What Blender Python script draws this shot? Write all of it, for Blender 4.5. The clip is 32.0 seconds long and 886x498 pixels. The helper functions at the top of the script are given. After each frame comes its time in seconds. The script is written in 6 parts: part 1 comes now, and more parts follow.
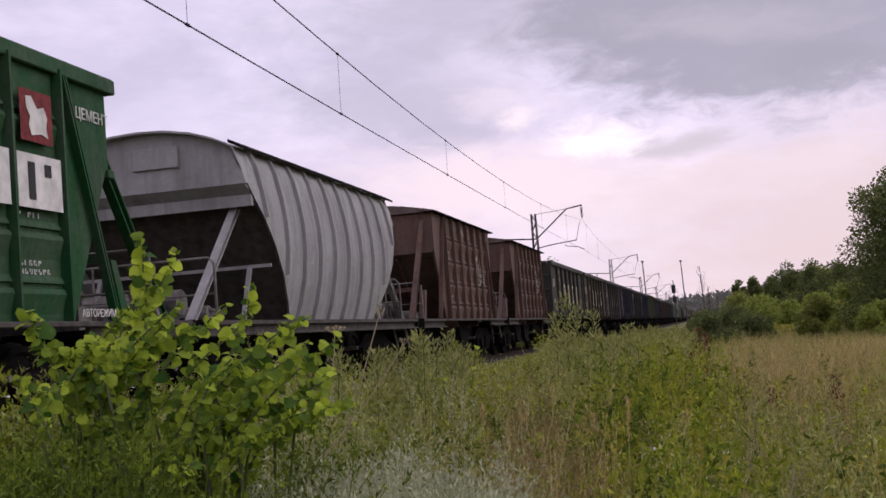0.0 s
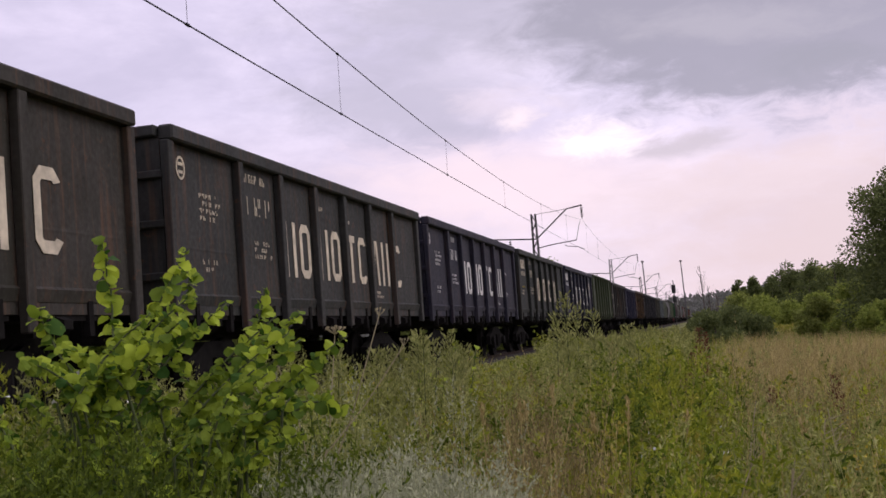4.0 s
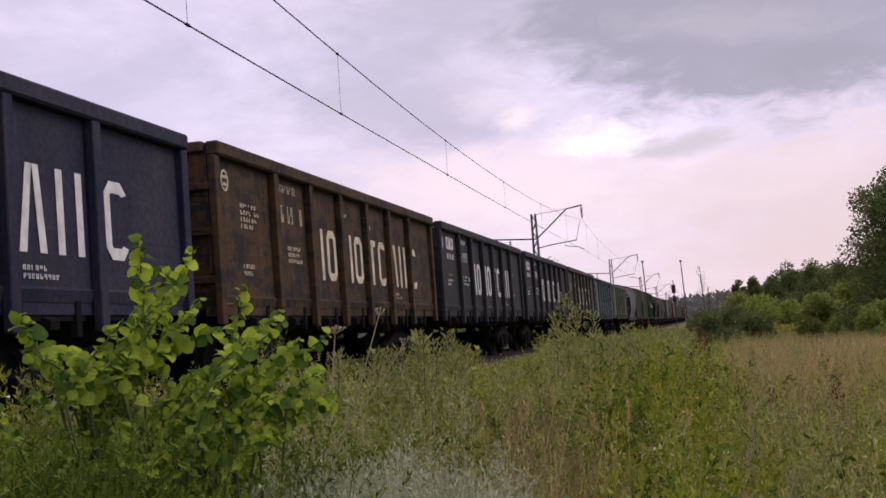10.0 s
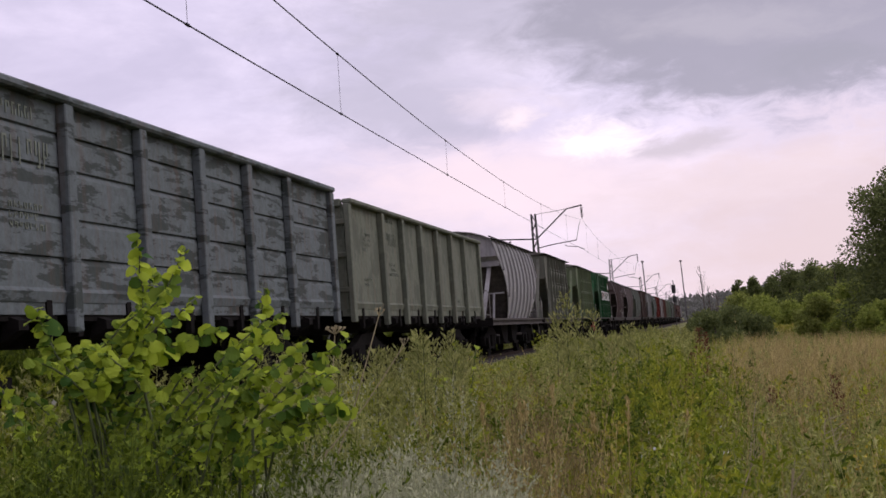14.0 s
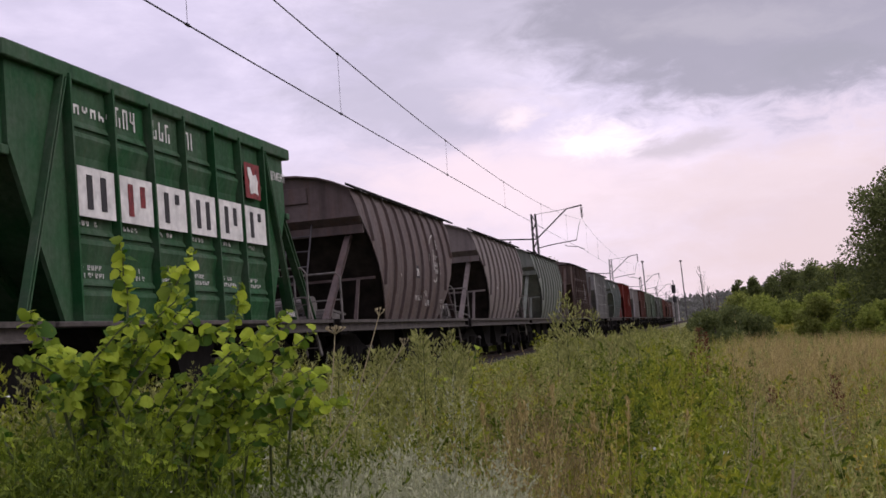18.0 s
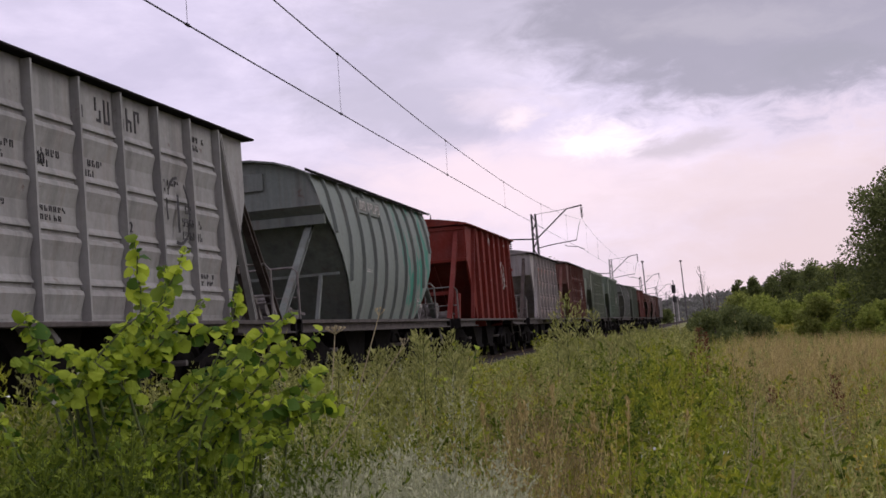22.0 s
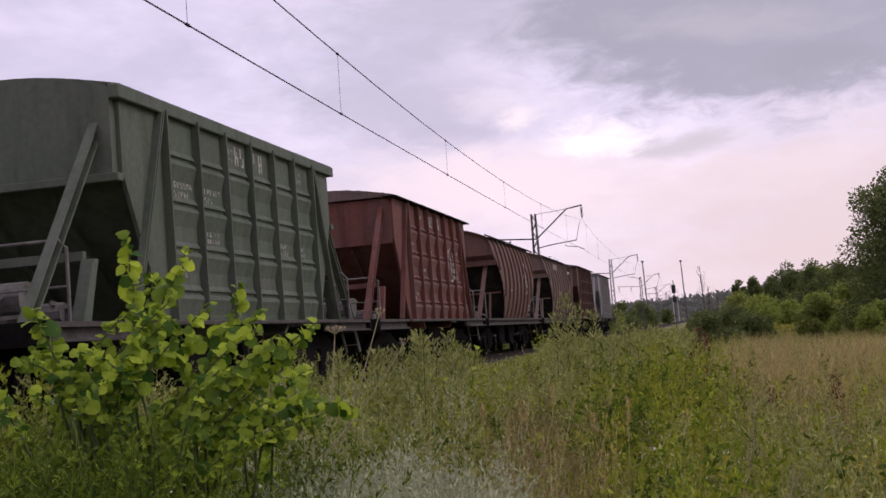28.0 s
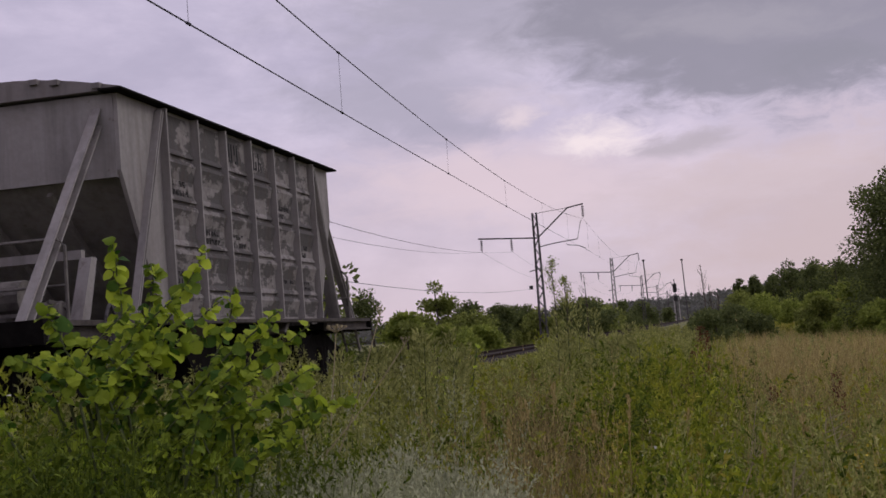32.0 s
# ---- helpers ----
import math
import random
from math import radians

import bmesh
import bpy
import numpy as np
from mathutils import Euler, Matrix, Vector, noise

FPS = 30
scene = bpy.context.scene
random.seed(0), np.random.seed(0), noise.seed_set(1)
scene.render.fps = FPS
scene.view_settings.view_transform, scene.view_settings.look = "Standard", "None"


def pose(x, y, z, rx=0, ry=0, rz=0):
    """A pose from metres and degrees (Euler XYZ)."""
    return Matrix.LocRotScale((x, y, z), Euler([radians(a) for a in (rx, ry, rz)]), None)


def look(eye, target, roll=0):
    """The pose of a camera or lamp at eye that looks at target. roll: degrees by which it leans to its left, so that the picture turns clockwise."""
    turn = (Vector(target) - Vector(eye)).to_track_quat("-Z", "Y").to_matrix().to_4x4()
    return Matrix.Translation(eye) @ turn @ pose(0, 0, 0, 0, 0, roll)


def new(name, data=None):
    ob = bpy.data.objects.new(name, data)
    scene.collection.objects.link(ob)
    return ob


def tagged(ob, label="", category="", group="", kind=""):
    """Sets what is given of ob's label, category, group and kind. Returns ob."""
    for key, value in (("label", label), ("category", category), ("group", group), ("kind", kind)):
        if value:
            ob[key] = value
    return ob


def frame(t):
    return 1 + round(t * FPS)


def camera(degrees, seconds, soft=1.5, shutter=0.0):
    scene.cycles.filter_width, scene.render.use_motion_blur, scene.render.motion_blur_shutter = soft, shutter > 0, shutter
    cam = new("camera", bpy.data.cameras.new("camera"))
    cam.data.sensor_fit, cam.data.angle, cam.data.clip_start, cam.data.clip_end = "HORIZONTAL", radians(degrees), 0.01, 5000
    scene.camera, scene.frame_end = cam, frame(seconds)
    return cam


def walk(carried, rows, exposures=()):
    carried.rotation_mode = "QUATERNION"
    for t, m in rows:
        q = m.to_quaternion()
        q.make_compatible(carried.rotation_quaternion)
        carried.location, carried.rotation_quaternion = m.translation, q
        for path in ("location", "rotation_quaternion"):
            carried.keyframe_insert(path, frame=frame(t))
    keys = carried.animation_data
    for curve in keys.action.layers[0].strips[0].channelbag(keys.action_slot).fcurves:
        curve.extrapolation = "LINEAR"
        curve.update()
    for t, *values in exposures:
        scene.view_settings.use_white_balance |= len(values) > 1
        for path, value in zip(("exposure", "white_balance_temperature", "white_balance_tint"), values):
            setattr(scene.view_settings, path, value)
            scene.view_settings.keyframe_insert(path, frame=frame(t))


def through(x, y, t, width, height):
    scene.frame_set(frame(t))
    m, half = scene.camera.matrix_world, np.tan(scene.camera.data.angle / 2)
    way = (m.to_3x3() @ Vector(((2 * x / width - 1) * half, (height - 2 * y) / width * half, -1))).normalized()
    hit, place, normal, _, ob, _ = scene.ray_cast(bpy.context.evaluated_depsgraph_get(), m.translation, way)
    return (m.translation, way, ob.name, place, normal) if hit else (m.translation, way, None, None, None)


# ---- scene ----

# camera: stands beside the line, about 1.5 m over the ground; the world's z = 0 is the rail head, the track runs along y
EYE = Vector((7.619, 0.0, 0.678))
AIM = Vector((5.5804, 9.7638, 1.3915))
cam = camera(39.39, 32.0, soft=1.6)
walk(cam, [(0, look(EYE, AIM, -4.54)), (31.6, look(EYE, AIM, -4.54)), (32, look(EYE, AIM + Vector((-0.009, 0, -0.009)), -4.54))],
     exposures=[(0, 0.08), (30, 0.08), (31, 0.0), (32, -0.4)])

# ---- world, sun ----
world = bpy.data.worlds.new("overcast")
scene.world = world
world.use_nodes = True
wn, wl = world.node_tree.nodes, world.node_tree.links
wn.clear()


def wnode(kind, **inputs):
    n = wn.new(kind)
    for k, v in inputs.items():
        n.inputs[k.replace("_", " ")].default_value = v
    return n


w_out, w_bg = wnode("ShaderNodeOutputWorld"), wnode("ShaderNodeBackground", Strength=0.1)
w_sky = wnode("ShaderNodeTexSky")
w_sky.sky_type, w_sky.sun_disc, w_sky.sun_elevation, w_sky.sun_rotation = "NISHITA", False, radians(39), radians(70)
w_tc = wnode("ShaderNodeTexCoord")


def cloud(scale, stretch, detail, rough, offset, low, high):
    mp = wnode("ShaderNodeMapping")
    mp.inputs["Scale"].default_value = (scale, scale, scale * stretch)
    mp.inputs["Location"].default_value = offset
    wl.new(w_tc.outputs["Generated"], mp.inputs["Vector"])
    nz = wnode("ShaderNodeTexNoise", Scale=1.0, Detail=detail, Roughness=rough, Distortion=0.25)
    wl.new(mp.outputs[0], nz.inputs["Vector"])
    rp = wnode("ShaderNodeMapRange", From_Min=low, From_Max=high)
    rp.interpolation_type = "SMOOTHSTEP"
    wl.new(nz.outputs["Fac"], rp.inputs["Value"])
    return rp.outputs[0]


def wmix(fac, a, b):
    n = wn.new("ShaderNodeMix")
    n.data_type = "RGBA"
    for slot, val in (("Factor_Float", fac), ("A_Color", a), ("B_Color", b)):
        sock = next(s for s in n.inputs if s.identifier == slot)
        if isinstance(val, (float, tuple)):
            sock.default_value = val
        else:
            wl.new(val, sock)
    return next(s for s in n.outputs if s.identifier == "Result_Color")


w_sep = wnode("ShaderNodeSeparateXYZ")
wl.new(w_tc.outputs["Generated"], w_sep.inputs[0])


w_az = wn.new("ShaderNodeMath")
w_az.operation = "ARCTAN2"
wl.new(w_sep.outputs["X"], w_az.inputs[0]), wl.new(w_sep.outputs["Y"], w_az.inputs[1])
w_fray = wnode("ShaderNodeTexNoise", Scale=22.0, Detail=7.0, Roughness=0.62, Distortion=0.4)
w_flat = wnode("ShaderNodeMapping")
w_flat.inputs["Scale"].default_value = (1.0, 1.0, 2.4)
wl.new(w_tc.outputs["Generated"], w_flat.inputs["Vector"]), wl.new(w_flat.outputs[0], w_fray.inputs["Vector"])


def vmath(op, a, b):
    n = wn.new("ShaderNodeVectorMath")
    n.operation = op
    for i, val in enumerate((a, b)):
        if isinstance(val, tuple):
            n.inputs[i].default_value = val
        elif val is not None:
            wl.new(val, n.inputs[i])
    return n


def signed(op, a, b):
    n = wn.new("ShaderNodeMath")
    n.operation = op
    for i, val in enumerate((a, b)):
        if isinstance(val, float):
            n.inputs[i].default_value = val
        else:
            wl.new(val, n.inputs[i])
    return n.outputs[0]


def cover(under, az, el, wide, high, colour, amount, tilt=0.0, soft=0.6, fray=0.8):
    """A cloud mass or a thin place in the cloud, at a bearing (radians) and height, with a frayed edge."""
    du = signed("SUBTRACT", w_az.outputs[0], az)
    dv = signed("SUBTRACT", signed("SUBTRACT", w_sep.outputs["Z"], el), signed("MULTIPLY", du, tilt))
    at = wn.new("ShaderNodeCombineXYZ")
    wl.new(signed("DIVIDE", du, wide), at.inputs[0]), wl.new(signed("DIVIDE", dv, high), at.inputs[1])
    off = vmath("MULTIPLY", vmath("SUBTRACT", w_fray.outputs["Color"], (0.5, 0.5, 0.5)).outputs[0], (fray, fray, 0.0))
    ln = vmath("LENGTH", vmath("ADD", at.outputs[0], off.outputs[0]).outputs[0], None)
    mr = wnode("ShaderNodeMapRange", From_Min=1.0 - soft, From_Max=1.0, To_Min=amount, To_Max=0.0)
    mr.interpolation_type = "SMOOTHSTEP"
    wl.new(ln.outputs["Value"], mr.inputs["Value"])
    return wmix(mr.outputs[0], under, colour + (1,))


big = cloud(4.2, 2.6, 7, 0.58, (0.35, 0.0, 0.55), 0.38, 0.62)
small = cloud(9.0, 2.2, 7, 0.6, (1.7, 0.3, 0.2), 0.36, 0.72)
w_low = wnode("ShaderNodeMapRange", From_Min=-0.02, From_Max=0.19, To_Min=0.85, To_Max=0.0)
wl.new(w_sep.outputs["Z"], w_low.inputs["Value"])
grey = wmix(small, (6.5, 5.85, 7.8, 1), (7.9, 7.05, 9.2, 1))
light = wmix(small, (7.9, 7.05, 9.2, 1), (10.0, 8.75, 11.0, 1))
pale = wmix(big, grey, light)
pale = wmix(w_low.outputs[0], pale, (9.7, 7.7, 8.4, 1))
pale = cover(pale, 0.13, 0.06, 0.26, 0.12, (8.2, 6.45, 6.85), 0.85, 0.0, 0.8)
pale = cover(pale, -0.15, 0.118, 0.2, 0.05, (10.2, 8.2, 9.1), 0.85, -0.06, 0.8)
pale = cover(pale, 0.03, 0.105, 0.2, 0.028, (9.0, 7.25, 7.8), 0.6, 0.1, 0.9, 1.6)
pale = cover(pale, -0.10, 0.255, 0.28, 0.095, (5.6, 5.15, 6.4), 0.8, -0.05, 0.8, 1.2)
pale = cover(pale, 0.09, 0.255, 0.26, 0.118, (4.1, 3.8, 4.75), 0.92, -0.03, 0.34, 0.7)
pale = cover(pale, 0.04, 0.225, 0.12, 0.02, (5.4, 4.95, 5.9), 0.7, -0.1, 0.9, 1.8)
pale = cover(pale, 0.1, 0.19, 0.09, 0.02, (3.9, 3.7, 4.5), 0.6, -0.05, 0.9, 1.8)
pale = cover(pale, -0.23, 0.188, 0.13, 0.045, (5.7, 5.2, 6.6), 0.8, -0.1, 0.75, 1.2)
pale = cover(pale, -0.15, 0.182, 0.06, 0.02, (8.6, 7.3, 8.6), 0.6, -0.1, 0.9, 1.8)
pale = cover(pale, -0.012, 0.136, 0.06, 0.014, (6.3, 5.45, 6.2), 0.75, 0.03, 0.9, 1.6)
pale = cover(pale, -0.135, 0.171, 0.03, 0.012, (10.6, 8.9, 9.8), 0.9, 0.12, 0.95, 2.2)
pale = cover(pale, -0.07, 0.149, 0.055, 0.022, (12.4, 10.6, 11.1), 1.0, 0.05, 0.95, 2.2)
wl.new(wmix(0.95, w_sky.outputs[0], pale), w_bg.inputs["Color"])
wl.new(w_bg.outputs[0], w_out.inputs["Surface"])

sun = new("sun", bpy.data.lights.new("sun", "SUN"))
sun.data.energy, sun.data.angle, sun.data.color = 0.8, radians(25), (1.0, 0.95, 0.9)
sun.matrix_world = look((70, 25, 60), (0, 0, 0))


# ---- materials ----
def material(name):
    m = bpy.data.materials.new(name)
    m.use_nodes = True
    nt = m.node_tree
    return m, nt, nt.nodes["Principled BSDF"]


class Graph:
    """Short names for the nodes of one material."""

    def __init__(self, nt):
        self.nt = nt

    def node(self, kind, **inputs):
        n = self.nt.nodes.new(kind)
        for k, v in inputs.items():
            self.put(n.inputs[k.replace("_", " ")], v)
        return n

    def put(self, sock, v):
        if isinstance(v, bpy.types.NodeSocket):
            self.nt.links.new(v, sock)
        else:
            sock.default_value = v

    def coords(self, scale=(1, 1, 1), spread=True):
        tc = self.node("ShaderNodeTexCoord")
        mp = self.node("ShaderNodeMapping", Vector=tc.outputs["Object"], Scale=scale)
        if spread:
            rnd = self.node("ShaderNodeObjectInfo")
            mul = self.node("ShaderNodeMath", Value=rnd.outputs["Random"])
            mul.operation, mul.inputs[1].default_value = "MULTIPLY", 60.0
            self.put(mp.inputs["Location"], mul.outputs[0])
        return mp.outputs[0]

    def noise(self, vec, scale, detail=4, rough=0.55):
        return self.node("ShaderNodeTexNoise", Vector=vec, Scale=scale, Detail=detail, Roughness=rough).outputs["Fac"]

    def span(self, v, a, b, c=0.0, d=1.0):
        return self.node("ShaderNodeMapRange", Value=v, From_Min=a, From_Max=b, To_Min=c, To_Max=d).outputs[0]

    def mix(self, fac, a, b, blend="MIX"):
        n = self.nt.nodes.new("ShaderNodeMix")
        n.data_type, n.blend_type = "RGBA", blend
        for slot, val in (("Factor_Float", fac), ("A_Color", a), ("B_Color", b)):
            self.put(next(s for s in n.inputs if s.identifier == slot), val)
        return next(s for s in n.outputs if s.identifier == "Result_Color")

    def times(self, a, b):
        n = self.nt.nodes.new("ShaderNodeMath")
        n.operation = "MULTIPLY"
        self.put(n.inputs[0], a), self.put(n.inputs[1], b)
        return n.outputs[0]

    def bump(self, height, strength, distance):
        return self.node("ShaderNodeBump", Height=height, Strength=strength, Distance=distance).outputs[0]


def rgb(c, k=1.0):
    return (c[0] * k, c[1] * k, c[2] * k, 1)


RUST = (0.12, 0.06, 0.03)


def paint(name, colour, rust=0.3, fade=0.75, rough=0.6):
    """Weathered wagon paint: faded patches, dust, rust that runs downwards, chipped spots."""
    m, nt, b = material(name)
    g = Graph(nt)
    v = g.coords()
    patch = g.span(g.noise(v, 1.1, 8, 0.62), 0.4, 0.62)
    dust = tuple(0.6 * c + 0.4 * d for c, d in zip(colour, (0.16, 0.14, 0.13)))
    col = g.mix(g.times(patch, fade), rgb(colour), rgb(dust))
    fine = g.noise(v, 14, 6, 0.65)
    col = g.mix(g.span(fine, 0.35, 0.75, 0.0, 0.35), col, rgb(colour, 0.55))
    run = g.noise(g.coords((5.0, 5.0, 0.35)), 1.6, 5, 0.6)
    col = g.mix(g.times(g.span(run, 0.52, 0.72), min(1.0, rust * 1.3)), col, rgb(RUST))
    grime = g.span(g.noise(g.coords((3.2, 3.2, 0.22)), 1.3, 6, 0.62), 0.47, 0.66, 0.0, (0.15 if fade < 0.5 else 0.45) + 0.4 * rust)
    col = g.mix(grime, col, rgb(colour, 0.42))
    wash = g.span(g.noise(g.coords((7.0, 7.0, 0.5)), 1.1, 5, 0.6), 0.56, 0.72, 0.0, (0.08 if fade < 0.5 else 0.22) + 0.2 * rust)
    col = g.mix(wash, col, rgb(tuple(0.5 * c + 0.5 * d for c, d in zip(colour, (0.17, 0.155, 0.135)))))
    scuff = g.span(g.noise(v, 2.2, 10, 0.78), 0.6, 0.68, 0.0, 0.5)
    col = g.mix(scuff, col, rgb(colour, 0.5))
    chips = g.span(g.noise(v, 9.0, 9, 0.75), 0.68, 0.71, 0.0, 0.6)
    col = g.mix(chips, col, rgb(tuple(0.45 * c + 0.55 * d for c, d in zip(colour, (0.3, 0.28, 0.25)))))
    spots = g.noise(v, 4.5, 8, 0.7)
    col = g.mix(g.span(spots, 0.66 - 0.12 * rust, 0.72 - 0.12 * rust, 0.0, min(1.0, 0.4 + rust)), col, rgb(RUST, 0.7))
    g.put(b.inputs["Base Color"], col)
    g.put(b.inputs["Roughness"], g.span(fine, 0.3, 0.7, rough, rough + 0.25))
    b.inputs["Specular IOR Level"].default_value = 0.25
    g.put(b.inputs["Normal"], g.bump(g.noise(v, 3.0, 6), 0.35, 0.03))
    return m


def plain(name, colour, rough=0.8, metal=0.0, vary=0.35, scale=8.0, gloss=0.5):
    m, nt, b = material(name)
    g = Graph(nt)
    v = g.coords()
    n = g.noise(v, scale, 6, 0.6)
    g.put(b.inputs["Base Color"], g.mix(g.span(n, 0.3, 0.7), rgb(colour, 1 - vary), rgb(colour, 1 + vary)))
    b.inputs["Roughness"].default_value, b.inputs["Metallic"].default_value = rough, metal
    b.inputs["Specular IOR Level"].default_value = gloss
    g.put(b.inputs["Normal"], g.bump(n, 0.3, 0.02))
    return m


def leafy(name, dark, light, dry=None, through=0.35, drift=None):
    """Leaves and blades: each island has its own shade, whole plants drift between two hues, light passes through."""
    m, nt, b = material(name)
    g = Graph(nt)
    add = nt.nodes.new("ShaderNodeMath")
    add.operation = "ADD"
    g.put(add.inputs[0], g.node("ShaderNodeNewGeometry").outputs["Random Per Island"])
    g.put(add.inputs[1], g.node("ShaderNodeObjectInfo").outputs["Random"])
    wrap = nt.nodes.new("ShaderNodeMath")
    wrap.operation = "FRACT"
    g.put(wrap.inputs[0], add.outputs[0])
    rnd = wrap.outputs[0]
    col = g.mix(rnd, rgb(dark), rgb(light))
    v = g.coords(spread=False)
    if drift:
        col = g.mix(g.span(g.noise(v, 1.1, 2), 0.42, 0.6, 0.0, 0.8), col, g.mix(rnd, rgb(drift, 0.7), rgb(drift, 1.25)))
    if dry:
        col = g.mix(g.span(rnd, 0.8, 0.9), col, rgb(dry))
    col = g.mix(g.span(g.noise(v, 2.6, 3), 0.4, 0.65, 0.0, 0.55), col, rgb(dark, 0.75))
    g.put(b.inputs["Base Color"], col)
    b.inputs["Roughness"].default_value = 0.75
    b.inputs["Specular IOR Level"].default_value = 0.25
    tr = g.node("ShaderNodeBsdfTranslucent", Color=col)
    mix = g.node("ShaderNodeMixShader", Fac=through)
    nt.links.new(b.outputs[0], mix.inputs[1]), nt.links.new(tr.outputs[0], mix.inputs[2])
    nt.links.new(mix.outputs[0], nt.nodes["Material Output"].inputs["Surface"])
    return m


def peeling(name, under, over, cover=0.5, rust=0.3, stretch=(1.0, 1.0, 2.2), tail=None):
    """Old paint that flakes: ragged plates of one colour over another, rust along the breaks."""
    m, nt, b = material(name)
    g = Graph(nt)
    flat = g.noise(g.coords(stretch), 1.7, 8, 0.68)
    edge = 0.62 - 0.24 * cover
    left = g.span(flat, edge, edge + 0.035)
    if tail is not None:  # the newer coat survives towards one end only
        sep = g.node("ShaderNodeSeparateXYZ", Vector=g.node("ShaderNodeTexCoord").outputs["Object"])
        left = g.times(left, g.span(sep.outputs["Y"], tail, tail + 0.8))
    col = g.mix(left, rgb(under), rgb(over))
    fine = g.noise(g.coords(), 12, 6, 0.65)
    col = g.mix(g.span(fine, 0.4, 0.75, 0.0, 0.45), col, rgb(under, 0.6))
    run = g.noise(g.coords((5.0, 5.0, 0.4)), 1.6, 5, 0.6)
    col = g.mix(g.times(g.span(run, 0.5, 0.7), rust), col, rgb(RUST))
    g.put(b.inputs["Base Color"], col)
    b.inputs["Roughness"].default_value = 0.8
    b.inputs["Specular IOR Level"].default_value = 0.25
    g.put(b.inputs["Normal"], g.bump(g.noise(g.coords(), 2.2, 6), 0.6, 0.06))
    return m


M_IRON = plain("sooty_iron", (0.011, 0.01, 0.009), 0.95, 0.0, gloss=0.08)
M_STEEL = plain("worn_steel", (0.28, 0.27, 0.26), 0.4, 0.8)
M_RAIL = plain("rail_steel", (0.045, 0.034, 0.028), 0.9, 0.0, gloss=0.03)
M_STONE = plain("ballast_stone", (0.07, 0.062, 0.056), 0.95, 0, 0.5, 12, gloss=0.0)
M_CONCRETE = plain("concrete", (0.36, 0.34, 0.32), 0.9)
M_WIRE = plain("wire_metal", (0.04, 0.04, 0.045), 0.6, 0.5)
M_MAST = plain("mast_steel", (0.075, 0.07, 0.07), 0.7, 0.3)
M_PALEMAST = plain("dusty_mast_steel", (0.2, 0.19, 0.18), 0.8, 0.1)
M_WHITE = plain("white_marking", (0.62, 0.61, 0.57), 0.8, 0, 0.25, 5)
M_CREAM = plain("cream_marking", (0.56, 0.49, 0.36), 0.8, 0, 0.3, 5)
M_RED = plain("red_marking", (0.17, 0.022, 0.022), 0.85, 0, 0.5, 9)
M_BLACK = plain("black_marking", (0.02, 0.02, 0.02), 0.8)
M_POSTER = plain("poster_paper", (0.3, 0.3, 0.27), 0.7, 0, 0.3, 3)
M_FAINT = plain("faint_marking", (0.14, 0.16, 0.12), 0.85, 0, 0.3, 5)
# dark sheets under barrel bodies: the shade there is put into the colour
M_SLOPESHADE = plain("shaded_slope", (0.026, 0.022, 0.019), 0.9, 0, 0.5, 3, gloss=0.12)
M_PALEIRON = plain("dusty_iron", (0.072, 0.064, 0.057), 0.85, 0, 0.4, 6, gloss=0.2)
# braces and stanchions darker than the body on pale wagons
M_BRACE = plain("dark_brace", (0.062, 0.05, 0.042), 0.85, 0, 0.45, 5, gloss=0.15)
M_YELLOW = plain("yellow_marking", (0.3, 0.25, 0.05), 0.8)
M_ROD = plain("dusty_grey_steel", (0.155, 0.145, 0.13), 0.85, 0, 0.45, 6, gloss=0.2)
M_REDPAINT = plain("red_wheel_paint", (0.3, 0.03, 0.04), 0.7)
M_WORN = plain("worn_white_marking", (0.4, 0.385, 0.345), 0.85, 0, 0.45, 6)
M_DIMCREAM = plain("worn_cream_marking", (0.26, 0.25, 0.18), 0.8, 0, 0.35, 4)
M_BARK = plain("bark", (0.07, 0.055, 0.042), 0.95, 0, 0.4, 20)


# ---- mesh helpers ----
def box(bm, x0, x1, y0, y1, z0, z1):
    vs = [bm.verts.new((x, y, z)) for x in (x0, x1) for y in (y0, y1) for z in (z0, z1)]
    for f in ((0, 1, 3, 2), (4, 6, 7, 5), (0, 4, 5, 1), (2, 3, 7, 6), (0, 2, 6, 4), (1, 5, 7, 3)):
        bm.faces.new([vs[i] for i in f])
    return bm


def beam(bm, a, b, w, h=None):
    """A square bar from a to b."""
    a, b = Vector(a), Vector(b)
    h = h or w
    d = (b - a).normalized()
    side = d.cross(Vector((0, 0, 1)))
    side = side.normalized() if side.length > 1e-3 else Vector((1, 0, 0))
    up = side.cross(d)
    ring = [side * (w / 2) + up * (h / 2), side * (-w / 2) + up * (h / 2), side * (-w / 2) - up * (h / 2), side * (w / 2) - up * (h / 2)]
    va, vb = [bm.verts.new(a + r) for r in ring], [bm.verts.new(b + r) for r in ring]
    for i in range(4):
        bm.faces.new((va[i], va[(i + 1) % 4], vb[(i + 1) % 4], vb[i]))
    bm.faces.new(va[::-1]), bm.faces.new(vb)
    return bm


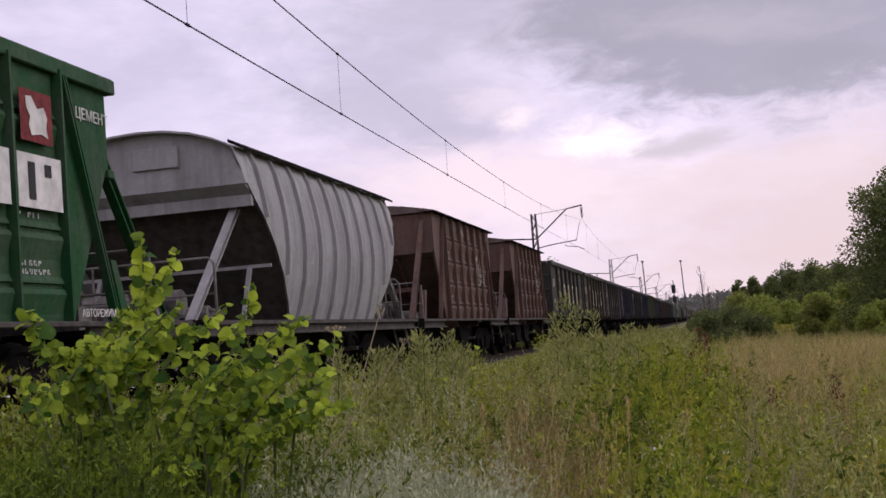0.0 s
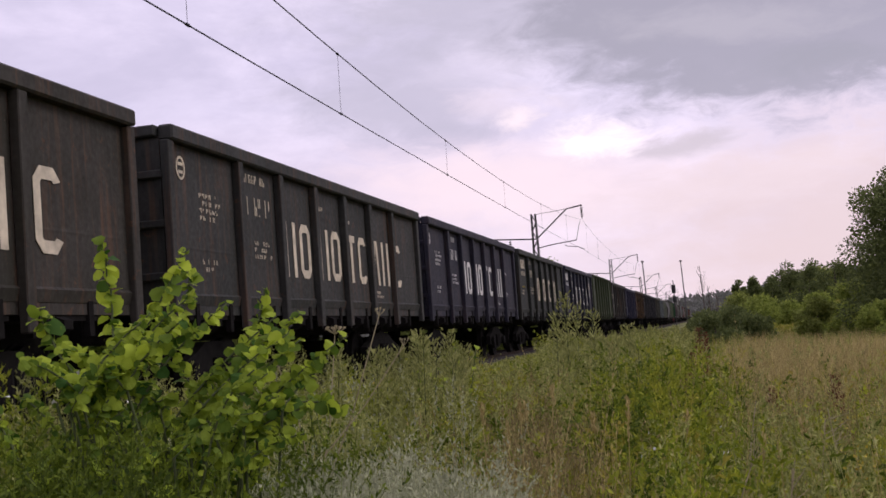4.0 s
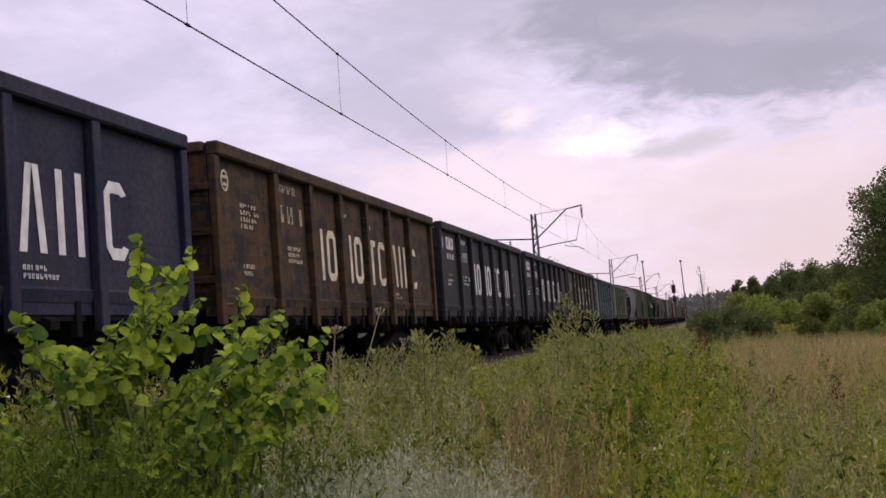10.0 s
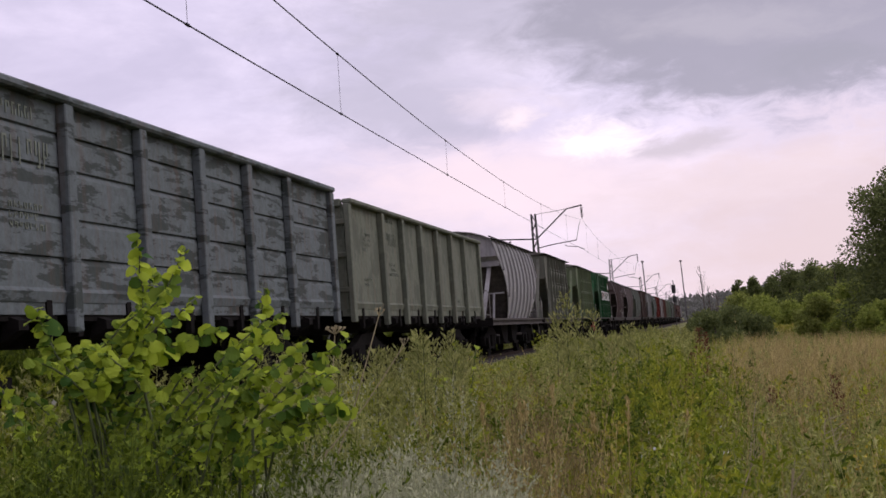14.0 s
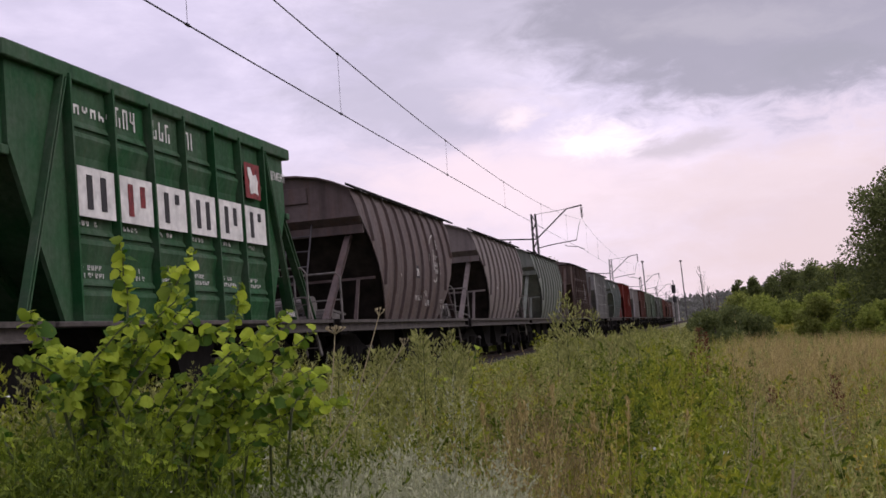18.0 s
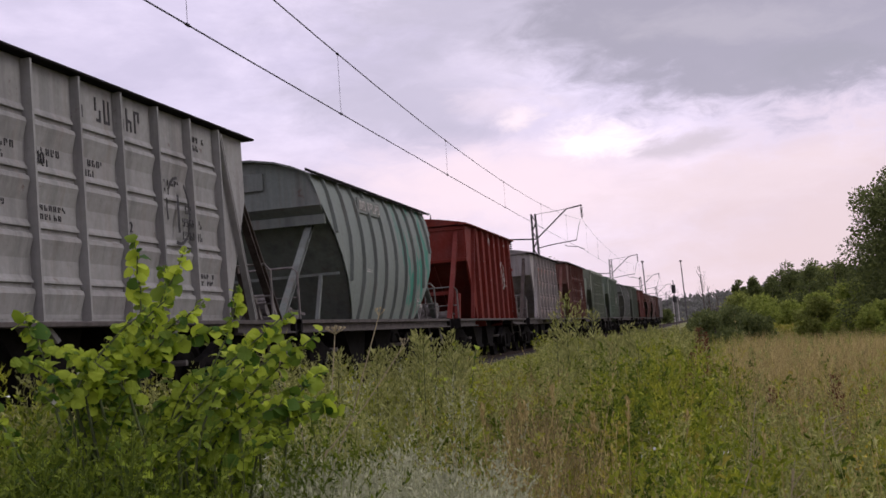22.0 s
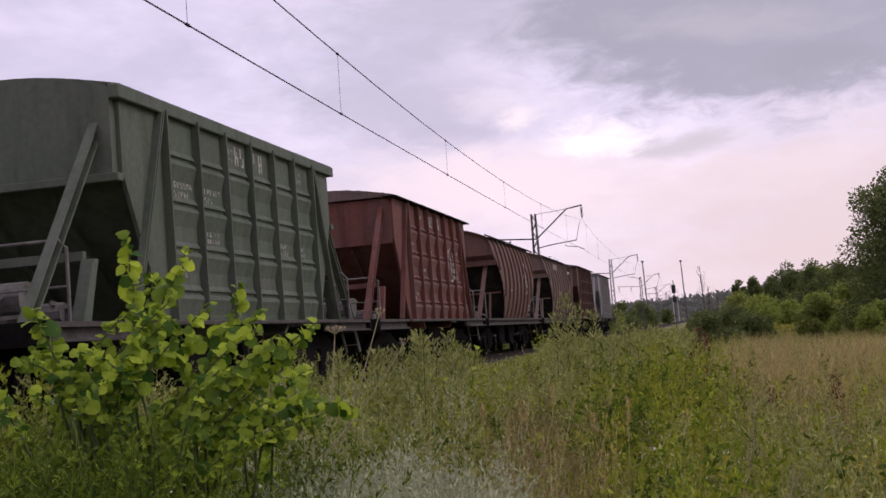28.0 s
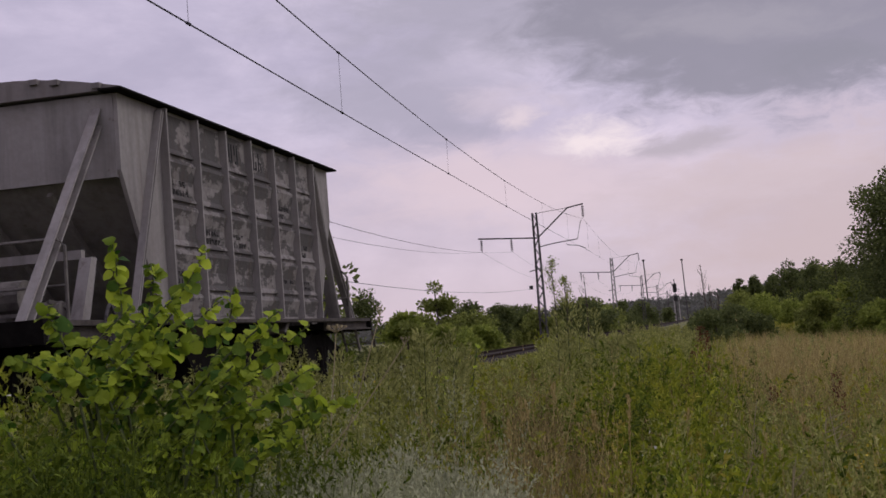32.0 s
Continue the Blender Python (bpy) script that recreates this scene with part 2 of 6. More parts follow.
def tube(bm, pts, r, n=8, r_end=None):
    """A round bar along points."""
    pts = [Vector(q) for q in pts]
    rings = []
    for i, q in enumerate(pts):
        d = (pts[min(i + 1, len(pts) - 1)] - pts[max(i - 1, 0)]).normalized()
        side = d.cross(Vector((0.3, 0.2, 1)))
        side = side.normalized() if side.length > 1e-3 else Vector((1, 0, 0))
        up = side.cross(d)
        rr = r if r_end is None else r + (r_end - r) * i / (len(pts) - 1)
        rings.append([bm.verts.new(q + (side * math.cos(2 * math.pi * k / n) + up * math.sin(2 * math.pi * k / n)) * rr) for k in range(n)])
    for p, q in zip(rings, rings[1:]):
        for k in range(n):
            bm.faces.new((p[k], p[(k + 1) % n], q[(k + 1) % n], q[k]))
    bm.faces.new(rings[0][::-1]), bm.faces.new(rings[-1])
    return bm


def prism(bm, outline, axis, a, b):
    """An outline (pairs) pushed along an axis: 'x' takes (y, z) pairs, 'y' takes (x, z), 'z' takes (x, y)."""
    put = {"x": lambda q, t: (t, q[0], q[1]), "y": lambda q, t: (q[0], t, q[1]), "z": lambda q, t: (q[0], q[1], t)}[axis]
    va, vb = [bm.verts.new(put(q, a)) for q in outline], [bm.verts.new(put(q, b)) for q in outline]
    n = len(outline)
    bm.faces.new(va), bm.faces.new(vb[::-1])
    for i in range(n):
        bm.faces.new((va[i], vb[i], vb[(i + 1) % n], va[(i + 1) % n]))
    return bm


def sheet(bm, rows):
    """A skin over rows of points."""
    vs = [[bm.verts.new(q) for q in row] for row in rows]
    for p, q in zip(vs, vs[1:]):
        for i in range(len(p) - 1):
            bm.faces.new((p[i], p[i + 1], q[i + 1], q[i]))
    return bm


def make(bm, name, mat, smooth=False, bevel=0.0):
    if bevel:
        bmesh.ops.bevel(bm, geom=list(bm.edges), offset=bevel, segments=1, affect="EDGES")
    bmesh.ops.recalc_face_normals(bm, faces=bm.faces)
    me = bpy.data.meshes.new(name)
    bm.to_mesh(me)
    bm.free()
    me.materials.append(mat)
    if smooth:
        me.polygons.foreach_set("use_smooth", [True] * len(me.polygons))
    return me


def part(name, bm, mat, parent, label="", smooth=False, bevel=0.0):
    """One mesh object under a thing or a part; bm may be a mesh that is shared already."""
    me = bm if isinstance(bm, bpy.types.Mesh) else make(bm, name, mat, smooth, bevel)
    ob = new(name, me)
    if me.materials[0] != mat:
        ob.material_slots[0].link = "OBJECT"
        ob.material_slots[0].material = mat
    ob.parent = parent
    return tagged(ob, label)


def thing(name, label, category, at=(0, 0, 0), group="", kind=""):
    ob = new(name)
    ob.empty_display_size = 0.3
    ob.location = at
    return tagged(ob, label, category, group, kind)


def cached(store, key, build):
    if key not in store:
        store[key] = build()
    return store[key]


SHARED = {}


def shared(key, mat, build, smooth=False, bevel=0.0):
    def go():
        bm = bmesh.new()
        build(bm)
        return make(bm, key, mat, smooth, bevel)
    return cached(SHARED, key, go)


def quick(name, verts, faces, mat, smooth=False):
    """A mesh object from arrays that are worked out in code."""
    me = bpy.data.meshes.new(name)
    verts, faces = np.asarray(verts, dtype=np.float32), np.asarray(faces, dtype=np.int32)
    k = faces.shape[1]
    me.vertices.add(len(verts)), me.loops.add(faces.size), me.polygons.add(len(faces))
    me.vertices.foreach_set("co", verts.ravel())
    me.loops.foreach_set("vertex_index", faces.ravel())
    me.polygons.foreach_set("loop_start", np.arange(0, faces.size, k, dtype=np.int32))
    if smooth:
        me.polygons.foreach_set("use_smooth", np.ones(len(faces), dtype=bool))
    me.update(calc_edges=True)
    me.materials.append(mat)
    return me


# ---- ground ----
def smoothstep(a, b, v):
    s = np.clip((np.asarray(v, dtype=float) - a) / (b - a), 0, 1)
    return s * s * (3 - 2 * s)


def ground_z(x, y):
    """Height of the ground: the bank of the line, the flat verge, the rise far on the field's side."""
    x, y = np.asarray(x, dtype=float), np.asarray(y, dtype=float)
    ax = np.abs(x)
    z = -0.22 - 0.5 * smoothstep(1.75, 3.3, ax) - 0.15 * smoothstep(3.3, 6.0, ax)
    z = z - 0.15 * smoothstep(8, 16, x) - 0.5 * smoothstep(5, 20, -x)
    rise = smoothstep(56, 150, y + 0.5 * (x - 12)) * smoothstep(7, 20, x)
    z = z + 2.3 * rise + 12 * smoothstep(170, 700, y) * smoothstep(10, 150, x) + 15 * smoothstep(900, 1350, y + 0.4 * x)
    z = z + 0.06 * np.sin(x * 0.9 + 1.3) * np.cos(y * 0.7) * smoothstep(3.5, 5, ax)
    return z


def ground_material():
    m, nt, b = material("field_soil")
    g = Graph(nt)
    v = g.coords(spread=False)
    green = g.mix(g.span(g.noise(v, 0.5, 6), 0.35, 0.65), (0.13, 0.17, 0.03, 1), (0.27, 0.25, 0.07, 1))
    col = g.mix(g.span(g.noise(v, 6, 6, 0.7), 0.4, 0.7), green, (0.05, 0.045, 0.025, 1))
    g.put(b.inputs["Base Color"], col)
    b.inputs["Roughness"].default_value = 1.0
    g.put(b.inputs["Normal"], g.bump(g.noise(v, 5, 8, 0.7), 1.0, 0.15))
    return m


M_SOIL = ground_material()
gx = np.concatenate([-np.geomspace(40, 2500, 22)[::-1], np.arange(-36, -4, 2), np.arange(-4, 16, 0.4), np.arange(16, 40, 2), np.geomspace(42, 2500, 22)])
gy = np.concatenate([-np.geomspace(10, 2500, 16)[::-1], np.arange(-8, 60, 1.0), np.arange(60, 200, 4.0), np.geomspace(205, 3500, 30)])
XX, YY = np.meshgrid(gx, gy)
vv = np.stack([XX, YY, ground_z(XX, YY)], -1).reshape(-1, 3)
ii = (np.arange(len(gy) - 1)[:, None] * len(gx) + np.arange(len(gx) - 1)).ravel()
ff = np.stack([ii, ii + 1, ii + 1 + len(gx), ii + len(gx)], -1)
tagged(new("ground", quick("ground", vv, ff, M_SOIL, True)), "weedy earth verge and field beside the railway", "ground", kind="structure")

# ---- track ----
TRACK_A, TRACK_B = -40.0, 900.0


def ballast_bed():
    bm = bmesh.new()
    prism(bm, [(-1.75, -0.17), (-1.3, -0.1), (1.3, -0.1), (1.75, -0.17), (2.6, -0.55), (2.6, -0.7), (-2.6, -0.7), (-2.6, -0.55)], "y", TRACK_A, TRACK_B)
    return tagged(new("ballast", make(bm, "ballast", M_STONE)), "grey crushed-stone ballast bed under the track", "ballast", kind="structure")


ballast_bed()
for side, sx in (("near", 0.79), ("far", -0.79)):
    bm = bmesh.new()
    outline = [(-0.07, -0.18), (0.07, -0.18), (0.07, -0.165), (0.012, -0.15), (0.012, -0.045), (0.036, -0.035), (0.036, 0), (-0.036, 0), (-0.036, -0.035), (-0.012, -0.045), (-0.012, -0.15), (-0.07, -0.165)]
    prism(bm, [(sx + a, z) for a, z in outline], "y", TRACK_A, TRACK_B)
    tagged(new("rail", make(bm, "rail", M_RAIL)), "rusty steel running rail with a worn head", "rail", group="rails of the track", kind="structure")
M_SLEEPER = plain("grimy_concrete", (0.075, 0.068, 0.06), 0.95, 0, 0.4, 6, gloss=0.0)
sleeper_mesh = shared("sleeper", M_SLEEPER, lambda bm: box(bm, -1.35, 1.35, -0.13, 0.13, -0.28, -0.085), bevel=0.02)
for i in range(120):
    ob = new("sleeper", sleeper_mesh)
    ob.location = (0, 4 + i * 0.545, 0)
    tagged(ob, "weathered concrete sleeper in the ballast", "sleeper", group="sleepers of the track", kind="structure")

# ---- train ----
def travelled(t):
    """Metres that the train has rolled since 6 s; it slows a little."""
    return 16.031 * (t - 6) - 0.01416 * (t - 6) ** 2


TRAIN = []      # (wagon, place along the train)
WHEELSETS = []  # (wheelset, place on its bogie)


def lathe_x(bm, rings, n=20):
    """Rings of (x, radius) turned about the x axis."""
    loops = [[bm.verts.new((x, r * math.cos(2 * math.pi * k / n), r * math.sin(2 * math.pi * k / n))) for k in range(n)] for x, r in rings]
    for p, q in zip(loops, loops[1:]):
        for k in range(n):
            bm.faces.new((p[k], p[(k + 1) % n], q[(k + 1) % n], q[k]))
    bm.faces.new(loops[0][::-1]), bm.faces.new(loops[-1])
    return bm


def build_wheelset(bm):
    for s in (-1, 1):
        rings = [(0.70, 0.12), (0.70, 0.40), (0.70, 0.505), (0.73, 0.505), (0.74, 0.475), (0.83, 0.47), (0.83, 0.40), (0.79, 0.36), (0.79, 0.17), (0.86, 0.15), (0.86, 0.085), (1.02, 0.085)]
        lathe_x(bm, [(s * x, r) for x, r in rings])
    lathe_x(bm, [(-0.71, 0.09), (0.71, 0.09)], 10)


def build_side_frame(bm):
    out = [(-1.2, 0.36), (-1.2, 0.62), (-0.8, 0.72), (-0.42, 0.88), (0.42, 0.88), (0.8, 0.72), (1.2, 0.62), (1.2, 0.36), (0.72, 0.36), (0.66, 0.5), (0.45, 0.24), (-0.45, 0.24), (-0.66, 0.5), (-0.72, 0.36)]
    prism(bm, out, "x", -0.07, 0.07)
    for y in (-0.17, 0.0, 0.17):
        tube(bm, [(0.09, y, 0.32), (0.09, y, 0.66)], 0.07, 8)
    for y in (-0.925, 0.925):
        tube(bm, [(0.0, y, 0.475), (0.16, y, 0.475)], 0.13, 10)


def bogie(parent, y):
    bolster = part("bogie", shared("bogie", M_IRON, lambda bm: (box(bm, -0.95, 0.95, -0.22, 0.22, 0.5, 0.82), tube(bm, [(0, 0, 0.8), (0, 0, 0.95)], 0.16, 12)), bevel=0.02), M_IRON, parent, "sooty two-axle bogie")
    bolster.location = (0, y, 0)
    for s in (-1, 1):
        f = part("side_frame", shared("side_frame", M_IRON, build_side_frame), M_IRON, bolster)
        f.location = (s * 1.02, 0, 0)
        f.rotation_euler = (0, 0, 0 if s > 0 else math.pi)
    for w in (-0.925, 0.925):
        ws = part("wheelset", shared("wheelset", M_IRON, build_wheelset), M_IRON, bolster, "dark steel wheels on one axle")
        ws.location = (0, w, 0.475)
        WHEELSETS.append((ws, w))


def build_coupler(bm):
    box(bm, -0.09, 0.09, 0.0, 0.42, 0.97, 1.13)
    prism(bm, [(-0.2, 0.4), (0.2, 0.4), (0.22, 0.6), (0.05, 0.66), (-0.05, 0.52), (-0.2, 0.62)], "z", 0.9, 1.2)
    tube(bm, [(0.25, 0.05, 0.95), (0.27, 0.2, 0.6), (0.22, 0.45, 0.55)], 0.025, 6)


def running_gear(w, pivot, end):
    for s in (-1, 1):
        bogie(w, s * pivot)
        c = part("coupler", shared("coupler", M_IRON, build_coupler), M_IRON, w, "sooty automatic coupler")
        c.location = (0, s * end, 0)
        c.rotation_euler = (0, 0, 0 if s > 0 else math.pi)


def bars(bm, x, y0, z0, rows, wide, high, gap, rng):
    """Rows of small broken strokes that stand for writing which cannot be read."""
    for i, n in enumerate(rows):
        for k in range(n):
            if rng.random() < 0.1:
                continue
            yy, zz = y0 + k * (wide + gap), z0 - i * high * 1.6
            t = max(0.012, 0.22 * wide)
            box(bm, x, x + 0.006, yy, yy + t, zz + (0.45 * high if rng.random() < 0.25 else 0.0), zz + high)
            if rng.random() < 0.75 and wide > 0.045:
                low = rng.choice((0.0, 0.0, 0.5))
                box(bm, x, x + 0.006, yy + wide * 0.85 - t, yy + wide * 0.85, zz + low * high, zz + (1.0 if low else rng.choice((0.5, 1.0))) * high)
                f = rng.choice((0.0, 0.45, 1.0))
                box(bm, x, x + 0.006, yy + t + 0.001, yy + wide * 0.85 - t - 0.001, zz + f * (high - t), zz + f * (high - t) + t)


def sign_bars(w, x, y0, z0, rows, wide, high, gap, mat, seed, name="stencil"):
    bm = bmesh.new()
    bars(bm, x, y0, z0, rows, wide, high, gap, random.Random(seed))
    return tagged(part(name, bm, mat, w), kind="stuff")


def word(w, text, y, z, size, mat, x=1.445):
    """Painted writing on the side of a wagon."""
    def go():
        cu = bpy.data.curves.new("word", "FONT")
        cu.body, cu.size, cu.extrude = text, size, 0.003
        tmp = new("word", cu)
        me = bpy.data.meshes.new_from_object(tmp.evaluated_get(bpy.context.evaluated_depsgraph_get()))
        bpy.data.objects.remove(tmp)
        me.materials.clear()
        me.materials.append(mat)
        return me
    ob = part("painted_word", cached(SHARED, "word_%s_%.2f" % (text, size), go), mat, w, "painted writing " + text)
    ob.location, ob.rotation_euler = (x, y, z), (math.pi / 2, 0, math.pi / 2)


# big painted marks of one wagon side, kept as plain shapes
def build_mark(kind):
    def ring_of(bm, skip=()):
        """A chamfered upright frame in eight butted pieces."""
        h, wd, t, c = 0.86, 0.52, 0.13, 0.13
        out = [(c, 0), (wd - c, 0), (wd, c), (wd, h - c), (wd - c, h), (c, h), (0, h - c), (0, c)]
        mid = [(t + 0.03, t), (wd - t - 0.03, t), (wd - t, t + 0.03), (wd - t, h - t - 0.03), (wd - t - 0.03, h - t), (t + 0.03, h - t), (t, h - t - 0.03), (t, t + 0.03)]
        for k in range(8):
            if k not in skip:
                prism(bm, [out[k], out[(k + 1) % 8], mid[(k + 1) % 8], mid[k]], "x", 0, 0.006)
        bmesh.ops.remove_doubles(bm, verts=bm.verts, dist=0.0005)

    def go(bm):
        h, wd, t = 0.86, 0.52, 0.13
        if kind == "bar":
            box(bm, 0, 0.006, 0, t, 0, h)
        elif kind == "frame":
            ring_of(bm)
        elif kind == "hook":
            ring_of(bm, (2,))
        elif kind == "single":
            box(bm, 0, 0.006, 0.18, 0.32, 0, h - 0.12), box(bm, 0, 0.006, 0.02, 0.48, h - 0.12, h)
        elif kind == "lean":
            prism(bm, [(0, 0), (t, 0), (0.28, h), (0.17, h)], "x", 0, 0.006)
        elif kind == "slant":
            prism(bm, [(0.5 - t, 0), (0.5, 0), (0.4, h), (0.29, h)], "x", 0, 0.006)
    return go


def build_emblem_frame(bm):
    """A small upright frame with cut corners, in one piece."""
    c = 0.06
    out = [(c, 0), (0.25 - c, 0), (0.25, c), (0.25, 0.31 - c), (0.25 - c, 0.31), (c, 0.31), (0, 0.31 - c), (0, c)]
    mid = [(0.125 + (y - 0.125) * 0.45, 0.155 + (z - 0.155) * 0.55) for y, z in out]
    front = [[bm.verts.new((0.006, y, z)) for y, z in loop] for loop in (out, mid)]
    back = [[bm.verts.new((0.0, y, z)) for y, z in loop] for loop in (out, mid)]
    for k in range(8):
        n = (k + 1) % 8
        for p, q in ((front[0], front[1]), (front[1], back[1]), (back[1], back[0]), (back[0], front[0])):
            bm.faces.new((p[k], p[n], q[n], q[k]))


POSTS = (-4.22, -2.56, -0.88, 0.79, 2.46, 4.15)
MARKS = (("bar", -2.32), ("bar", -1.93), ("frame", -1.6), ("bar", -0.62), ("bar", -0.23), ("frame", 0.07), ("single", 1.06), ("hook", 1.74), ("lean", 2.7), ("slant", 2.7), ("bar", 3.42), ("bar", 3.81), ("hook", 4.42))


def gondola(k, colour, rust, ink, logo, top=3.495, style="new", label="", peel=None):
    """A four-axle open goods wagon with ribbed steel sides."""
    w = thing("gondola_wagon", label, "wagon", group="wagons of the train")
    m = peeling("gondola_peeling", *peel) if peel else paint("gondola_paint", tuple(0.77 * c for c in colour), rust, 0.3)
    half, thick = 6.485, 1.43
    rail_h = 0.19 if style == "new" else 0.09
    key = "gondola_%.2f_%s_" % (top, style)

    def wall(bm):
        zs = [(1.32, 0.0), (1.44, 0.03), (1.47, 0.0), (2.0, 0.0), (2.03, 0.003), (2.06, 0.0), (top - rail_h, 0.0)]
        if style == "old":
            zs = [(1.32, 0.0), (1.42, 0.03), (1.46, 0.0)]
            for z in () if k == 15 else (1.75, 2.15, 2.65, 3.0):
                zs += [(z - 0.05, 0.0), (z + 0.015, -0.035), (z + 0.025, 0.0)]
            zs += [(top - rail_h, 0.0)]
        rows = [[(thick + dx, y, z) for z, dx in zs] for y in np.linspace(-half, half, 9)]
        sheet(bm, rows)
        box(bm, thick - 0.09, thick - 0.045, -half, half, 1.32, top - rail_h)

    def end(bm):
        box(bm, -1.42, 1.42, half - 0.08, half - 0.02, 1.3, top - 0.14)

    for s in (0, math.pi):
        p = part("side_wall", shared(key + "wall", m, wall), m, w)
        p.rotation_euler = (0, 0, s)
        p = part("end_wall", shared(key + "end", m, end), m, w)
        p.rotation_euler = (0, 0, s)
        for z in (1.67, 2.3, 2.9):
            q = part("end_rib", shared("gondola_end_rib", m, lambda bm: box(bm, -1.42, 1.42, half - 0.018, half + 0.04, -0.05, 0.05), bevel=0.015), m, w)
            q.location, q.rotation_euler = (0, 0, z), (0, 0, s)
        for x in (-0.55, 0.55):
            q = part("end_post", shared(key + "end_post", m, lambda bm: box(bm, -0.07, 0.07, half + 0.042, half + 0.08, 1.2, top - 0.145)), m, w)
            q.location, q.rotation_euler = (x, 0, 0), (0, 0, s)
        q = part("end_rail", shared(key + "end_rail", m, lambda bm: box(bm, -1.36, 1.36, half - 0.1, half + 0.06, top - 0.14, top), bevel=0.02), m, w)
        q.rotation_euler = (0, 0, s)
        p = part("top_rail", shared(key + "rail", m, lambda bm: box(bm, thick - 0.06, 1.565, -half, half, top - rail_h, top), bevel=0.025), m, w)
        p.rotation_euler = (0, 0, s)
        p = part("side_sill", shared("gondola_sill", m, lambda bm: box(bm, 1.25, 1.42, -half, half, 1.2, 1.33)), m, w)
        p.rotation_euler = (0, 0, s)
        for y in POSTS:
            q = part("post", shared(key + "post", m, lambda bm: (prism(bm, [(thick, 1.02), (1.53, 1.02), (1.545, top - rail_h), (thick, top - rail_h)], "y", -0.085, 0.085)), bevel=0.012), m, w)
            q.rotation_euler = (0, 0, s)
            q.location = (0, y if s == 0 else -y, 0)
        for y in (-half + 0.05, half - 0.05):
            q = part("corner_post", shared(key + "corner", m, lambda bm: prism(bm, [(thick - 0.02, 1.08), (1.5, 1.08), (1.52, top - rail_h), (thick - 0.02, top - rail_h)], "y", -0.09, 0.09), bevel=0.012), m, w)
            q.rotation_euler = (0, 0, s)
            q.location = (0, y if s == 0 else -y, 0)
        for i in range(7):
            q = part("hatch_lock", shared("hatch_lock", M_IRON, build_hatch), M_IRON, w)
            q.rotation_euler = (0, 0, s)
            q.location = (0, (-5.2 + i * 1.68) * (1 if s == 0 else -1), 0)
    part("floor", shared("gondola_floor", M_IRON, lambda bm: box(bm, -1.4, 1.4, -6.4, 6.4, 1.28, 1.36)), M_IRON, w)
    part("centre_sill", shared("gondola_sillc", M_IRON, lambda bm: box(bm, -0.25, 0.25, -6.5, 6.5, 0.93, 1.27)), M_IRON, w)
    part("load", shared("gondola_load", M_STONE, lambda bm: prism(bm, [(-1.35, 1.4), (1.35, 1.4), (1.35, 2.6), (0.4, 2.9), (-0.4, 2.9), (-1.35, 2.6)], "y", -6.2, 6.2)), M_STONE, w, "grey crushed stone load")
    running_gear(w, 4.325, 6.5)
    # markings
    if ink:
        for kind, y in MARKS:
            q = part("painted_mark", shared("mark_" + kind, M_WHITE, build_mark(kind)), ink, w)
            q.location = (thick + 0.006, y, 1.79)
    hue = ink or M_FAINT
    if logo:
        for a in (-5.53, -4.93):
            part("emblem_frame", shared("emblem_frame", M_WHITE, build_emblem_frame), hue, w, "pale painted emblem frame").location = (thick + 0.004, a, 2.87)
        part("emblem_wedge", shared("emblem_wedge", M_WHITE, lambda bm: prism(bm, [(0, 0), (0.29, 0), (0.19, 0.31), (0.1, 0.31)], "x", 0, 0.006)), hue, w, "pale painted wedge").location = (thick + 0.004, -5.25, 2.87)
        for i in range(6):
            part("emblem_bar", shared("emblem_bar", M_WHITE, lambda bm: box(bm, 0, 0.006, 0, 0.045, 0, 0.15)), hue, w).location = (thick + 0.004, -5.5 + 0.31 * (i // 2) + 0.1 * (i % 2), 2.62)
        sign_bars(w, thick + 0.004, -5.6, 2.06, (7, 4), 0.06, 0.06, 0.03, hue, k)
    else:
        sign_bars(w, thick + 0.004, -5.5, 2.7, (6, 7, 6, 5), 0.07, 0.06, 0.035, hue, k)
        sign_bars(w, thick + 0.004, -5.5, 1.85, (6, 4), 0.06, 0.06, 0.03, hue, k + 1)
    sign_bars(w, thick + 0.004, -3.95, 2.62, (8,), 0.1, 0.26, 0.045, hue, k + 2, "number_stencil")
    sign_bars(w, thick + 0.004, -3.9, 3.08, (8,), 0.08, 0.12, 0.03, hue, k + 3)
    sign_bars(w, thick + 0.004, -3.6, 2.2, (7, 6, 8), 0.06, 0.06, 0.03, hue, k + 4)
    sign_bars(w, thick + 0.004, 2.75, 1.62, (6, 9), 0.05, 0.05, 0.025, hue, k + 5)
    if style == "new":
        bm = bmesh.new()
        for q in range(16):
            a0, a1 = math.pi * q / 8, math.pi * (q + 1) / 8
            prism(bm, [(-6.02 + 0.13 * math.cos(a), 3.02 + 0.15 * math.sin(a)) for a in (a0, a1)] + [(-6.02 + 0.1 * math.cos(a), 3.02 + 0.12 * math.sin(a)) for a in (a1, a0)], "x", thick + 0.004, thick + 0.01)
        box(bm, thick + 0.004, thick + 0.01, -6.09, -5.95, 3.05, 3.09), box(bm, thick + 0.004, thick + 0.01, -6.08, -5.96, 2.95, 2.99)
        part("round_mark", bm, hue, w, "small painted ring mark")
        sign_bars(w, thick + 0.004, -0.6, 2.95, (3,), 0.08, 0.07, 0.04, hue, k + 6)
        sign_bars(w, thick + 0.004, 0.95, 2.95, (2, 4), 0.06, 0.06, 0.04, hue, k + 7)
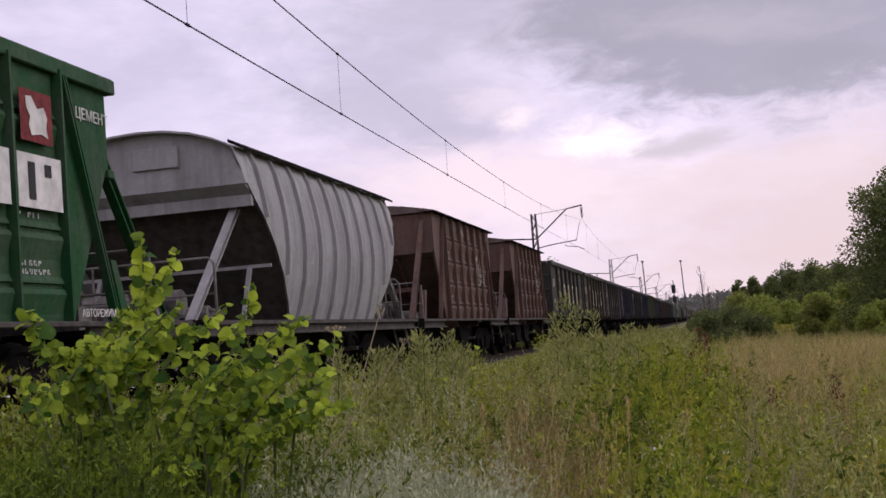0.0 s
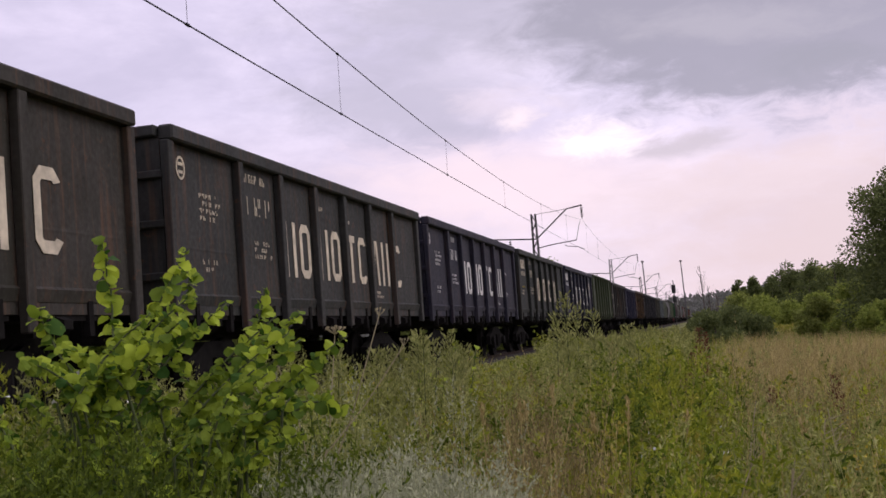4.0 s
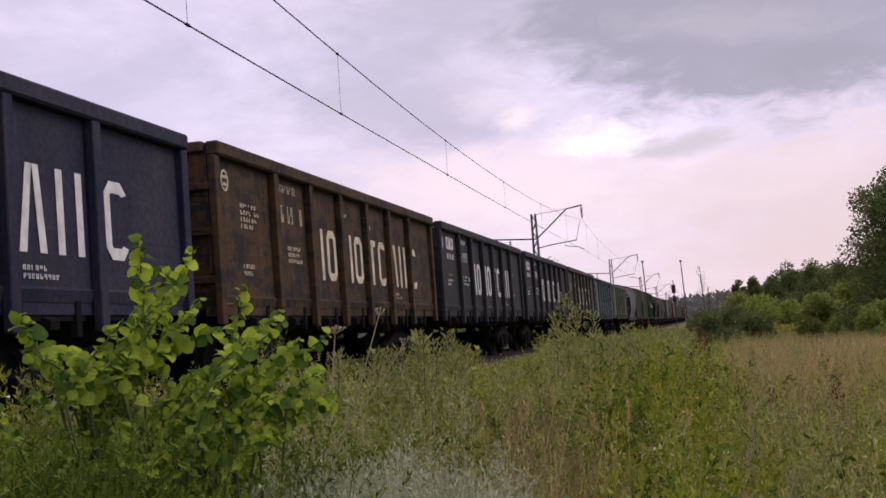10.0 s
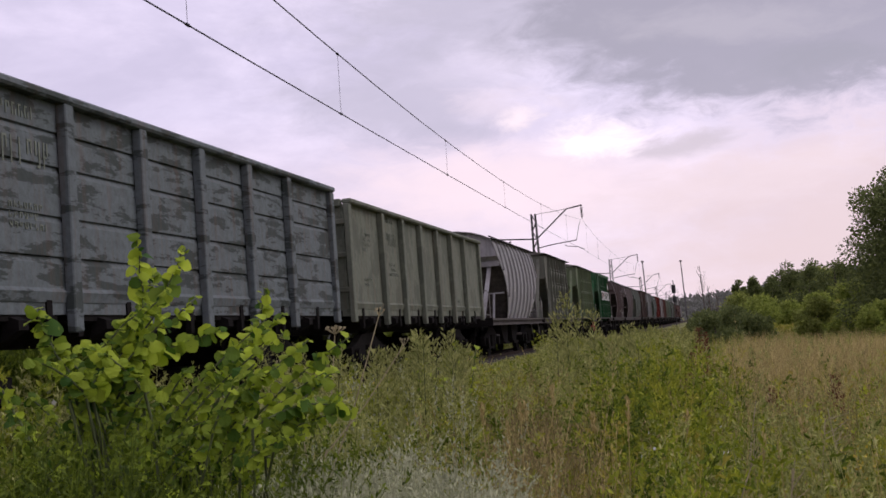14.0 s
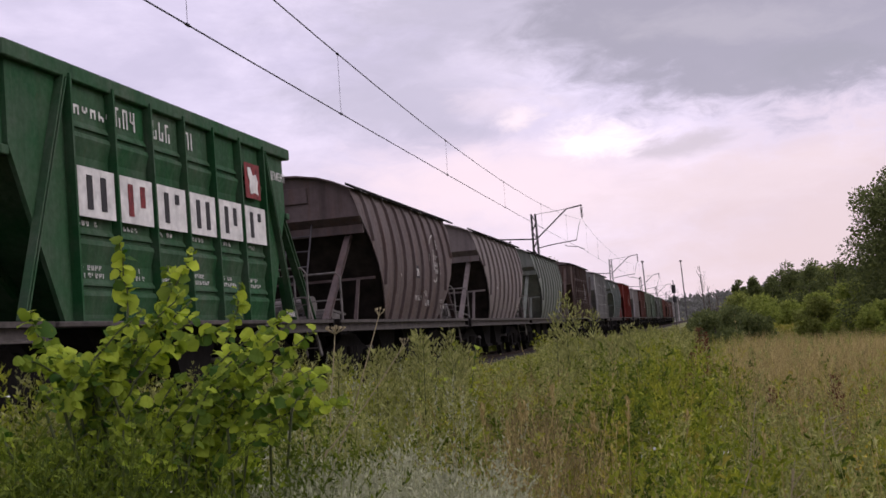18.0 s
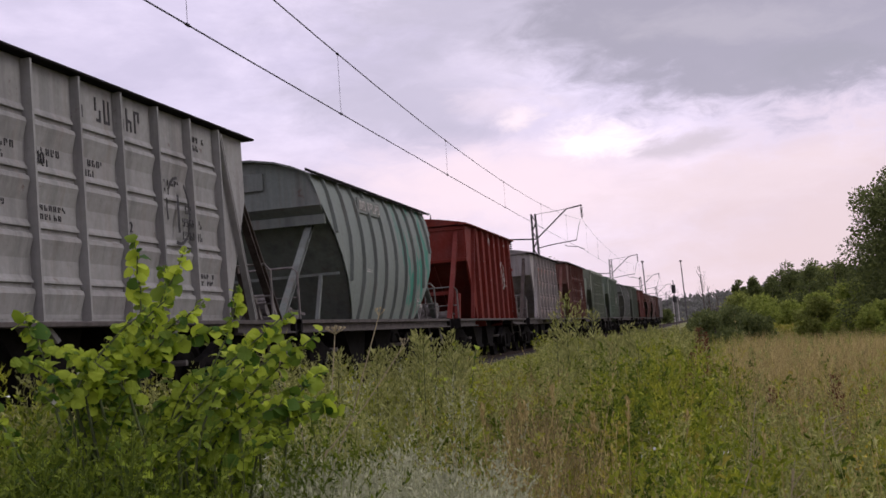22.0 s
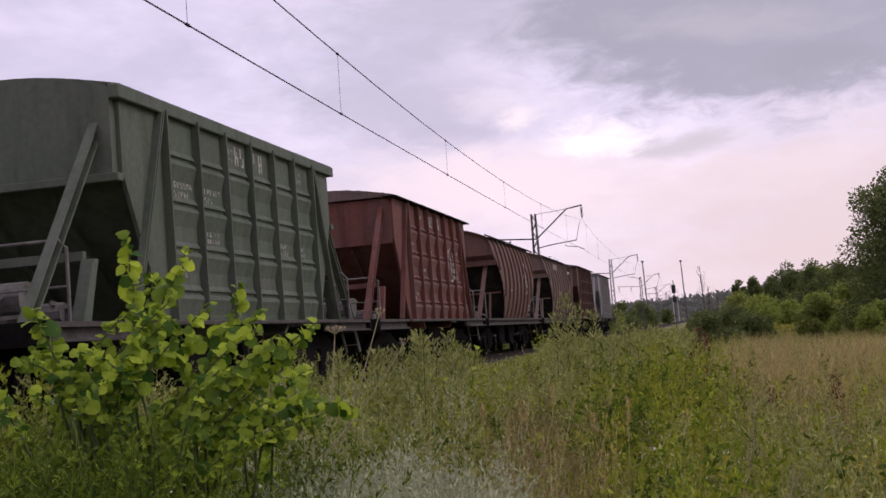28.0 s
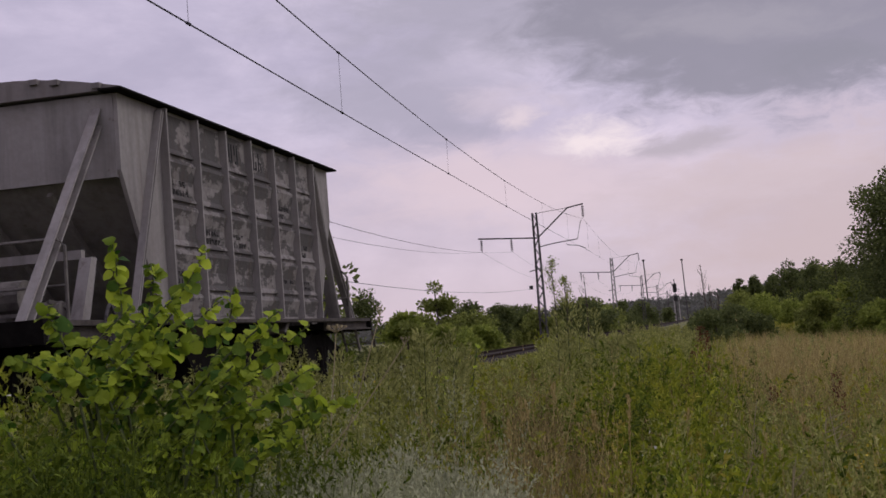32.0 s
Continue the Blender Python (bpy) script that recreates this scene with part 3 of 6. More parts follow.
        sign_bars(w, thick + 0.004, -6.2, 1.35, (2,), 0.07, 0.1, 0.04, hue, k + 8)
    if logo:
        word(w, "20", -2.9, 2.12, 0.17, hue, thick + 0.006)
        sign_bars(w, thick + 0.004, -5.55, 2.2, (9,), 0.05, 0.05, 0.03, M_YELLOW, k + 13)
    if k == 13:
        word(w, "ТАРА", -5.62, 1.49, 0.09, hue, thick + 0.006)
        word(w, "23", -5.34, 1.49, 0.15, hue, thick + 0.006)
    if "leaf green" in label:
        part("painted_mark", shared("mark_hook", M_WHITE, build_mark("hook")), M_DIMCREAM, w).location = (thick + 0.006, -1.9, 2.3)
        sign_bars(w, thick + 0.004, -0.25, 3.2, (1, 4), 0.08, 0.09, 0.03, M_FAINT, k + 9)
        sign_bars(w, thick + 0.004, -0.25, 2.9, (1, 3), 0.1, 0.08, 0.03, M_FAINT, k + 10)
        sign_bars(w, thick + 0.004, -0.55, 2.4, (9, 7), 0.07, 0.07, 0.03, M_FAINT, k + 11)
        sign_bars(w, thick + 0.004, -2.4, 2.1, (6,), 0.09, 0.1, 0.04, M_FAINT, k + 12)
    if "poster" in label:
        part("poster", shared("poster", M_WHITE, lambda bm: box(bm, thick + 0.004, thick + 0.01, 4.75, 5.65, 2.2, 3.0)), M_POSTER, w, "pale rectangular poster panel")
        part("poster_band", shared("poster_band", M_RED, lambda bm: box(bm, thick + 0.012, thick + 0.016, 4.8, 5.6, 2.62, 2.92)), M_CREAM, w)
    TRAIN.append((w, 9.437 + 13.92 * (k - 5) + half))
    return w


def build_hatch(bm):
    box(bm, 1.36, 1.44, -0.6, -0.5, 0.98, 1.34), box(bm, 1.36, 1.44, 0.5, 0.6, 0.98, 1.34)
    prism(bm, [(1.36, 1.2), (1.5, 1.14), (1.5, 1.05), (1.3, 0.95)], "y", -0.12, 0.05)
    box(bm, 1.0, 1.4, -0.75, 0.75, 1.14, 1.2)


ROOF_ARC = [(x, 3.68 + 0.21 * math.cos(x / 1.52 * math.pi / 2)) for x in np.linspace(-1.5, 1.5, 13)]


def channel(bm, a, b, wide, deep):
    """A rolled channel from a to b: a web with two raised flanges."""
    a, b = Vector(a), Vector(b)
    d = (b - a).normalized()
    side = d.cross(Vector((1, 0, 0))).normalized()
    out = Vector((1 if a.x > 0 else -1, 0, 0))
    h, e, t = wide / 2, deep / 2, 0.022
    outline = [(-h, e), (-h + t, e), (-h + t, -e + t), (h - t, -e + t), (h - t, e), (h, e), (h, -e), (-h, -e)]
    va = [bm.verts.new(a + side * u + out * v) for u, v in outline]
    vb = [bm.verts.new(b + side * u + out * v) for u, v in outline]
    for k in range(8):
        bm.faces.new((va[k], va[(k + 1) % 8], vb[(k + 1) % 8], vb[k]))
    for r in (va, vb):
        bm.faces.new((r[0], r[1], r[2], r[7])), bm.faces.new((r[2], r[3], r[6], r[7])), bm.faces.new((r[3], r[4], r[5], r[6]))
    return bm


SILL = [(1.36, 0.93), (1.5, 0.93), (1.5, 0.955), (1.42, 0.965), (1.42, 1.065), (1.5, 1.075), (1.5, 1.13), (1.36, 1.13)]


def hopper_ends(w, m, slope_top, strut_top, depth, open_sill=False, ms=None, barrel=False, mb=None, wheel=False):
    """What both kinds of hopper share below the body: sills, platforms, braces, slope sheets, chutes, tank and rails."""
    for s in (0, math.pi):
        if open_sill:
            for e in (-1, 1):
                p = part("side_sill", shared("end_sill_%d" % e, m, lambda bm: prism(bm, SILL, "y", e * 3.3, e * 5.75)), M_PALEIRON, w)
                p.rotation_euler = (0, 0, s)
        else:
            p = part("side_sill", shared("hopper_sill", m, lambda bm: prism(bm, SILL, "y", -5.75, 5.75)), M_PALEIRON, w, "long channel side sill")
            p.rotation_euler = (0, 0, s)
        p = part("platform", shared("hopper_platform", M_IRON, lambda bm: (box(bm, -1.36, 1.36, 3.6, 5.72, 0.98, 1.06), box(bm, -1.5, 1.5, 5.72, 5.8, 0.9, 1.14))), M_IRON, w)
        p.rotation_euler = (0, 0, s)
        if not barrel:
            p = part("slope_sheet", shared("slope_%.2f" % depth, M_SLOPESHADE, lambda bm: prism(bm, [(depth, slope_top), (depth - 0.04, slope_top), (1.3, 0.95), (1.36, 0.92)], "x", -1.38, 1.38)), ms or M_SLOPESHADE, w, "sloping end sheet under the body")
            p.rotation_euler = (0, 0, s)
        p = part("chute", shared("chute", M_IRON, lambda bm: (prism(bm, [(1.9, 1.1), (0.25, 1.1), (0.55, 0.38), (1.3, 0.38)], "x", -1.05, 1.05), box(bm, -1.1, 1.1, 0.5, 1.35, 0.32, 0.4))), M_IRON, w)
        p.rotation_euler = (0, 0, s)
        for x in (-1.18, 1.18):
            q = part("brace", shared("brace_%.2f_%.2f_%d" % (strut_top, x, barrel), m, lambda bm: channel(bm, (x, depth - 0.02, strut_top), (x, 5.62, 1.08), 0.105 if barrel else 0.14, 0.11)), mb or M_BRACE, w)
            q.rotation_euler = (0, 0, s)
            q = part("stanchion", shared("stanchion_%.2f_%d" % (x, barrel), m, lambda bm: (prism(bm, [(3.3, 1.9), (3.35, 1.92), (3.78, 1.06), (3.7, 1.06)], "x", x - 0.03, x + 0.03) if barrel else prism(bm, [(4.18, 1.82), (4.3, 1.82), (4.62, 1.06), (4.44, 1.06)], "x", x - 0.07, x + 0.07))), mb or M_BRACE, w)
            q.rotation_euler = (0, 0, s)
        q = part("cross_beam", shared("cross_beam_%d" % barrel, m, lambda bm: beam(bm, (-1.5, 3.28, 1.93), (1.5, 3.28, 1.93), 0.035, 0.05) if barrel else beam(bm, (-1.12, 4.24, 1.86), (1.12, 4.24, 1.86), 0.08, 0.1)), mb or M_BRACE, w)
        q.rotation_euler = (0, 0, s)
        q = part("handrail", shared("handrail", M_ROD, build_handrail), M_ROD, w, "thin bent platform handrail")
        q.rotation_euler = (0, 0, s)
        for x in () if barrel else (-0.45, 0.45):
            q = part("slope_rib", shared("slope_rib_%.2f_%.2f" % (depth, x), m, lambda bm: beam(bm, (x, depth - 0.15, slope_top - 0.1), (x, 2.2, 1.5), 0.06, 0.14)), ms or M_SLOPESHADE, w)
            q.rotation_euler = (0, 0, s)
    part("brake_tank", shared("brake_tank", M_IRON, lambda bm: (tube(bm, [(-0.7, -4.7, 1.42), (-0.62, -4.7, 1.42), (0.62, -4.7, 1.42), (0.7, -4.7, 1.42)], 0.19, 14), tube(bm, [(0.7, -4.5, 1.25), (1.0, -4.5, 1.25)], 0.12, 10), box(bm, -0.5, -0.4, -4.8, -4.6, 1.06, 1.3), box(bm, 0.4, 0.5, -4.8, -4.6, 1.06, 1.3))), M_ROD, w, "dusty grey brake air tank")
    tagged(part("brake_rigging", shared("brake_rigging", M_ROD, build_rigging), M_ROD, w), "tangle of dusty brake rods", kind="stuff")
    if wheel:
        part("hand_wheel", shared("hand_wheel", M_MAST, build_hand_wheel), M_MAST, w, "spoked hand brake wheel")
    part("centre_sill", shared("hopper_centre", M_IRON, lambda bm: box(bm, -0.22, 0.22, -5.7, 5.7, 0.9, 1.2)), M_IRON, w)
    running_gear(w, 3.9, 5.5)


def build_handrail(bm):
    tube(bm, [(1.34, 4.95, 1.06), (1.34, 4.95, 1.88), (1.26, 4.95, 1.98), (-1.22, 4.95, 1.98), (-1.3, 4.95, 1.9), (-1.3, 4.95, 1.06)], 0.021, 6)
    tube(bm, [(1.32, 4.95, 1.5), (-1.3, 4.95, 1.5)], 0.016, 6)
    for x in (-0.45, 0.45):
        tube(bm, [(x, 4.95, 1.06), (x, 4.95, 1.98)], 0.018, 6)
    # step treads and strings down to the coupler
    for x in (1.05, 1.3):
        beam(bm, (x, 5.0, 1.5), (x, 5.6, 0.55), 0.03, 0.07)
    for i in range(4):
        f = (i + 0.5) / 4
        box(bm, 1.05, 1.3, 5.0 + 0.6 * f - 0.06, 5.0 + 0.6 * f + 0.06, 1.5 - 0.95 * f, 1.52 - 0.95 * f)


def build_rigging(bm):
    rng = random.Random(5)
    for s in (-1, 1):
        for i in range(7):
            x0, x1 = rng.uniform(-1.2, 1.2), rng.uniform(-1.2, 1.2)
            beam(bm, (x0, s * rng.uniform(3.9, 5.3), rng.uniform(1.08, 1.25)), (x1, s * rng.uniform(3.7, 5.4), rng.uniform(1.1, 1.5)), 0.05, 0.04)
        box(bm, 0.6, 0.95, s * 4.1 - 0.15, s * 4.1 + 0.15, 1.06, 1.33)
    for y in (-2.4, 2.3):
        tube(bm, [(-1.1, y, 0.62), (1.1, y, 0.62)], 0.04, 6)


def build_hand_wheel(bm):
    cy, cz, n = -4.35, 1.08, 18
    ring = [(1.53, cy + 0.26 * math.cos(2 * math.pi * k / n), cz + 0.26 * math.sin(2 * math.pi * k / n)) for k in range(n + 1)]
    tube(bm, ring, 0.02, 6)
    for k in range(0, n, 3):
        beam(bm, (1.53, cy, cz), ring[k], 0.03)
    tube(bm, [(1.4, cy, cz), (1.56, cy, cz)], 0.05, 8)


def build_ladder(bm):
    for x in (0.1, 0.55):
        tube(bm, [(x, -5.0, 1.06), (x, -4.0, 3.0), (x, -3.93, 3.75)], 0.018, 6)
    for i in range(9):
        z = 1.3 + i * 0.29
        y = -5.0 + min(1.0, (z - 1.06) / 1.94) * 1.0
        tube(bm, [(0.1, y, z), (0.55, y, z)], 0.014, 6)


def build_grab_rail(bm):
    tube(bm, [(0, 0, 3.8), (0, 0, 4.07), (0.04, 0, 4.12), (0.21, 0, 4.12), (0.25, 0, 4.07), (0.25, 0, 3.8)], 0.016, 6)


def hopper_straight(place, colour, rust, label, style="eaves", extras="", side=None, ink=None, seed=0, drop=0.0):
    """A short covered hopper with flat ribbed sides and an arched roof."""
    w = thing("hopper_wagon", label, "wagon", group="wagons of the train")
    m = paint("hopper_paint", colour, rust, 0.3 if style == "flat" else 0.75)
    ms = (peeling("hopper_side_peeling", *side) if len(side) == 4 else paint("hopper_side_paint", side, rust)) if side else m
    ink = ink or M_WORN
    smooth_top = style == "smooth"
    lift = 0.08 if smooth_top else -drop
    dip = min(lift, 0.0)
    key = style + "%.2f" % drop

    def wall(bm):
        prism(bm, [(-3.85, 3.66 + lift), (3.85, 3.66 + lift), (3.85, 2.8), (2.98, 1.13), (-2.98, 1.13), (-3.85, 2.8)], "x", 1.38, 1.43)

    def panel(bm):
        zs = [(1.16, 0.0)]
        for z in () if style == "flat" else (1.42, 1.95, 2.5, 3.06):  # four pressed ribs
            zs += [(z - 0.22, 0.0), (z - 0.08, 0.036), (z - 0.03, 0.052), (z + 0.015, 0.04), (z + 0.035, 0.0), (z + 0.07, 0.0), (z + 0.078, 0.034), (z + 0.1, 0.03), (z + 0.15, 0.0)]
        zs += [(3.62 + dip, 0.0)]
        sheet(bm, [[(1.435 + dx, y, z) for z, dx in zs] for y in (-0.42, 0.42)])

    def end(bm):
        if smooth_top:
            prism(bm, [(-1.38, 2.72), (1.38, 2.72)] + [(x * 0.92, z + 0.06) for x, z in ROOF_ARC[::-1]], "y", 3.8, 3.985)
        else:
            box(bm, -1.38, 1.38, 3.8, 3.86, 2.72, 3.66 + lift)


    def roof(bm):
        arc = [(x, z + lift) for x, z in ROOF_ARC]
        prism(bm, arc, "y", -3.96, 3.96)
        for e in () if smooth_top else (-1, 1):
            for i in range(7):
                x, z = arc[2 + i + i // 2]
                box(bm, x - 0.05, x + 0.05, e * 3.9 - 0.1, e * 3.9 + 0.1, z - 0.03, z + 0.03)
        if not smooth_top:
            for i in range(9):
                y = -3.9 + i * 0.975
                prism(bm, [(x, z + 0.035) for x, z in arc] + [(x, z - 0.01) for x, z in arc[::-1]], "y", y - 0.03, y + 0.03)

    mr = m if style != "eaves" else paint("hopper_roof_paint", tuple(0.45 * c + 0.55 * d for c, d in zip(colour, (0.16, 0.145, 0.135))), rust)
    part("roof", shared("straight_roof" + key, mr, roof), mr, w, "dusty arched roof")
    for s in (0, math.pi):
        for nm, fn, mm in (("side_wall", wall, m), ("end_wall", end, m)):
            p = part(nm, shared("straight_%s%s" % (nm, key), mm, fn), mm, w)
            p.rotation_euler = (0, 0, s)
        for z, out in ((2.73, 4.0),) if smooth_top else ((2.73, 3.9), (3.6 + lift, 3.9)) if style == "flat" else ():
            p = part("end_beam", shared("end_beam_%.2f" % z, m, lambda bm: box(bm, -1.45, 1.45, 3.862, out, z - 0.05, z + 0.045), bevel=0.01), m, w)
            p.rotation_euler = (0, 0, s)
        if not smooth_top:
            p = part("eave", shared("straight_eave" + key, M_IRON, lambda bm: box(bm, 1.28, 1.57, -4.02, 4.02, 3.662 + dip, 3.695 + dip), bevel=0.01), m if style == "flat" else M_IRON, w, "long thin roof edge")
            p.rotation_euler = (0, 0, s)
        else:
            p = part("eave", shared("smooth_eave", m, lambda bm: box(bm, 1.38, 1.51, -4.0, 4.0, 3.6, 3.76), bevel=0.012), m, w)
            p.rotation_euler = (0, 0, s)
        for i in range(7):
            q = part("post", shared("straight_post" + key, m, lambda bm: box(bm, 1.43, 1.535, -0.018, 0.018, 1.13, 3.65 + dip)), m, w)
            q.location, q.rotation_euler = (0, -2.79 + i * 0.93, 0), (0, 0, s)
        for i in range(6):
            q = part("panel", shared("straight_panel" + key, ms, panel), ms, w)
            q.location, q.rotation_euler = (0, -2.325 + i * 0.93, 0), (0, 0, s)
        for e in (-1, 1):
            q = part("side_strut", shared("side_strut_%d" % e + key, m, lambda bm: channel(bm, (1.48, e * 2.88, 3.6 + dip), (1.46, e * 3.82, 1.13), 0.07, 0.09)), m, w)
            q.rotation_euler = (0, 0, s)
    if "ladder" in extras:
        part("ladder", shared("ladder", M_STEEL, build_ladder), M_MAST, w, "thin steel end ladder")
    if "loops" in extras:
        for x, y in ((-0.55, -3.5), (0.15, -3.3)):
            part("grab_rail", shared("grab_rail", M_MAST, build_grab_rail), M_MAST, w, "bent grab rail on the roof").location = (x, y, dip)
    for y in (-2.4, 0, 2.4):
        part("roof_hatch", shared("roof_hatch", m, lambda bm: tube(bm, [(0, 0, 3.84), (0, 0, 3.98)], 0.32, 14)), m, w).location = (0, y, dip)
    if "patches" in extras:
        mp = peeling("faded_orange", (0.21, 0.15, 0.125), (0.25, 0.1, 0.05), 0.6, 0.25)
        for i in range(6):
            part("faded_patch", shared("faded_patch", mp, lambda bm: sheet(bm, [[(1.435 + dx, y, z) for z, dx in ((2.656, 0.004), (2.84, 0.004), (2.98, 0.04), (3.02, 0.053))] for y in (-0.41, 0.41)])), mp, w, "rust-orange painted band").location = (0, -2.325 + i * 0.93, 0)
    hopper_ends(w, m, 2.76, 3.5 + dip, 3.8, True, m, mb=M_BRACE if min(colour) > 0.2 and "paler" not in extras else m, wheel=seed == 26)
    for s in (0, math.pi):
        part("bottom_flange", shared("bottom_flange", M_PALEIRON, lambda bm: box(bm, 1.4, 1.54, -3.29, 3.29, 1.07, 1.126), bevel=0.01), M_PALEIRON, w).rotation_euler = (0, 0, s)
    if seed == 31:
        for dy in (6.45, 7.3):
            part("hand_wheel", shared("hand_wheel", M_MAST, build_hand_wheel), M_REDPAINT, w, "red spoked hatch wheel").location = (-0.02, dy, -0.42)
    hop_marks(w, ink, seed, extras)
    TRAIN.append((w, place))
    return w


def hop_marks(w, ink, seed, extras):
    x = 1.437
    rng = random.Random(seed)
    if "band" in extras:
        for i in range(6):
            y = -2.325 + i * 0.93
            part("banner", shared("banner", M_WHITE, lambda bm: box(bm, 1.508, 1.513, -0.4, 0.4, 2.2, 2.72)), M_WHITE, w, "white painted banner panel").location = (0, y, 0)
            q = part("banner_mark", shared("banner_mark%d" % (i % 3), M_BLACK, lambda bm: (box(bm, 1.516, 1.52, -0.22, -0.1, 2.28, 2.64), box(bm, 1.516, 1.52, 0.08, 0.2, 2.28 + 0.12 * (i % 3), 2.64))), M_RED if i == 1 else M_BLACK, w)
            q.location = (0, y, 0)
        part("emblem", shared("red_emblem", M_RED, lambda bm: box(bm, 1.508, 1.512, 2.02, 2.6, 2.84, 3.34)), M_RED, w, "dark red square emblem panel")
        part("emblem_shape", shared("emblem_shape", M_WHITE, lambda bm: prism(bm, [(2.2, 2.9), (2.38, 2.93), (2.5, 2.9), (2.47, 3.0), (2.5, 3.1), (2.44, 3.2), (2.32, 3.17), (2.22, 3.28), (2.12, 3.27), (2.13, 3.16), (2.19, 3.08), (2.16, 3.0)], "x", 1.516, 1.52)), M_WHITE, w, "white plain emblem shape")
        word(w, "ЦЕМЕНТ", 3.2, 3.24, 0.17, M_WHITE)
        word(w, "АВТОРЕЖИМ", 2.92, 1.17, 0.11, M_WHITE, 1.55)
        for i in range(6):
            sign_bars(w, 1.44, -2.65 + i * 0.93, 1.66, (6, 7), 0.055, 0.05, 0.025, M_WHITE, seed + i)
            sign_bars(w, 1.44, -2.65 + i * 0.93, 2.12, (5,), 0.06, 0.05, 0.03, M_WHITE, seed + 20 + i)
        for i, n in ((0, 5), (1, 3), (2, 3), (3, 3)):
            sign_bars(w, 1.44, -2.6 + i * 0.93, 3.28, (n,), 0.13, 0.1 if i == 0 else 0.22, 0.05, M_WHITE, seed + 30 + i, "number_stencil")
        return
    if seed == 13:
        word(w, "20", -1.71, 2.67, 0.17, ink)
        word(w, "72", 0.12, 2.12, 0.17, ink)
    if seed == 17:
        word(w, "20", 0.14, 2.67, 0.17, ink)
        word(w, "72", -1.73, 2.67, 0.17, ink)
    for i, n in ((2, 4), (3, 3)):
        sign_bars(w, x, -2.7 + i * 0.93, 3.27, (n,), 0.15, 0.26, 0.05, ink, seed + i, "number_stencil")
    for i in (0, 1, 2, 4, 5):
        sign_bars(w, x, -2.62 + i * 0.93, rng.choice((2.21, 2.76, 2.76, 3.4)), (rng.randint(4, 7), rng.randint(3, 6)), 0.065, 0.07, 0.03, ink, seed + 10 + i)
    for i in (0, 1, 4, 5):
        sign_bars(w, x, -2.6 + i * 0.93, rng.choice((1.66, 2.21)), (rng.randint(3, 7), rng.randint(2, 6)), 0.055, 0.055, 0.03, ink, seed + 40 + i)
    if seed % 5 in (2, 4) or seed in (3, 13, 15):
        ring(w, 1.4, 2.45, ink)


def ring(w, y, z, ink, r=0.42, x=1.507):
    """A worn round painted ring with bars across."""
    bm = bmesh.new()
    for k in range(20):
        if k in (3, 4, 8, 11, 12, 13, 17):
            continue
        a0, a1 = 2 * math.pi * k / 20, 2 * math.pi * (k + 1) / 20
        prism(bm, [(y + r * math.cos(a) * 0.8, z + r * math.sin(a)) for a in (a0, a1)] + [(y + (r - 0.038) * math.cos(a) * 0.8, z + (r - 0.038) * math.sin(a)) for a in (a1, a0)], "x", x, x + 0.006)
    box(bm, x, x + 0.006, y - 0.022, y + 0.022, z - 0.26, z + 0.2)
    part("round_mark", bm, ink, w, "worn white painted ring")
    sign_bars(w, x, y + 0.1, z - 0.02, (3, 6, 6), 0.075, 0.1, 0.025, ink, int(y * 10 + z * 7))


CURVE = [(1.36, 1.1), (1.46, 1.4), (1.55, 1.8), (1.59, 2.2), (1.58, 2.6), (1.53, 2.95), (1.45, 3.32), (1.34, 3.6)]
CROWN = [(-1.34, 3.6), (-1.1, 3.71), (-0.8, 3.81), (-0.4, 3.88), (0, 3.9), (0.4, 3.88), (0.8, 3.81), (1.1, 3.71), (1.34, 3.6)]


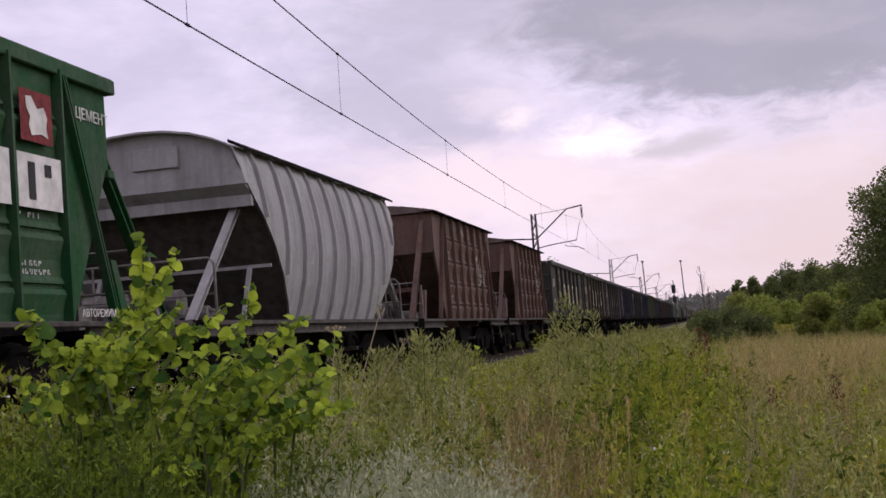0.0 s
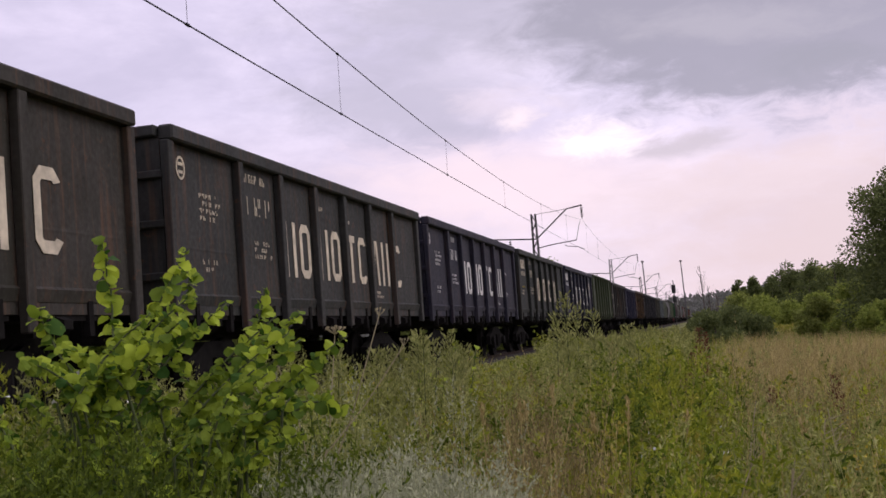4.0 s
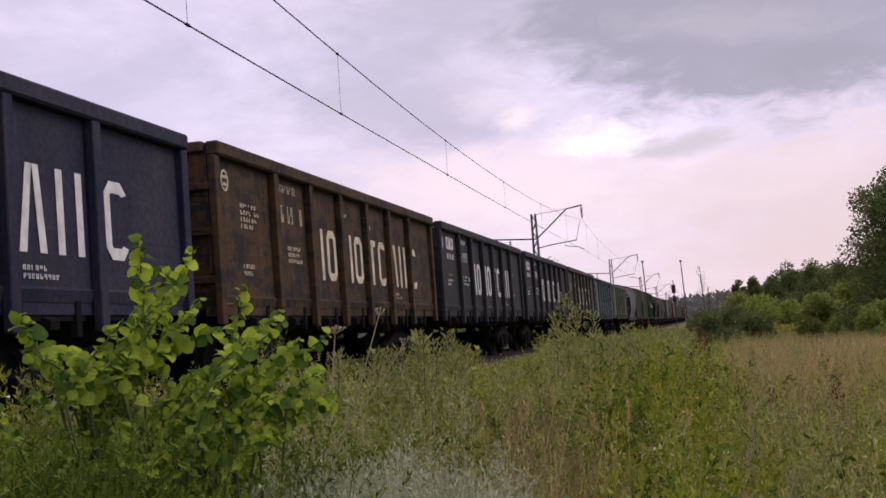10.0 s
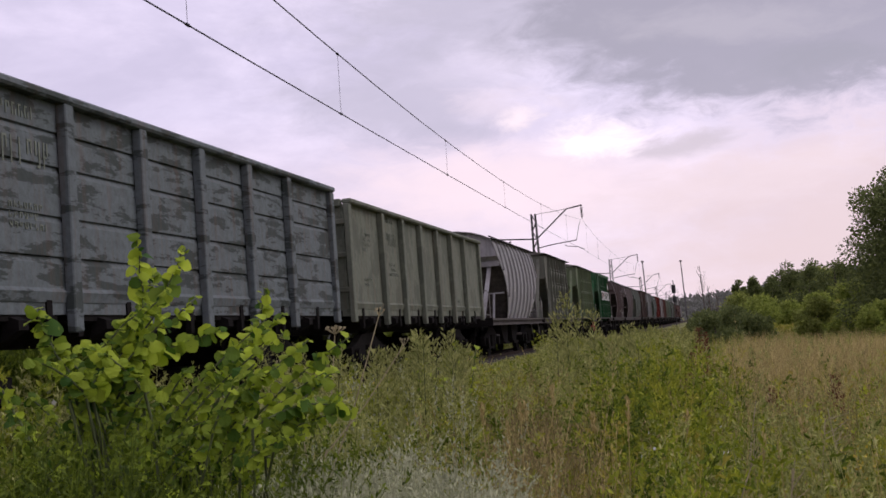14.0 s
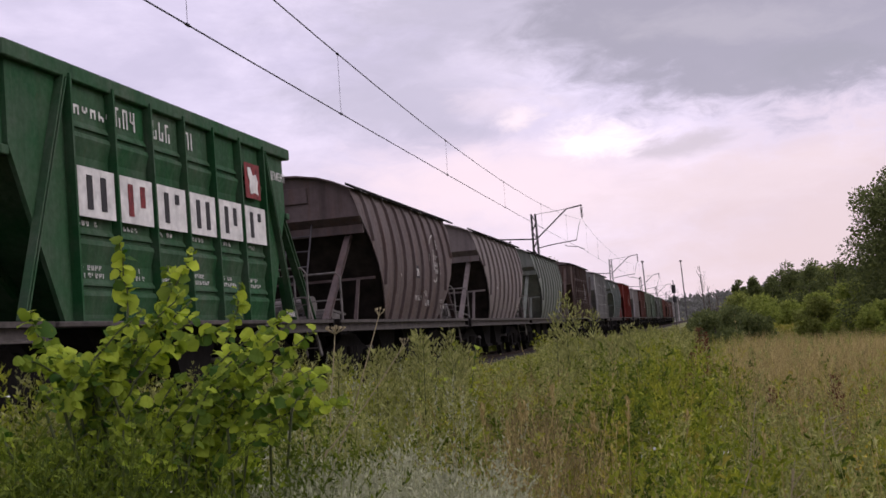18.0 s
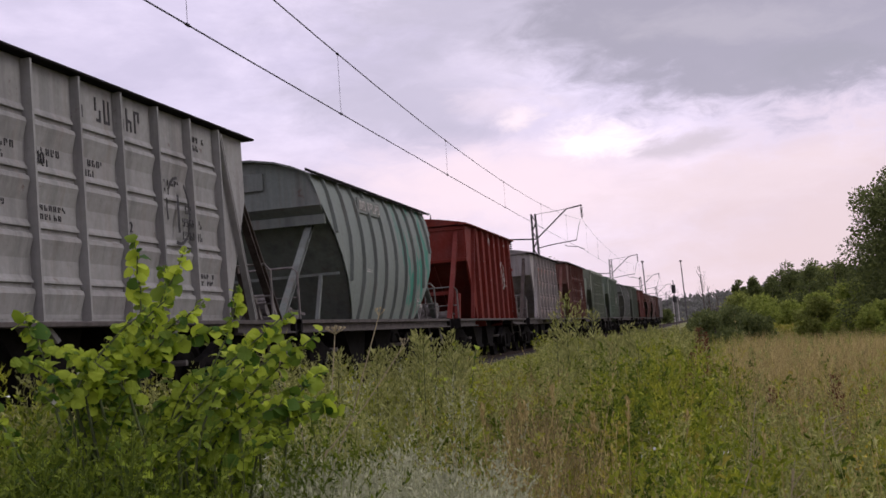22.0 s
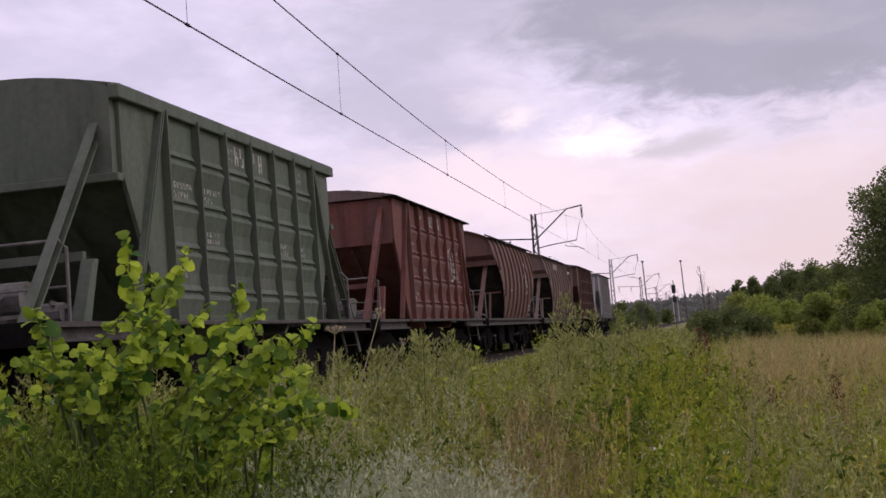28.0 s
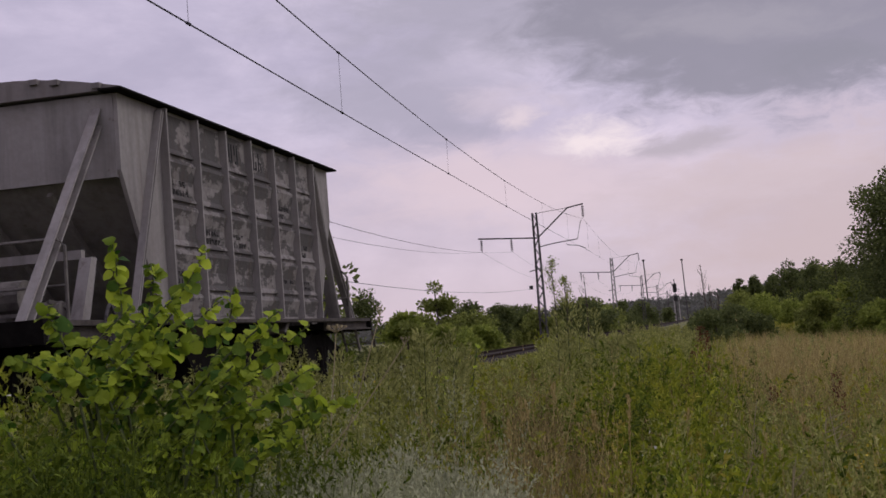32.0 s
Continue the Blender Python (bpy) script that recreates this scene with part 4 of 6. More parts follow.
def hopper_curved(place, colour, rust, label, extras="", ink=None, seed=0, peel=None):
    """A covered hopper with a barrel-shaped, ribbed body."""
    w = thing("barrel_hopper_wagon", label, "wagon", group="wagons of the train")
    m = paint("barrel_paint", colour, rust)
    ms = peeling("barrel_peeling", *peel) if peel else m
    ink = ink or M_WORN

    def half_length(z):
        return 2.24 + (3.88 - 2.24) * min(1.0, max(0.0, (z - 1.1) / 1.73)) if z < 2.83 else 3.88 + 0.3 * min(1, (z - 2.83) / 0.3)

    def reach(f, z):
        """The end towards the tail of the train hangs further out at half height."""
        return f * half_length(z) if f < 0 else f * (half_length(z) + 0.3 * math.sin(math.pi * min(1, max(0, (z - 0.7) / 2.1))) ** 0.7)

    def wall(bm):
        sheet(bm, [[(x, reach(f, z), z) for x, z in CURVE] for f in np.linspace(-1, 1, 15)])
        sheet(bm, [[(x - 0.03, reach(f, z), z) for x, z in CURVE] for f in np.linspace(-1, 1, 5)])

    def rib(y):
        def go(bm):
            pts = [(x, z) for x, z in CURVE if half_length(z) > abs(y) - 0.001]
            if len(pts) < 2:
                pts = CURVE[-2:]
            bent = [(x + 0.004, y, z) for x, z in pts]
            sheet(bm, [[(x - 0.01, y - 0.032, z) for x, _, z in bent], [(x + 0.055, y - 0.022, z) for x, _, z in bent], [(x + 0.055, y + 0.022, z) for x, _, z in bent], [(x - 0.01, y + 0.032, z) for x, _, z in bent]])
        return go

    def roof(bm):
        prism(bm, CROWN + [(x, z - 0.03) for x, z in CROWN[::-1]], "y", -4.3, 4.3)

    def end(bm):
        prism(bm, [(-1.52, 3.04), (1.52, 3.04), (1.45, 3.3), (1.33, 3.58)] + [(x, z - 0.02) for x, z in CROWN[::-1]][1:-1] + [(-1.33, 3.58), (-1.45, 3.3)], "y", 4.08, 4.14)

    def under(bm):
        prism(bm, [(4.14, 3.04), (4.1, 3.04), (3.9, 2.9), (3.94, 2.9)], "x", -1.5, 1.5)

    def lower(bm):
        prism(bm, [(3.94, 2.9), (3.99, 2.9), (3.97, 2.74), (3.9, 2.74)], "x", -1.52, 1.52)

    def slope(bm):
        """The sloping end sheet, as wide as the barrel at every height."""
        rows = []
        for x, z in CURVE[:6]:
            y = half_length(z) - 0.1
            rows.append([(-x + 0.02, y, z), (0.0, y - 0.02, z), (x - 0.02, y, z)])
        sheet(bm, rows)
        sheet(bm, [[(a, b - 0.05, c) for a, b, c in r] for r in rows])

    part("roof", shared("barrel_roof", m, roof, smooth=False), m, w)
    for s in (0, math.pi):
        for nm, fn in (("side_wall", wall), ("end_wall", end), ("end_apron", under), ("end_beam", lower), ("slope_sheet", slope)):
            # most slope sheets darker than the body paint: shade below it set as colour
            mm = ms if nm == "side_wall" else (M_SLOPESHADE if "paler" not in extras else M_PALEIRON if min(colour) > 0.25 else m) if nm == "slope_sheet" else m
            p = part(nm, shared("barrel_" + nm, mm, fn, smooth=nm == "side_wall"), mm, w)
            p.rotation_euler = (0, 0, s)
        p = part("eave", shared("barrel_eave", M_IRON, lambda bm: prism(bm, [(1.28, 3.64), (1.47, 3.54), (1.48, 3.58), (1.28, 3.69)], "y", -4.12, 4.36)), M_IRON, w, "dark overhanging roof edge")
        p.rotation_euler = (0, 0, s)
        if "long" in extras and s == 0:
            part("roof_lip", shared("roof_lip", M_IRON, lambda bm: prism(bm, [(0.9, 3.8), (1.28, 3.64), (1.47, 3.54), (1.48, 3.58), (1.28, 3.69), (0.9, 3.84)], "y", 4.364, 4.8)), M_IRON, w, "roof edge that juts past the end")
        for i in range(10):
            y = -3.6 + i * 0.8
            p = part("rib", shared("barrel_rib_%d" % i, m, rib(y)), m, w)
            p.rotation_euler = (0, 0, s)
    part("end_plate", shared("end_plate", m, lambda bm: (box(bm, -0.15, 0.55, -4.19, -4.14, 3.36, 3.66)), bevel=0.01), m, w)
    if "plate" in extras:
        part("number_plate", shared("side_plate", M_WHITE, lambda bm: box(bm, 1.5, 1.53, -1.9, -0.3, 3.1, 3.38)), m, w, "raised blank plate on the side")
        sign_bars(w, 1.535, -1.8, 3.15, (8,), 0.13, 0.18, 0.05, ink, seed, "number_stencil")
    if "ring" in extras:
        ring(w, 1.6, 2.5, ink, 0.55, 1.6)
    if seed == 9:
        part("black_plate", shared("black_plate", M_BLACK, lambda bm: box(bm, 1.6, 1.606, -0.24, 0.04, 2.0, 2.27)), M_BLACK, w, "small black number panel")
        word(w, "20", -0.21, 2.05, 0.22, M_WHITE, 1.612)
        sign_bars(w, 1.56, -0.33, 1.52, (7,), 0.055, 0.11, 0.03, ink, 77)
        sign_bars(w, 1.57, 0.5, 1.62, (3, 4), 0.08, 0.13, 0.04, ink, 78)
    if "word" in extras:
        word(w, "ЦЕМЕНТ", 3.42, 3.1, 0.17, M_WHITE, 1.54)
    if "ladder" in extras:
        part("ladder", shared("ladder", M_STEEL, build_ladder), M_MAST, w, "thin steel end ladder")
    sign_bars(w, 1.57, -2.0, 2.0, (5,), 0.09, 0.16, 0.04, ink, seed + 1)
    sign_bars(w, 1.5, 2.4, 1.5, (4, 5), 0.06, 0.08, 0.03, ink, seed + 2)
    hopper_ends(w, m, 2.6, 2.8, 3.7, barrel=True, mb=m)
    TRAIN.append((w, place))
    return w


RED_BROWN, SLATE = (0.115, 0.068, 0.049), (0.016, 0.0195, 0.022)
L_G = "open ribbed goods wagon, "
hopper_straight(-88.3, (0.009, 0.074, 0.019), 0.08, "bright green covered hopper wagon with a white banner", "smooth", "band", seed=1)
hopper_curved(-76.36, (0.36, 0.36, 0.35), 0.15, "pale grey barrel-sided hopper wagon with ribs", "paler", seed=2)
hopper_straight(-64.25, RED_BROWN, 0.5, "rust-brown covered hopper wagon with ribbed sides", seed=3)
hopper_straight(-52.35, RED_BROWN, 0.5, "rust-brown covered hopper wagon with a round mark", seed=4)
gondola(1, (0.042, 0.046, 0.036), 0.35, M_CREAM, False, label=L_G + "faded grey with cream marks")
gondola(2, (0.037, 0.034, 0.023), 0.5, M_CREAM, False, label=L_G + "dark brown with cream marks")
gondola(3, (0.033, 0.036, 0.03), 0.4, M_CREAM, False, label=L_G + "dark grey with cream marks")
gondola(4, (0.018, 0.019, 0.034), 0.15, M_WHITE, False, label=L_G + "dark blue with white marks")
gondola(5, (0.017, 0.023, 0.018), 0.15, M_CREAM, True, label=L_G + "dark green with cream marks")
gondola(6, (0.016, 0.019, 0.034), 0.12, M_WHITE, True, label=L_G + "dark blue with white marks and a poster")
gondola(7, (0.045, 0.064, 0.024), 0.12, None, False, 3.56, "old", label=L_G + "leaf green, with welded bands")
gondola(8, (0.025, 0.027, 0.02), 0.4, M_CREAM, False, label=L_G + "dark olive with cream marks")
gondola(9, (0.015, 0.018, 0.045), 0.12, M_WHITE, False, 3.42, label=L_G + "violet blue with white marks")
gondola(10, (0.082, 0.048, 0.020), 0.8, M_CREAM, False, label=L_G + "rusted orange-brown with faded marks", peel=((0.02, 0.016, 0.011), (0.062, 0.035, 0.012), 0.62, 0.4))
gondola(11, SLATE, 0.12, M_WHITE, True, label=L_G + "slate grey with white marks")
gondola(12, SLATE, 0.1, M_WHITE, True, label=L_G + "dark slate blue with white marks")
gondola(13, (0.052, 0.054, 0.04), 0.35, M_CREAM, False, label=L_G + "grey-brown with cream marks")
gondola(14, (0.116, 0.126, 0.129), 0.45, None, False, 3.4, "old", label=L_G + "peeling pale grey, dented", peel=((0.05, 0.062, 0.056), (0.125, 0.148, 0.148), 0.72, 0.3, (0.7, 0.7, 3.2)))
gondola(15, (0.082, 0.092, 0.068), 0.3, None, False, 3.31, "old", label=L_G + "pale grey-green, dented", peel=((0.1, 0.113, 0.082), (0.14, 0.155, 0.113), 0.65, 0.3, (1.4, 1.4, 0.7)))
hopper_curved(168.7, (0.3, 0.3, 0.29), 0.15, "pale grey barrel-sided hopper wagon with ribs", "paler", seed=5)
hopper_straight(180.4, (0.12, 0.132, 0.095), 0.25, "dull grey-green covered hopper wagon", seed=6)
hopper_straight(192.5, (0.125, 0.165, 0.08), 0.12, "olive green covered hopper wagon", seed=31)
hopper_straight(204.5, (0.009, 0.074, 0.019), 0.08, "bright green covered hopper wagon with a white banner", "smooth", "band", seed=8)
hopper_curved(216.4, (0.1, 0.075, 0.068), 0.3, "brown barrel-sided hopper wagon with a worn ring mark", "ring ladder long", seed=9)
hopper_curved(228.3, (0.19, 0.165, 0.15), 0.2, "dusty beige barrel-sided hopper wagon", seed=10)
hopper_curved(239.9, (0.165, 0.19, 0.155), 0.2, "grey-green barrel-sided hopper wagon", "paler", seed=11)
hopper_straight(252.9, (0.076, 0.052, 0.04), 0.4, "dark brown covered hopper wagon with a ring mark", seed=12)
hopper_straight(265.35, (0.28, 0.285, 0.262), 0.2, "whitish covered hopper wagon with dark marks", ink=M_BLACK, seed=13)
hopper_curved(276.6, (0.16, 0.19, 0.165), 0.2, "pale green barrel-sided hopper wagon with teal patches", "plate paler", seed=14, peel=((0.17, 0.2, 0.175), (0.035, 0.19, 0.13), 0.5, 0.12, (1.6, 1.6, 0.5), 0.6))
hopper_straight(289.4, (0.135, 0.014, 0.006), 0.06, "bright red covered hopper wagon with white marks", "flat", "loops", seed=15)
hopper_straight(301.85, (0.33, 0.315, 0.29), 0.3, "grey covered hopper wagon with rust-orange patches", extras="ladder loops patches", side=((0.2, 0.165, 0.15), (0.25, 0.185, 0.155), 0.45, 0.2), seed=16, drop=0.16)
hopper_straight(313.8, (0.12, 0.045, 0.03), 0.3, "red-brown covered hopper wagon with white marks", seed=17)
hopper_straight(325.4, (0.16, 0.19, 0.13), 0.12, "grey-green covered hopper wagon with a smooth roof edge", "smooth", "ladder", seed=18)
hopper_straight(337.6, (0.135, 0.175, 0.122), 0.12, "dull green covered hopper wagon with a smooth roof edge", "smooth", seed=19)
hopper_curved(349.7, (0.15, 0.165, 0.14), 0.2, "grey-green barrel-sided hopper wagon", "ring paler", seed=20)
hopper_straight(362.3, (0.1, 0.124, 0.086), 0.12, "grey-green covered hopper wagon with a smooth roof edge", "smooth", seed=21)
hopper_straight(374.5, (0.155, 0.055, 0.04), 0.3, "red-brown covered hopper wagon with a ring mark", seed=22)
hopper_curved(386.5, (0.14, 0.07, 0.05), 0.3, "red-brown barrel-sided hopper wagon with a ring mark", "ring long", seed=23)
hopper_curved(398.7, (0.17, 0.11, 0.09), 0.25, "dusty brown barrel-sided hopper wagon with a plate", "plate word", seed=24)
hopper_straight(411.3, (0.115, 0.06, 0.043), 0.3, "rust-brown covered hopper wagon with roof grab rails", extras="ladder loops", seed=25)
hopper_straight(423.65, (0.33, 0.315, 0.295), 0.15, "whitish covered hopper wagon with patched grey sides", extras="paler", side=((0.1, 0.095, 0.09), (0.26, 0.245, 0.23), 0.55, 0.2), ink=M_BLACK, seed=26)

# ---- masts and wires ----
MASTS = (82.2, 148.8, 215.4, 282.0, 348.6, 415.2, 481.8)


def mast(y, lattice, steel=M_MAST):
    w = thing("catenary_mast", "dark lattice steel mast with bracket arms" if lattice else "grey mast with bracket arms over the track", "mast", (-3.2, y, 0), "masts along the track")
    foot, top = -0.9, 8.45
    if lattice:
        for dx in (-1, 1):
            for dy in (-1, 1):
                part("leg", shared("mast_leg_%d_%d" % (dx, dy), M_MAST, lambda bm: beam(bm, (dx * 0.24, dy * 0.24, foot), (dx * 0.13, dy * 0.13, top), 0.075)), steel, w)

        def lacing(bm):
            n = 16
            for i in range(n):
                z0, z1 = foot + (top - foot) * i / n, foot + (top - foot) * (i + 1) / n
                a, b = 0.24 - 0.11 * i / n, 0.24 - 0.11 * (i + 1) / n
                s = 1 if i % 2 else -1
                for dy in (-1, 1):
                    beam(bm, (s * a, dy * a, z0), (-s * b, dy * b, z1), 0.04)
                    beam(bm, (dy * a, s * a, z0), (dy * b, -s * b, z1), 0.04)
        part("lacing", shared("mast_lacing", M_MAST, lacing), steel, w)
    else:
        part("pole", shared("mast_pole", M_CONCRETE, lambda bm: tube(bm, [(0, 0, foot), (0, 0, 8.5)], 0.22, 12, 0.14)), M_CONCRETE, w, "tapered concrete pole")
    part("footing", shared("mast_foot", M_CONCRETE, lambda bm: box(bm, -0.4, 0.4, -0.4, 0.4, -1.2, -0.55), bevel=0.04), M_CONCRETE, w)
    part("feeder_arm", shared("feeder_arm", M_MAST, lambda bm: beam(bm, (-3.95, 0, 7.05), (0.1, 0, 6.75), 0.09)), M_MAST, w)
    part("cantilever", shared("cantilever", M_MAST, lambda bm: (tube(bm, [(0.1, 0, 6.75), (2.24, 0, 8.58), (3.3, 0, 8.75)], 0.05, 8), tube(bm, [(0.05, 0, 8.4), (2.24, 0, 8.58)], 0.018, 6))), M_MAST, w)
    part("register_arm", shared("register_arm", M_MAST, lambda bm: (tube(bm, [(0.05, 0, 6.13), (1.2, 0, 6.3), (2.75, 0, 6.45)], 0.035, 8), tube(bm, [(2.75, 0, 6.45), (3.0, 0, 7.45), (3.1, 0, 7.7)], 0.018, 6), tube(bm, [(1.96, 0, 6.2), (2.1, 0, 6.1), (2.8, 0, 6.0), (3.24, 0, 5.78)], 0.025, 6))), M_MAST, w)

    def insulator(bm):
        tube(bm, [(0, 0, 0), (0, 0, -0.9)], 0.025, 6)
        for i in range(5):
            tube(bm, [(0, 0, -0.15 - i * 0.14), (0, 0, -0.21 - i * 0.14)], 0.11, 10, 0.06)
    for x, z in ((-3.75, 7.03), (-1.7, 6.88), (3.24, 8.72)):
        part("insulator", shared("insulator", M_IRON, insulator), M_IRON, w, "dark string insulator").location = (x, 0, z)
    part("bracket", shared("low_bracket", M_MAST, lambda bm: (beam(bm, (-0.62, 0, 4.55), (0.1, 0, 4.7), 0.06), tube(bm, [(-0.62, 0, 3.35), (-0.62, 0, 3.6)], 0.13, 10))), M_MAST, w)
    return w


for i, y in enumerate(MASTS):
    mast(y, i < 5, M_PALEMAST if i == 1 else M_MAST)


def span_points(a, b, sag, n=14):
    a, b = Vector(a), Vector(b)
    return [a.lerp(b, i / n) - Vector((0, 0, sag * 4 * (i / n) * (1 - i / n))) for i in range(n + 1)]


def wire(name, label, ends, sag, r, group):
    bm = bmesh.new()
    for a, b in zip(ends, ends[1:]):
        far = min(a[1], b[1]) > 50
        tube(bm, span_points(a, b, sag), 0.42 * r if far else r, 5, 0.42 * r if max(a[1], b[1]) > 50 else r)
    return tagged(new(name, make(bm, name, M_WIRE)), label, "wire", group)


YS = [15.6 - 66.6, 15.6] + list(MASTS)
wire("contact_wire", "dark contact wire over the track", [(0.0, y, 5.73 + (0.22 if y < 60 else 0.0)) for y in YS], 0.1, 0.0155, "overhead line")
wire("messenger_wire", "dark catenary wire that carries the contact wire", [(0.03, y, 7.75) for y in YS], 0.98, 0.0155, "overhead line")
for i, (a, b) in enumerate(zip(YS[:5], YS[1:6])):
    for j, f in enumerate((0.037, 0.163, 0.337, 0.508, 0.68, 0.85)):
        y = a + (b - a) * f
        zt = 7.75 - 0.98 * 4 * f * (1 - f)
        zb = (5.95 if a < 60 else 5.73) * (1 - f) + (5.95 if b < 60 else 5.73) * f - 0.4 * f * (1 - f)
        bm = bmesh.new()
        tube(bm, [(0.03, y, zt), (0.0, y + 0.05, zb)], 0.0045, 4)
        for q in ((0.03, y, zt), (0.0, y + 0.05, zb)):
            tube(bm, [Vector(q) - Vector((0, 0.06, 0)), Vector(q) + Vector((0, 0.06, 0))], 0.03, 5)
        tagged(new("dropper", make(bm, "dropper", M_WIRE)), "thin dropper between the overhead wires", "wire", "droppers of the overhead line")
for dx, z, sag in ((-3.75, 6.13, 1.1), (-1.7, 5.98, 1.1), (-0.62, 3.4, 0.75)):
    wire("feeder_wire", "dark feeder wire hung beside the track", [(-3.2 + dx, y, z) for y in YS], sag, 0.013, "feeder wires")


# ---- signal and far poles ----
def signal(x, y):
    w = thing("signal_post", "railway signal with a black head on a thin post", "signal", (x, y, 0))
    g = float(ground_z(x, y))
    part("pole", tube(bmesh.new(), [(0, 0, g - 0.2), (0, 0, 6.6)], 0.07, 8), M_MAST, w)
    part("head", box(bmesh.new(), -0.3, 0.3, -0.18, 0.0, 4.6, 5.9), M_BLACK, w, "black signal head", bevel=0.06)
    part("head", box(bmesh.new(), -0.28, 0.28, -0.18, 0.0, 3.3, 4.1), M_BLACK, w, "black signal head", bevel=0.06)
    for z in (5.6, 5.2, 4.8, 3.85, 3.5):
        part("lens_hood", tube(bmesh.new(), [(0, -0.18, z), (0, -0.36, z)], 0.11, 10), M_BLACK, w)


signal(2.9, 190.0)
for x, y, h in ((3.4, 262, 12.5), (-3.4, 240, 12.0)):
    w = thing("line_pole", "tall thin pole beside the line", "pole", (x, y, 0), "far poles")
    g = float(ground_z(x, y))
    part("pole", tube(bmesh.new(), [(0, 0, g - 0.3), (-0.35, 0, h)], 0.15, 10, 0.1), M_MAST, w)
    part("cap", box(bmesh.new(), -0.62, -0.1, -0.15, 0.15, h, h + 0.35), M_MAST, w, bevel=0.03)


# ---- plants ----
rng = np.random.default_rng(7)


def ribbons(base, tip, width, bend, segs=3):
    """Blades from base to tip that bow sideways; returns vertices and quads."""
    n = len(base)
    d = tip - base
    side = np.cross(d, rng.normal(size=(n, 3)))
    side /= np.linalg.norm(side, axis=1, keepdims=True) + 1e-9
    verts, faces = [], []
    for i in range(segs + 1):
        f = i / segs
        c = base + d * f + bend * (f * (1 - f) * 4)[..., None] if np.ndim(f) else base + d * f + bend * (f * f)
        wd = (width * (1 - 0.85 * f ** 1.5))[:, None]
        verts += [c - side * wd / 2, c + side * wd / 2]
    verts = np.stack(verts, 1).reshape(-1, 3)
    k = np.arange(n)[:, None] * (2 * (segs + 1))
    for i in range(segs):
        faces.append(np.concatenate([k + 2 * i, k + 2 * i + 1, k + 2 * i + 3, k + 2 * i + 2], 1))
    return verts, np.concatenate(faces)


def leaves_at(at, out, length, width):
    """Pointed leaves, four corners each, from a place along a direction."""
    n = len(at)
    out = out / (np.linalg.norm(out, axis=1, keepdims=True) + 1e-9)
    side = np.cross(out, rng.normal(size=(n, 3)))
    side /= np.linalg.norm(side, axis=1, keepdims=True) + 1e-9
    lift = np.cross(side, out)
    L, W = length[:, None], width[:, None]
    v = np.stack([at, at + out * L * 0.45 + side * W / 2 + lift * L * 0.06, at + out * L - lift * L * 0.12, at + out * L * 0.45 - side * W / 2 + lift * L * 0.06], 1)
    return v.reshape(-1, 3), np.arange(n * 4).reshape(n, 4)


class Pile:
    """Gathers vertices and quads of one mesh."""

    def __init__(self):
        self.v, self.f, self.n = [], [], 0

    def add(self, vf):
        v, f = vf
        self.v.append(v), self.f.append(f + self.n)
        self.n += len(v)

    def stuff(self, name, mat, label, category):
        return tagged(new(name, quick(name, np.concatenate(self.v), np.concatenate(self.f), mat)), label, category, kind="stuff")


def scatter(n, r0, r1, a0, a1):
    """Places on the ground between two distances and two bearings (degrees from +y towards +x), thicker near the viewer's verge."""
    r = np.exp(rng.uniform(math.log(r0), math.log(r1), n))
    a = np.radians(rng.uniform(a0, a1, n))
    x, y = 7.62 + r * np.sin(a), r * np.cos(a)
    return x, y, r


def patchy(x, y, scale, seed):
    """A smooth 0..1 field over the plan, to lay plants in drifts."""
    g = np.random.default_rng(seed)
    out = np.zeros_like(x)
    for i in range(6):
        kx, ky, ph = g.normal(size=2).tolist() + [g.uniform(0, 6.3)]
        out += np.sin((kx * x + ky * y) * scale * (1 + 0.5 * i) + ph) / (1 + 0.4 * i)
    return 0.5 + 0.5 * np.tanh(out * 0.7)


M_WEED = leafy("weed_leaf", (0.181, 0.204, 0.052), (0.598, 0.598, 0.223), drift=(0.390, 0.417, 0.104))
M_FRESH = leafy("fresh_weed_leaf", (0.118, 0.181, 0.014), (0.472, 0.526, 0.044), drift=(0.400, 0.400, 0.048))
M_SILVER = leafy("silver_leaf", (0.324, 0.343, 0.203), (0.604, 0.625, 0.393))
M_DEEP = leafy("deep_weed_leaf", (0.050, 0.084, 0.009), (0.244, 0.319, 0.031))
M_YELLOWISH = leafy("yellowing_weed_leaf", (0.227, 0.218, 0.030), (0.588, 0.538, 0.081), drift=(0.386, 0.311, 0.062))
M_STRAW = leafy("dry_grass", (0.367, 0.289, 0.108), (0.717, 0.585, 0.254), through=0.25, drift=(0.454, 0.375, 0.145))
M_BROWN = leafy("brown_grass", (0.175, 0.14, 0.055), (0.5, 0.41, 0.17), through=0.2, drift=(0.33, 0.26, 0.105))
M_GRASS = leafy("green_grass", (0.227, 0.254, 0.036), (0.544, 0.544, 0.087), dry=(0.581, 0.472, 0.176), drift=(0.435, 0.390, 0.080))
M_SHRUB = leafy("shrub_leaf", (0.04, 0.11, 0.012), (0.56, 0.69, 0.06), through=0.42)
M_DARKTREE = leafy("tree_leaf", (0.085, 0.11, 0.038), (0.22, 0.26, 0.08))
M_BUSH = leafy("light_bush_leaf", (0.165, 0.22, 0.042), (0.43, 0.49, 0.1), through=0.45)
M_TREE = leafy("bush_leaf", (0.15, 0.185, 0.045), (0.38, 0.43, 0.1))
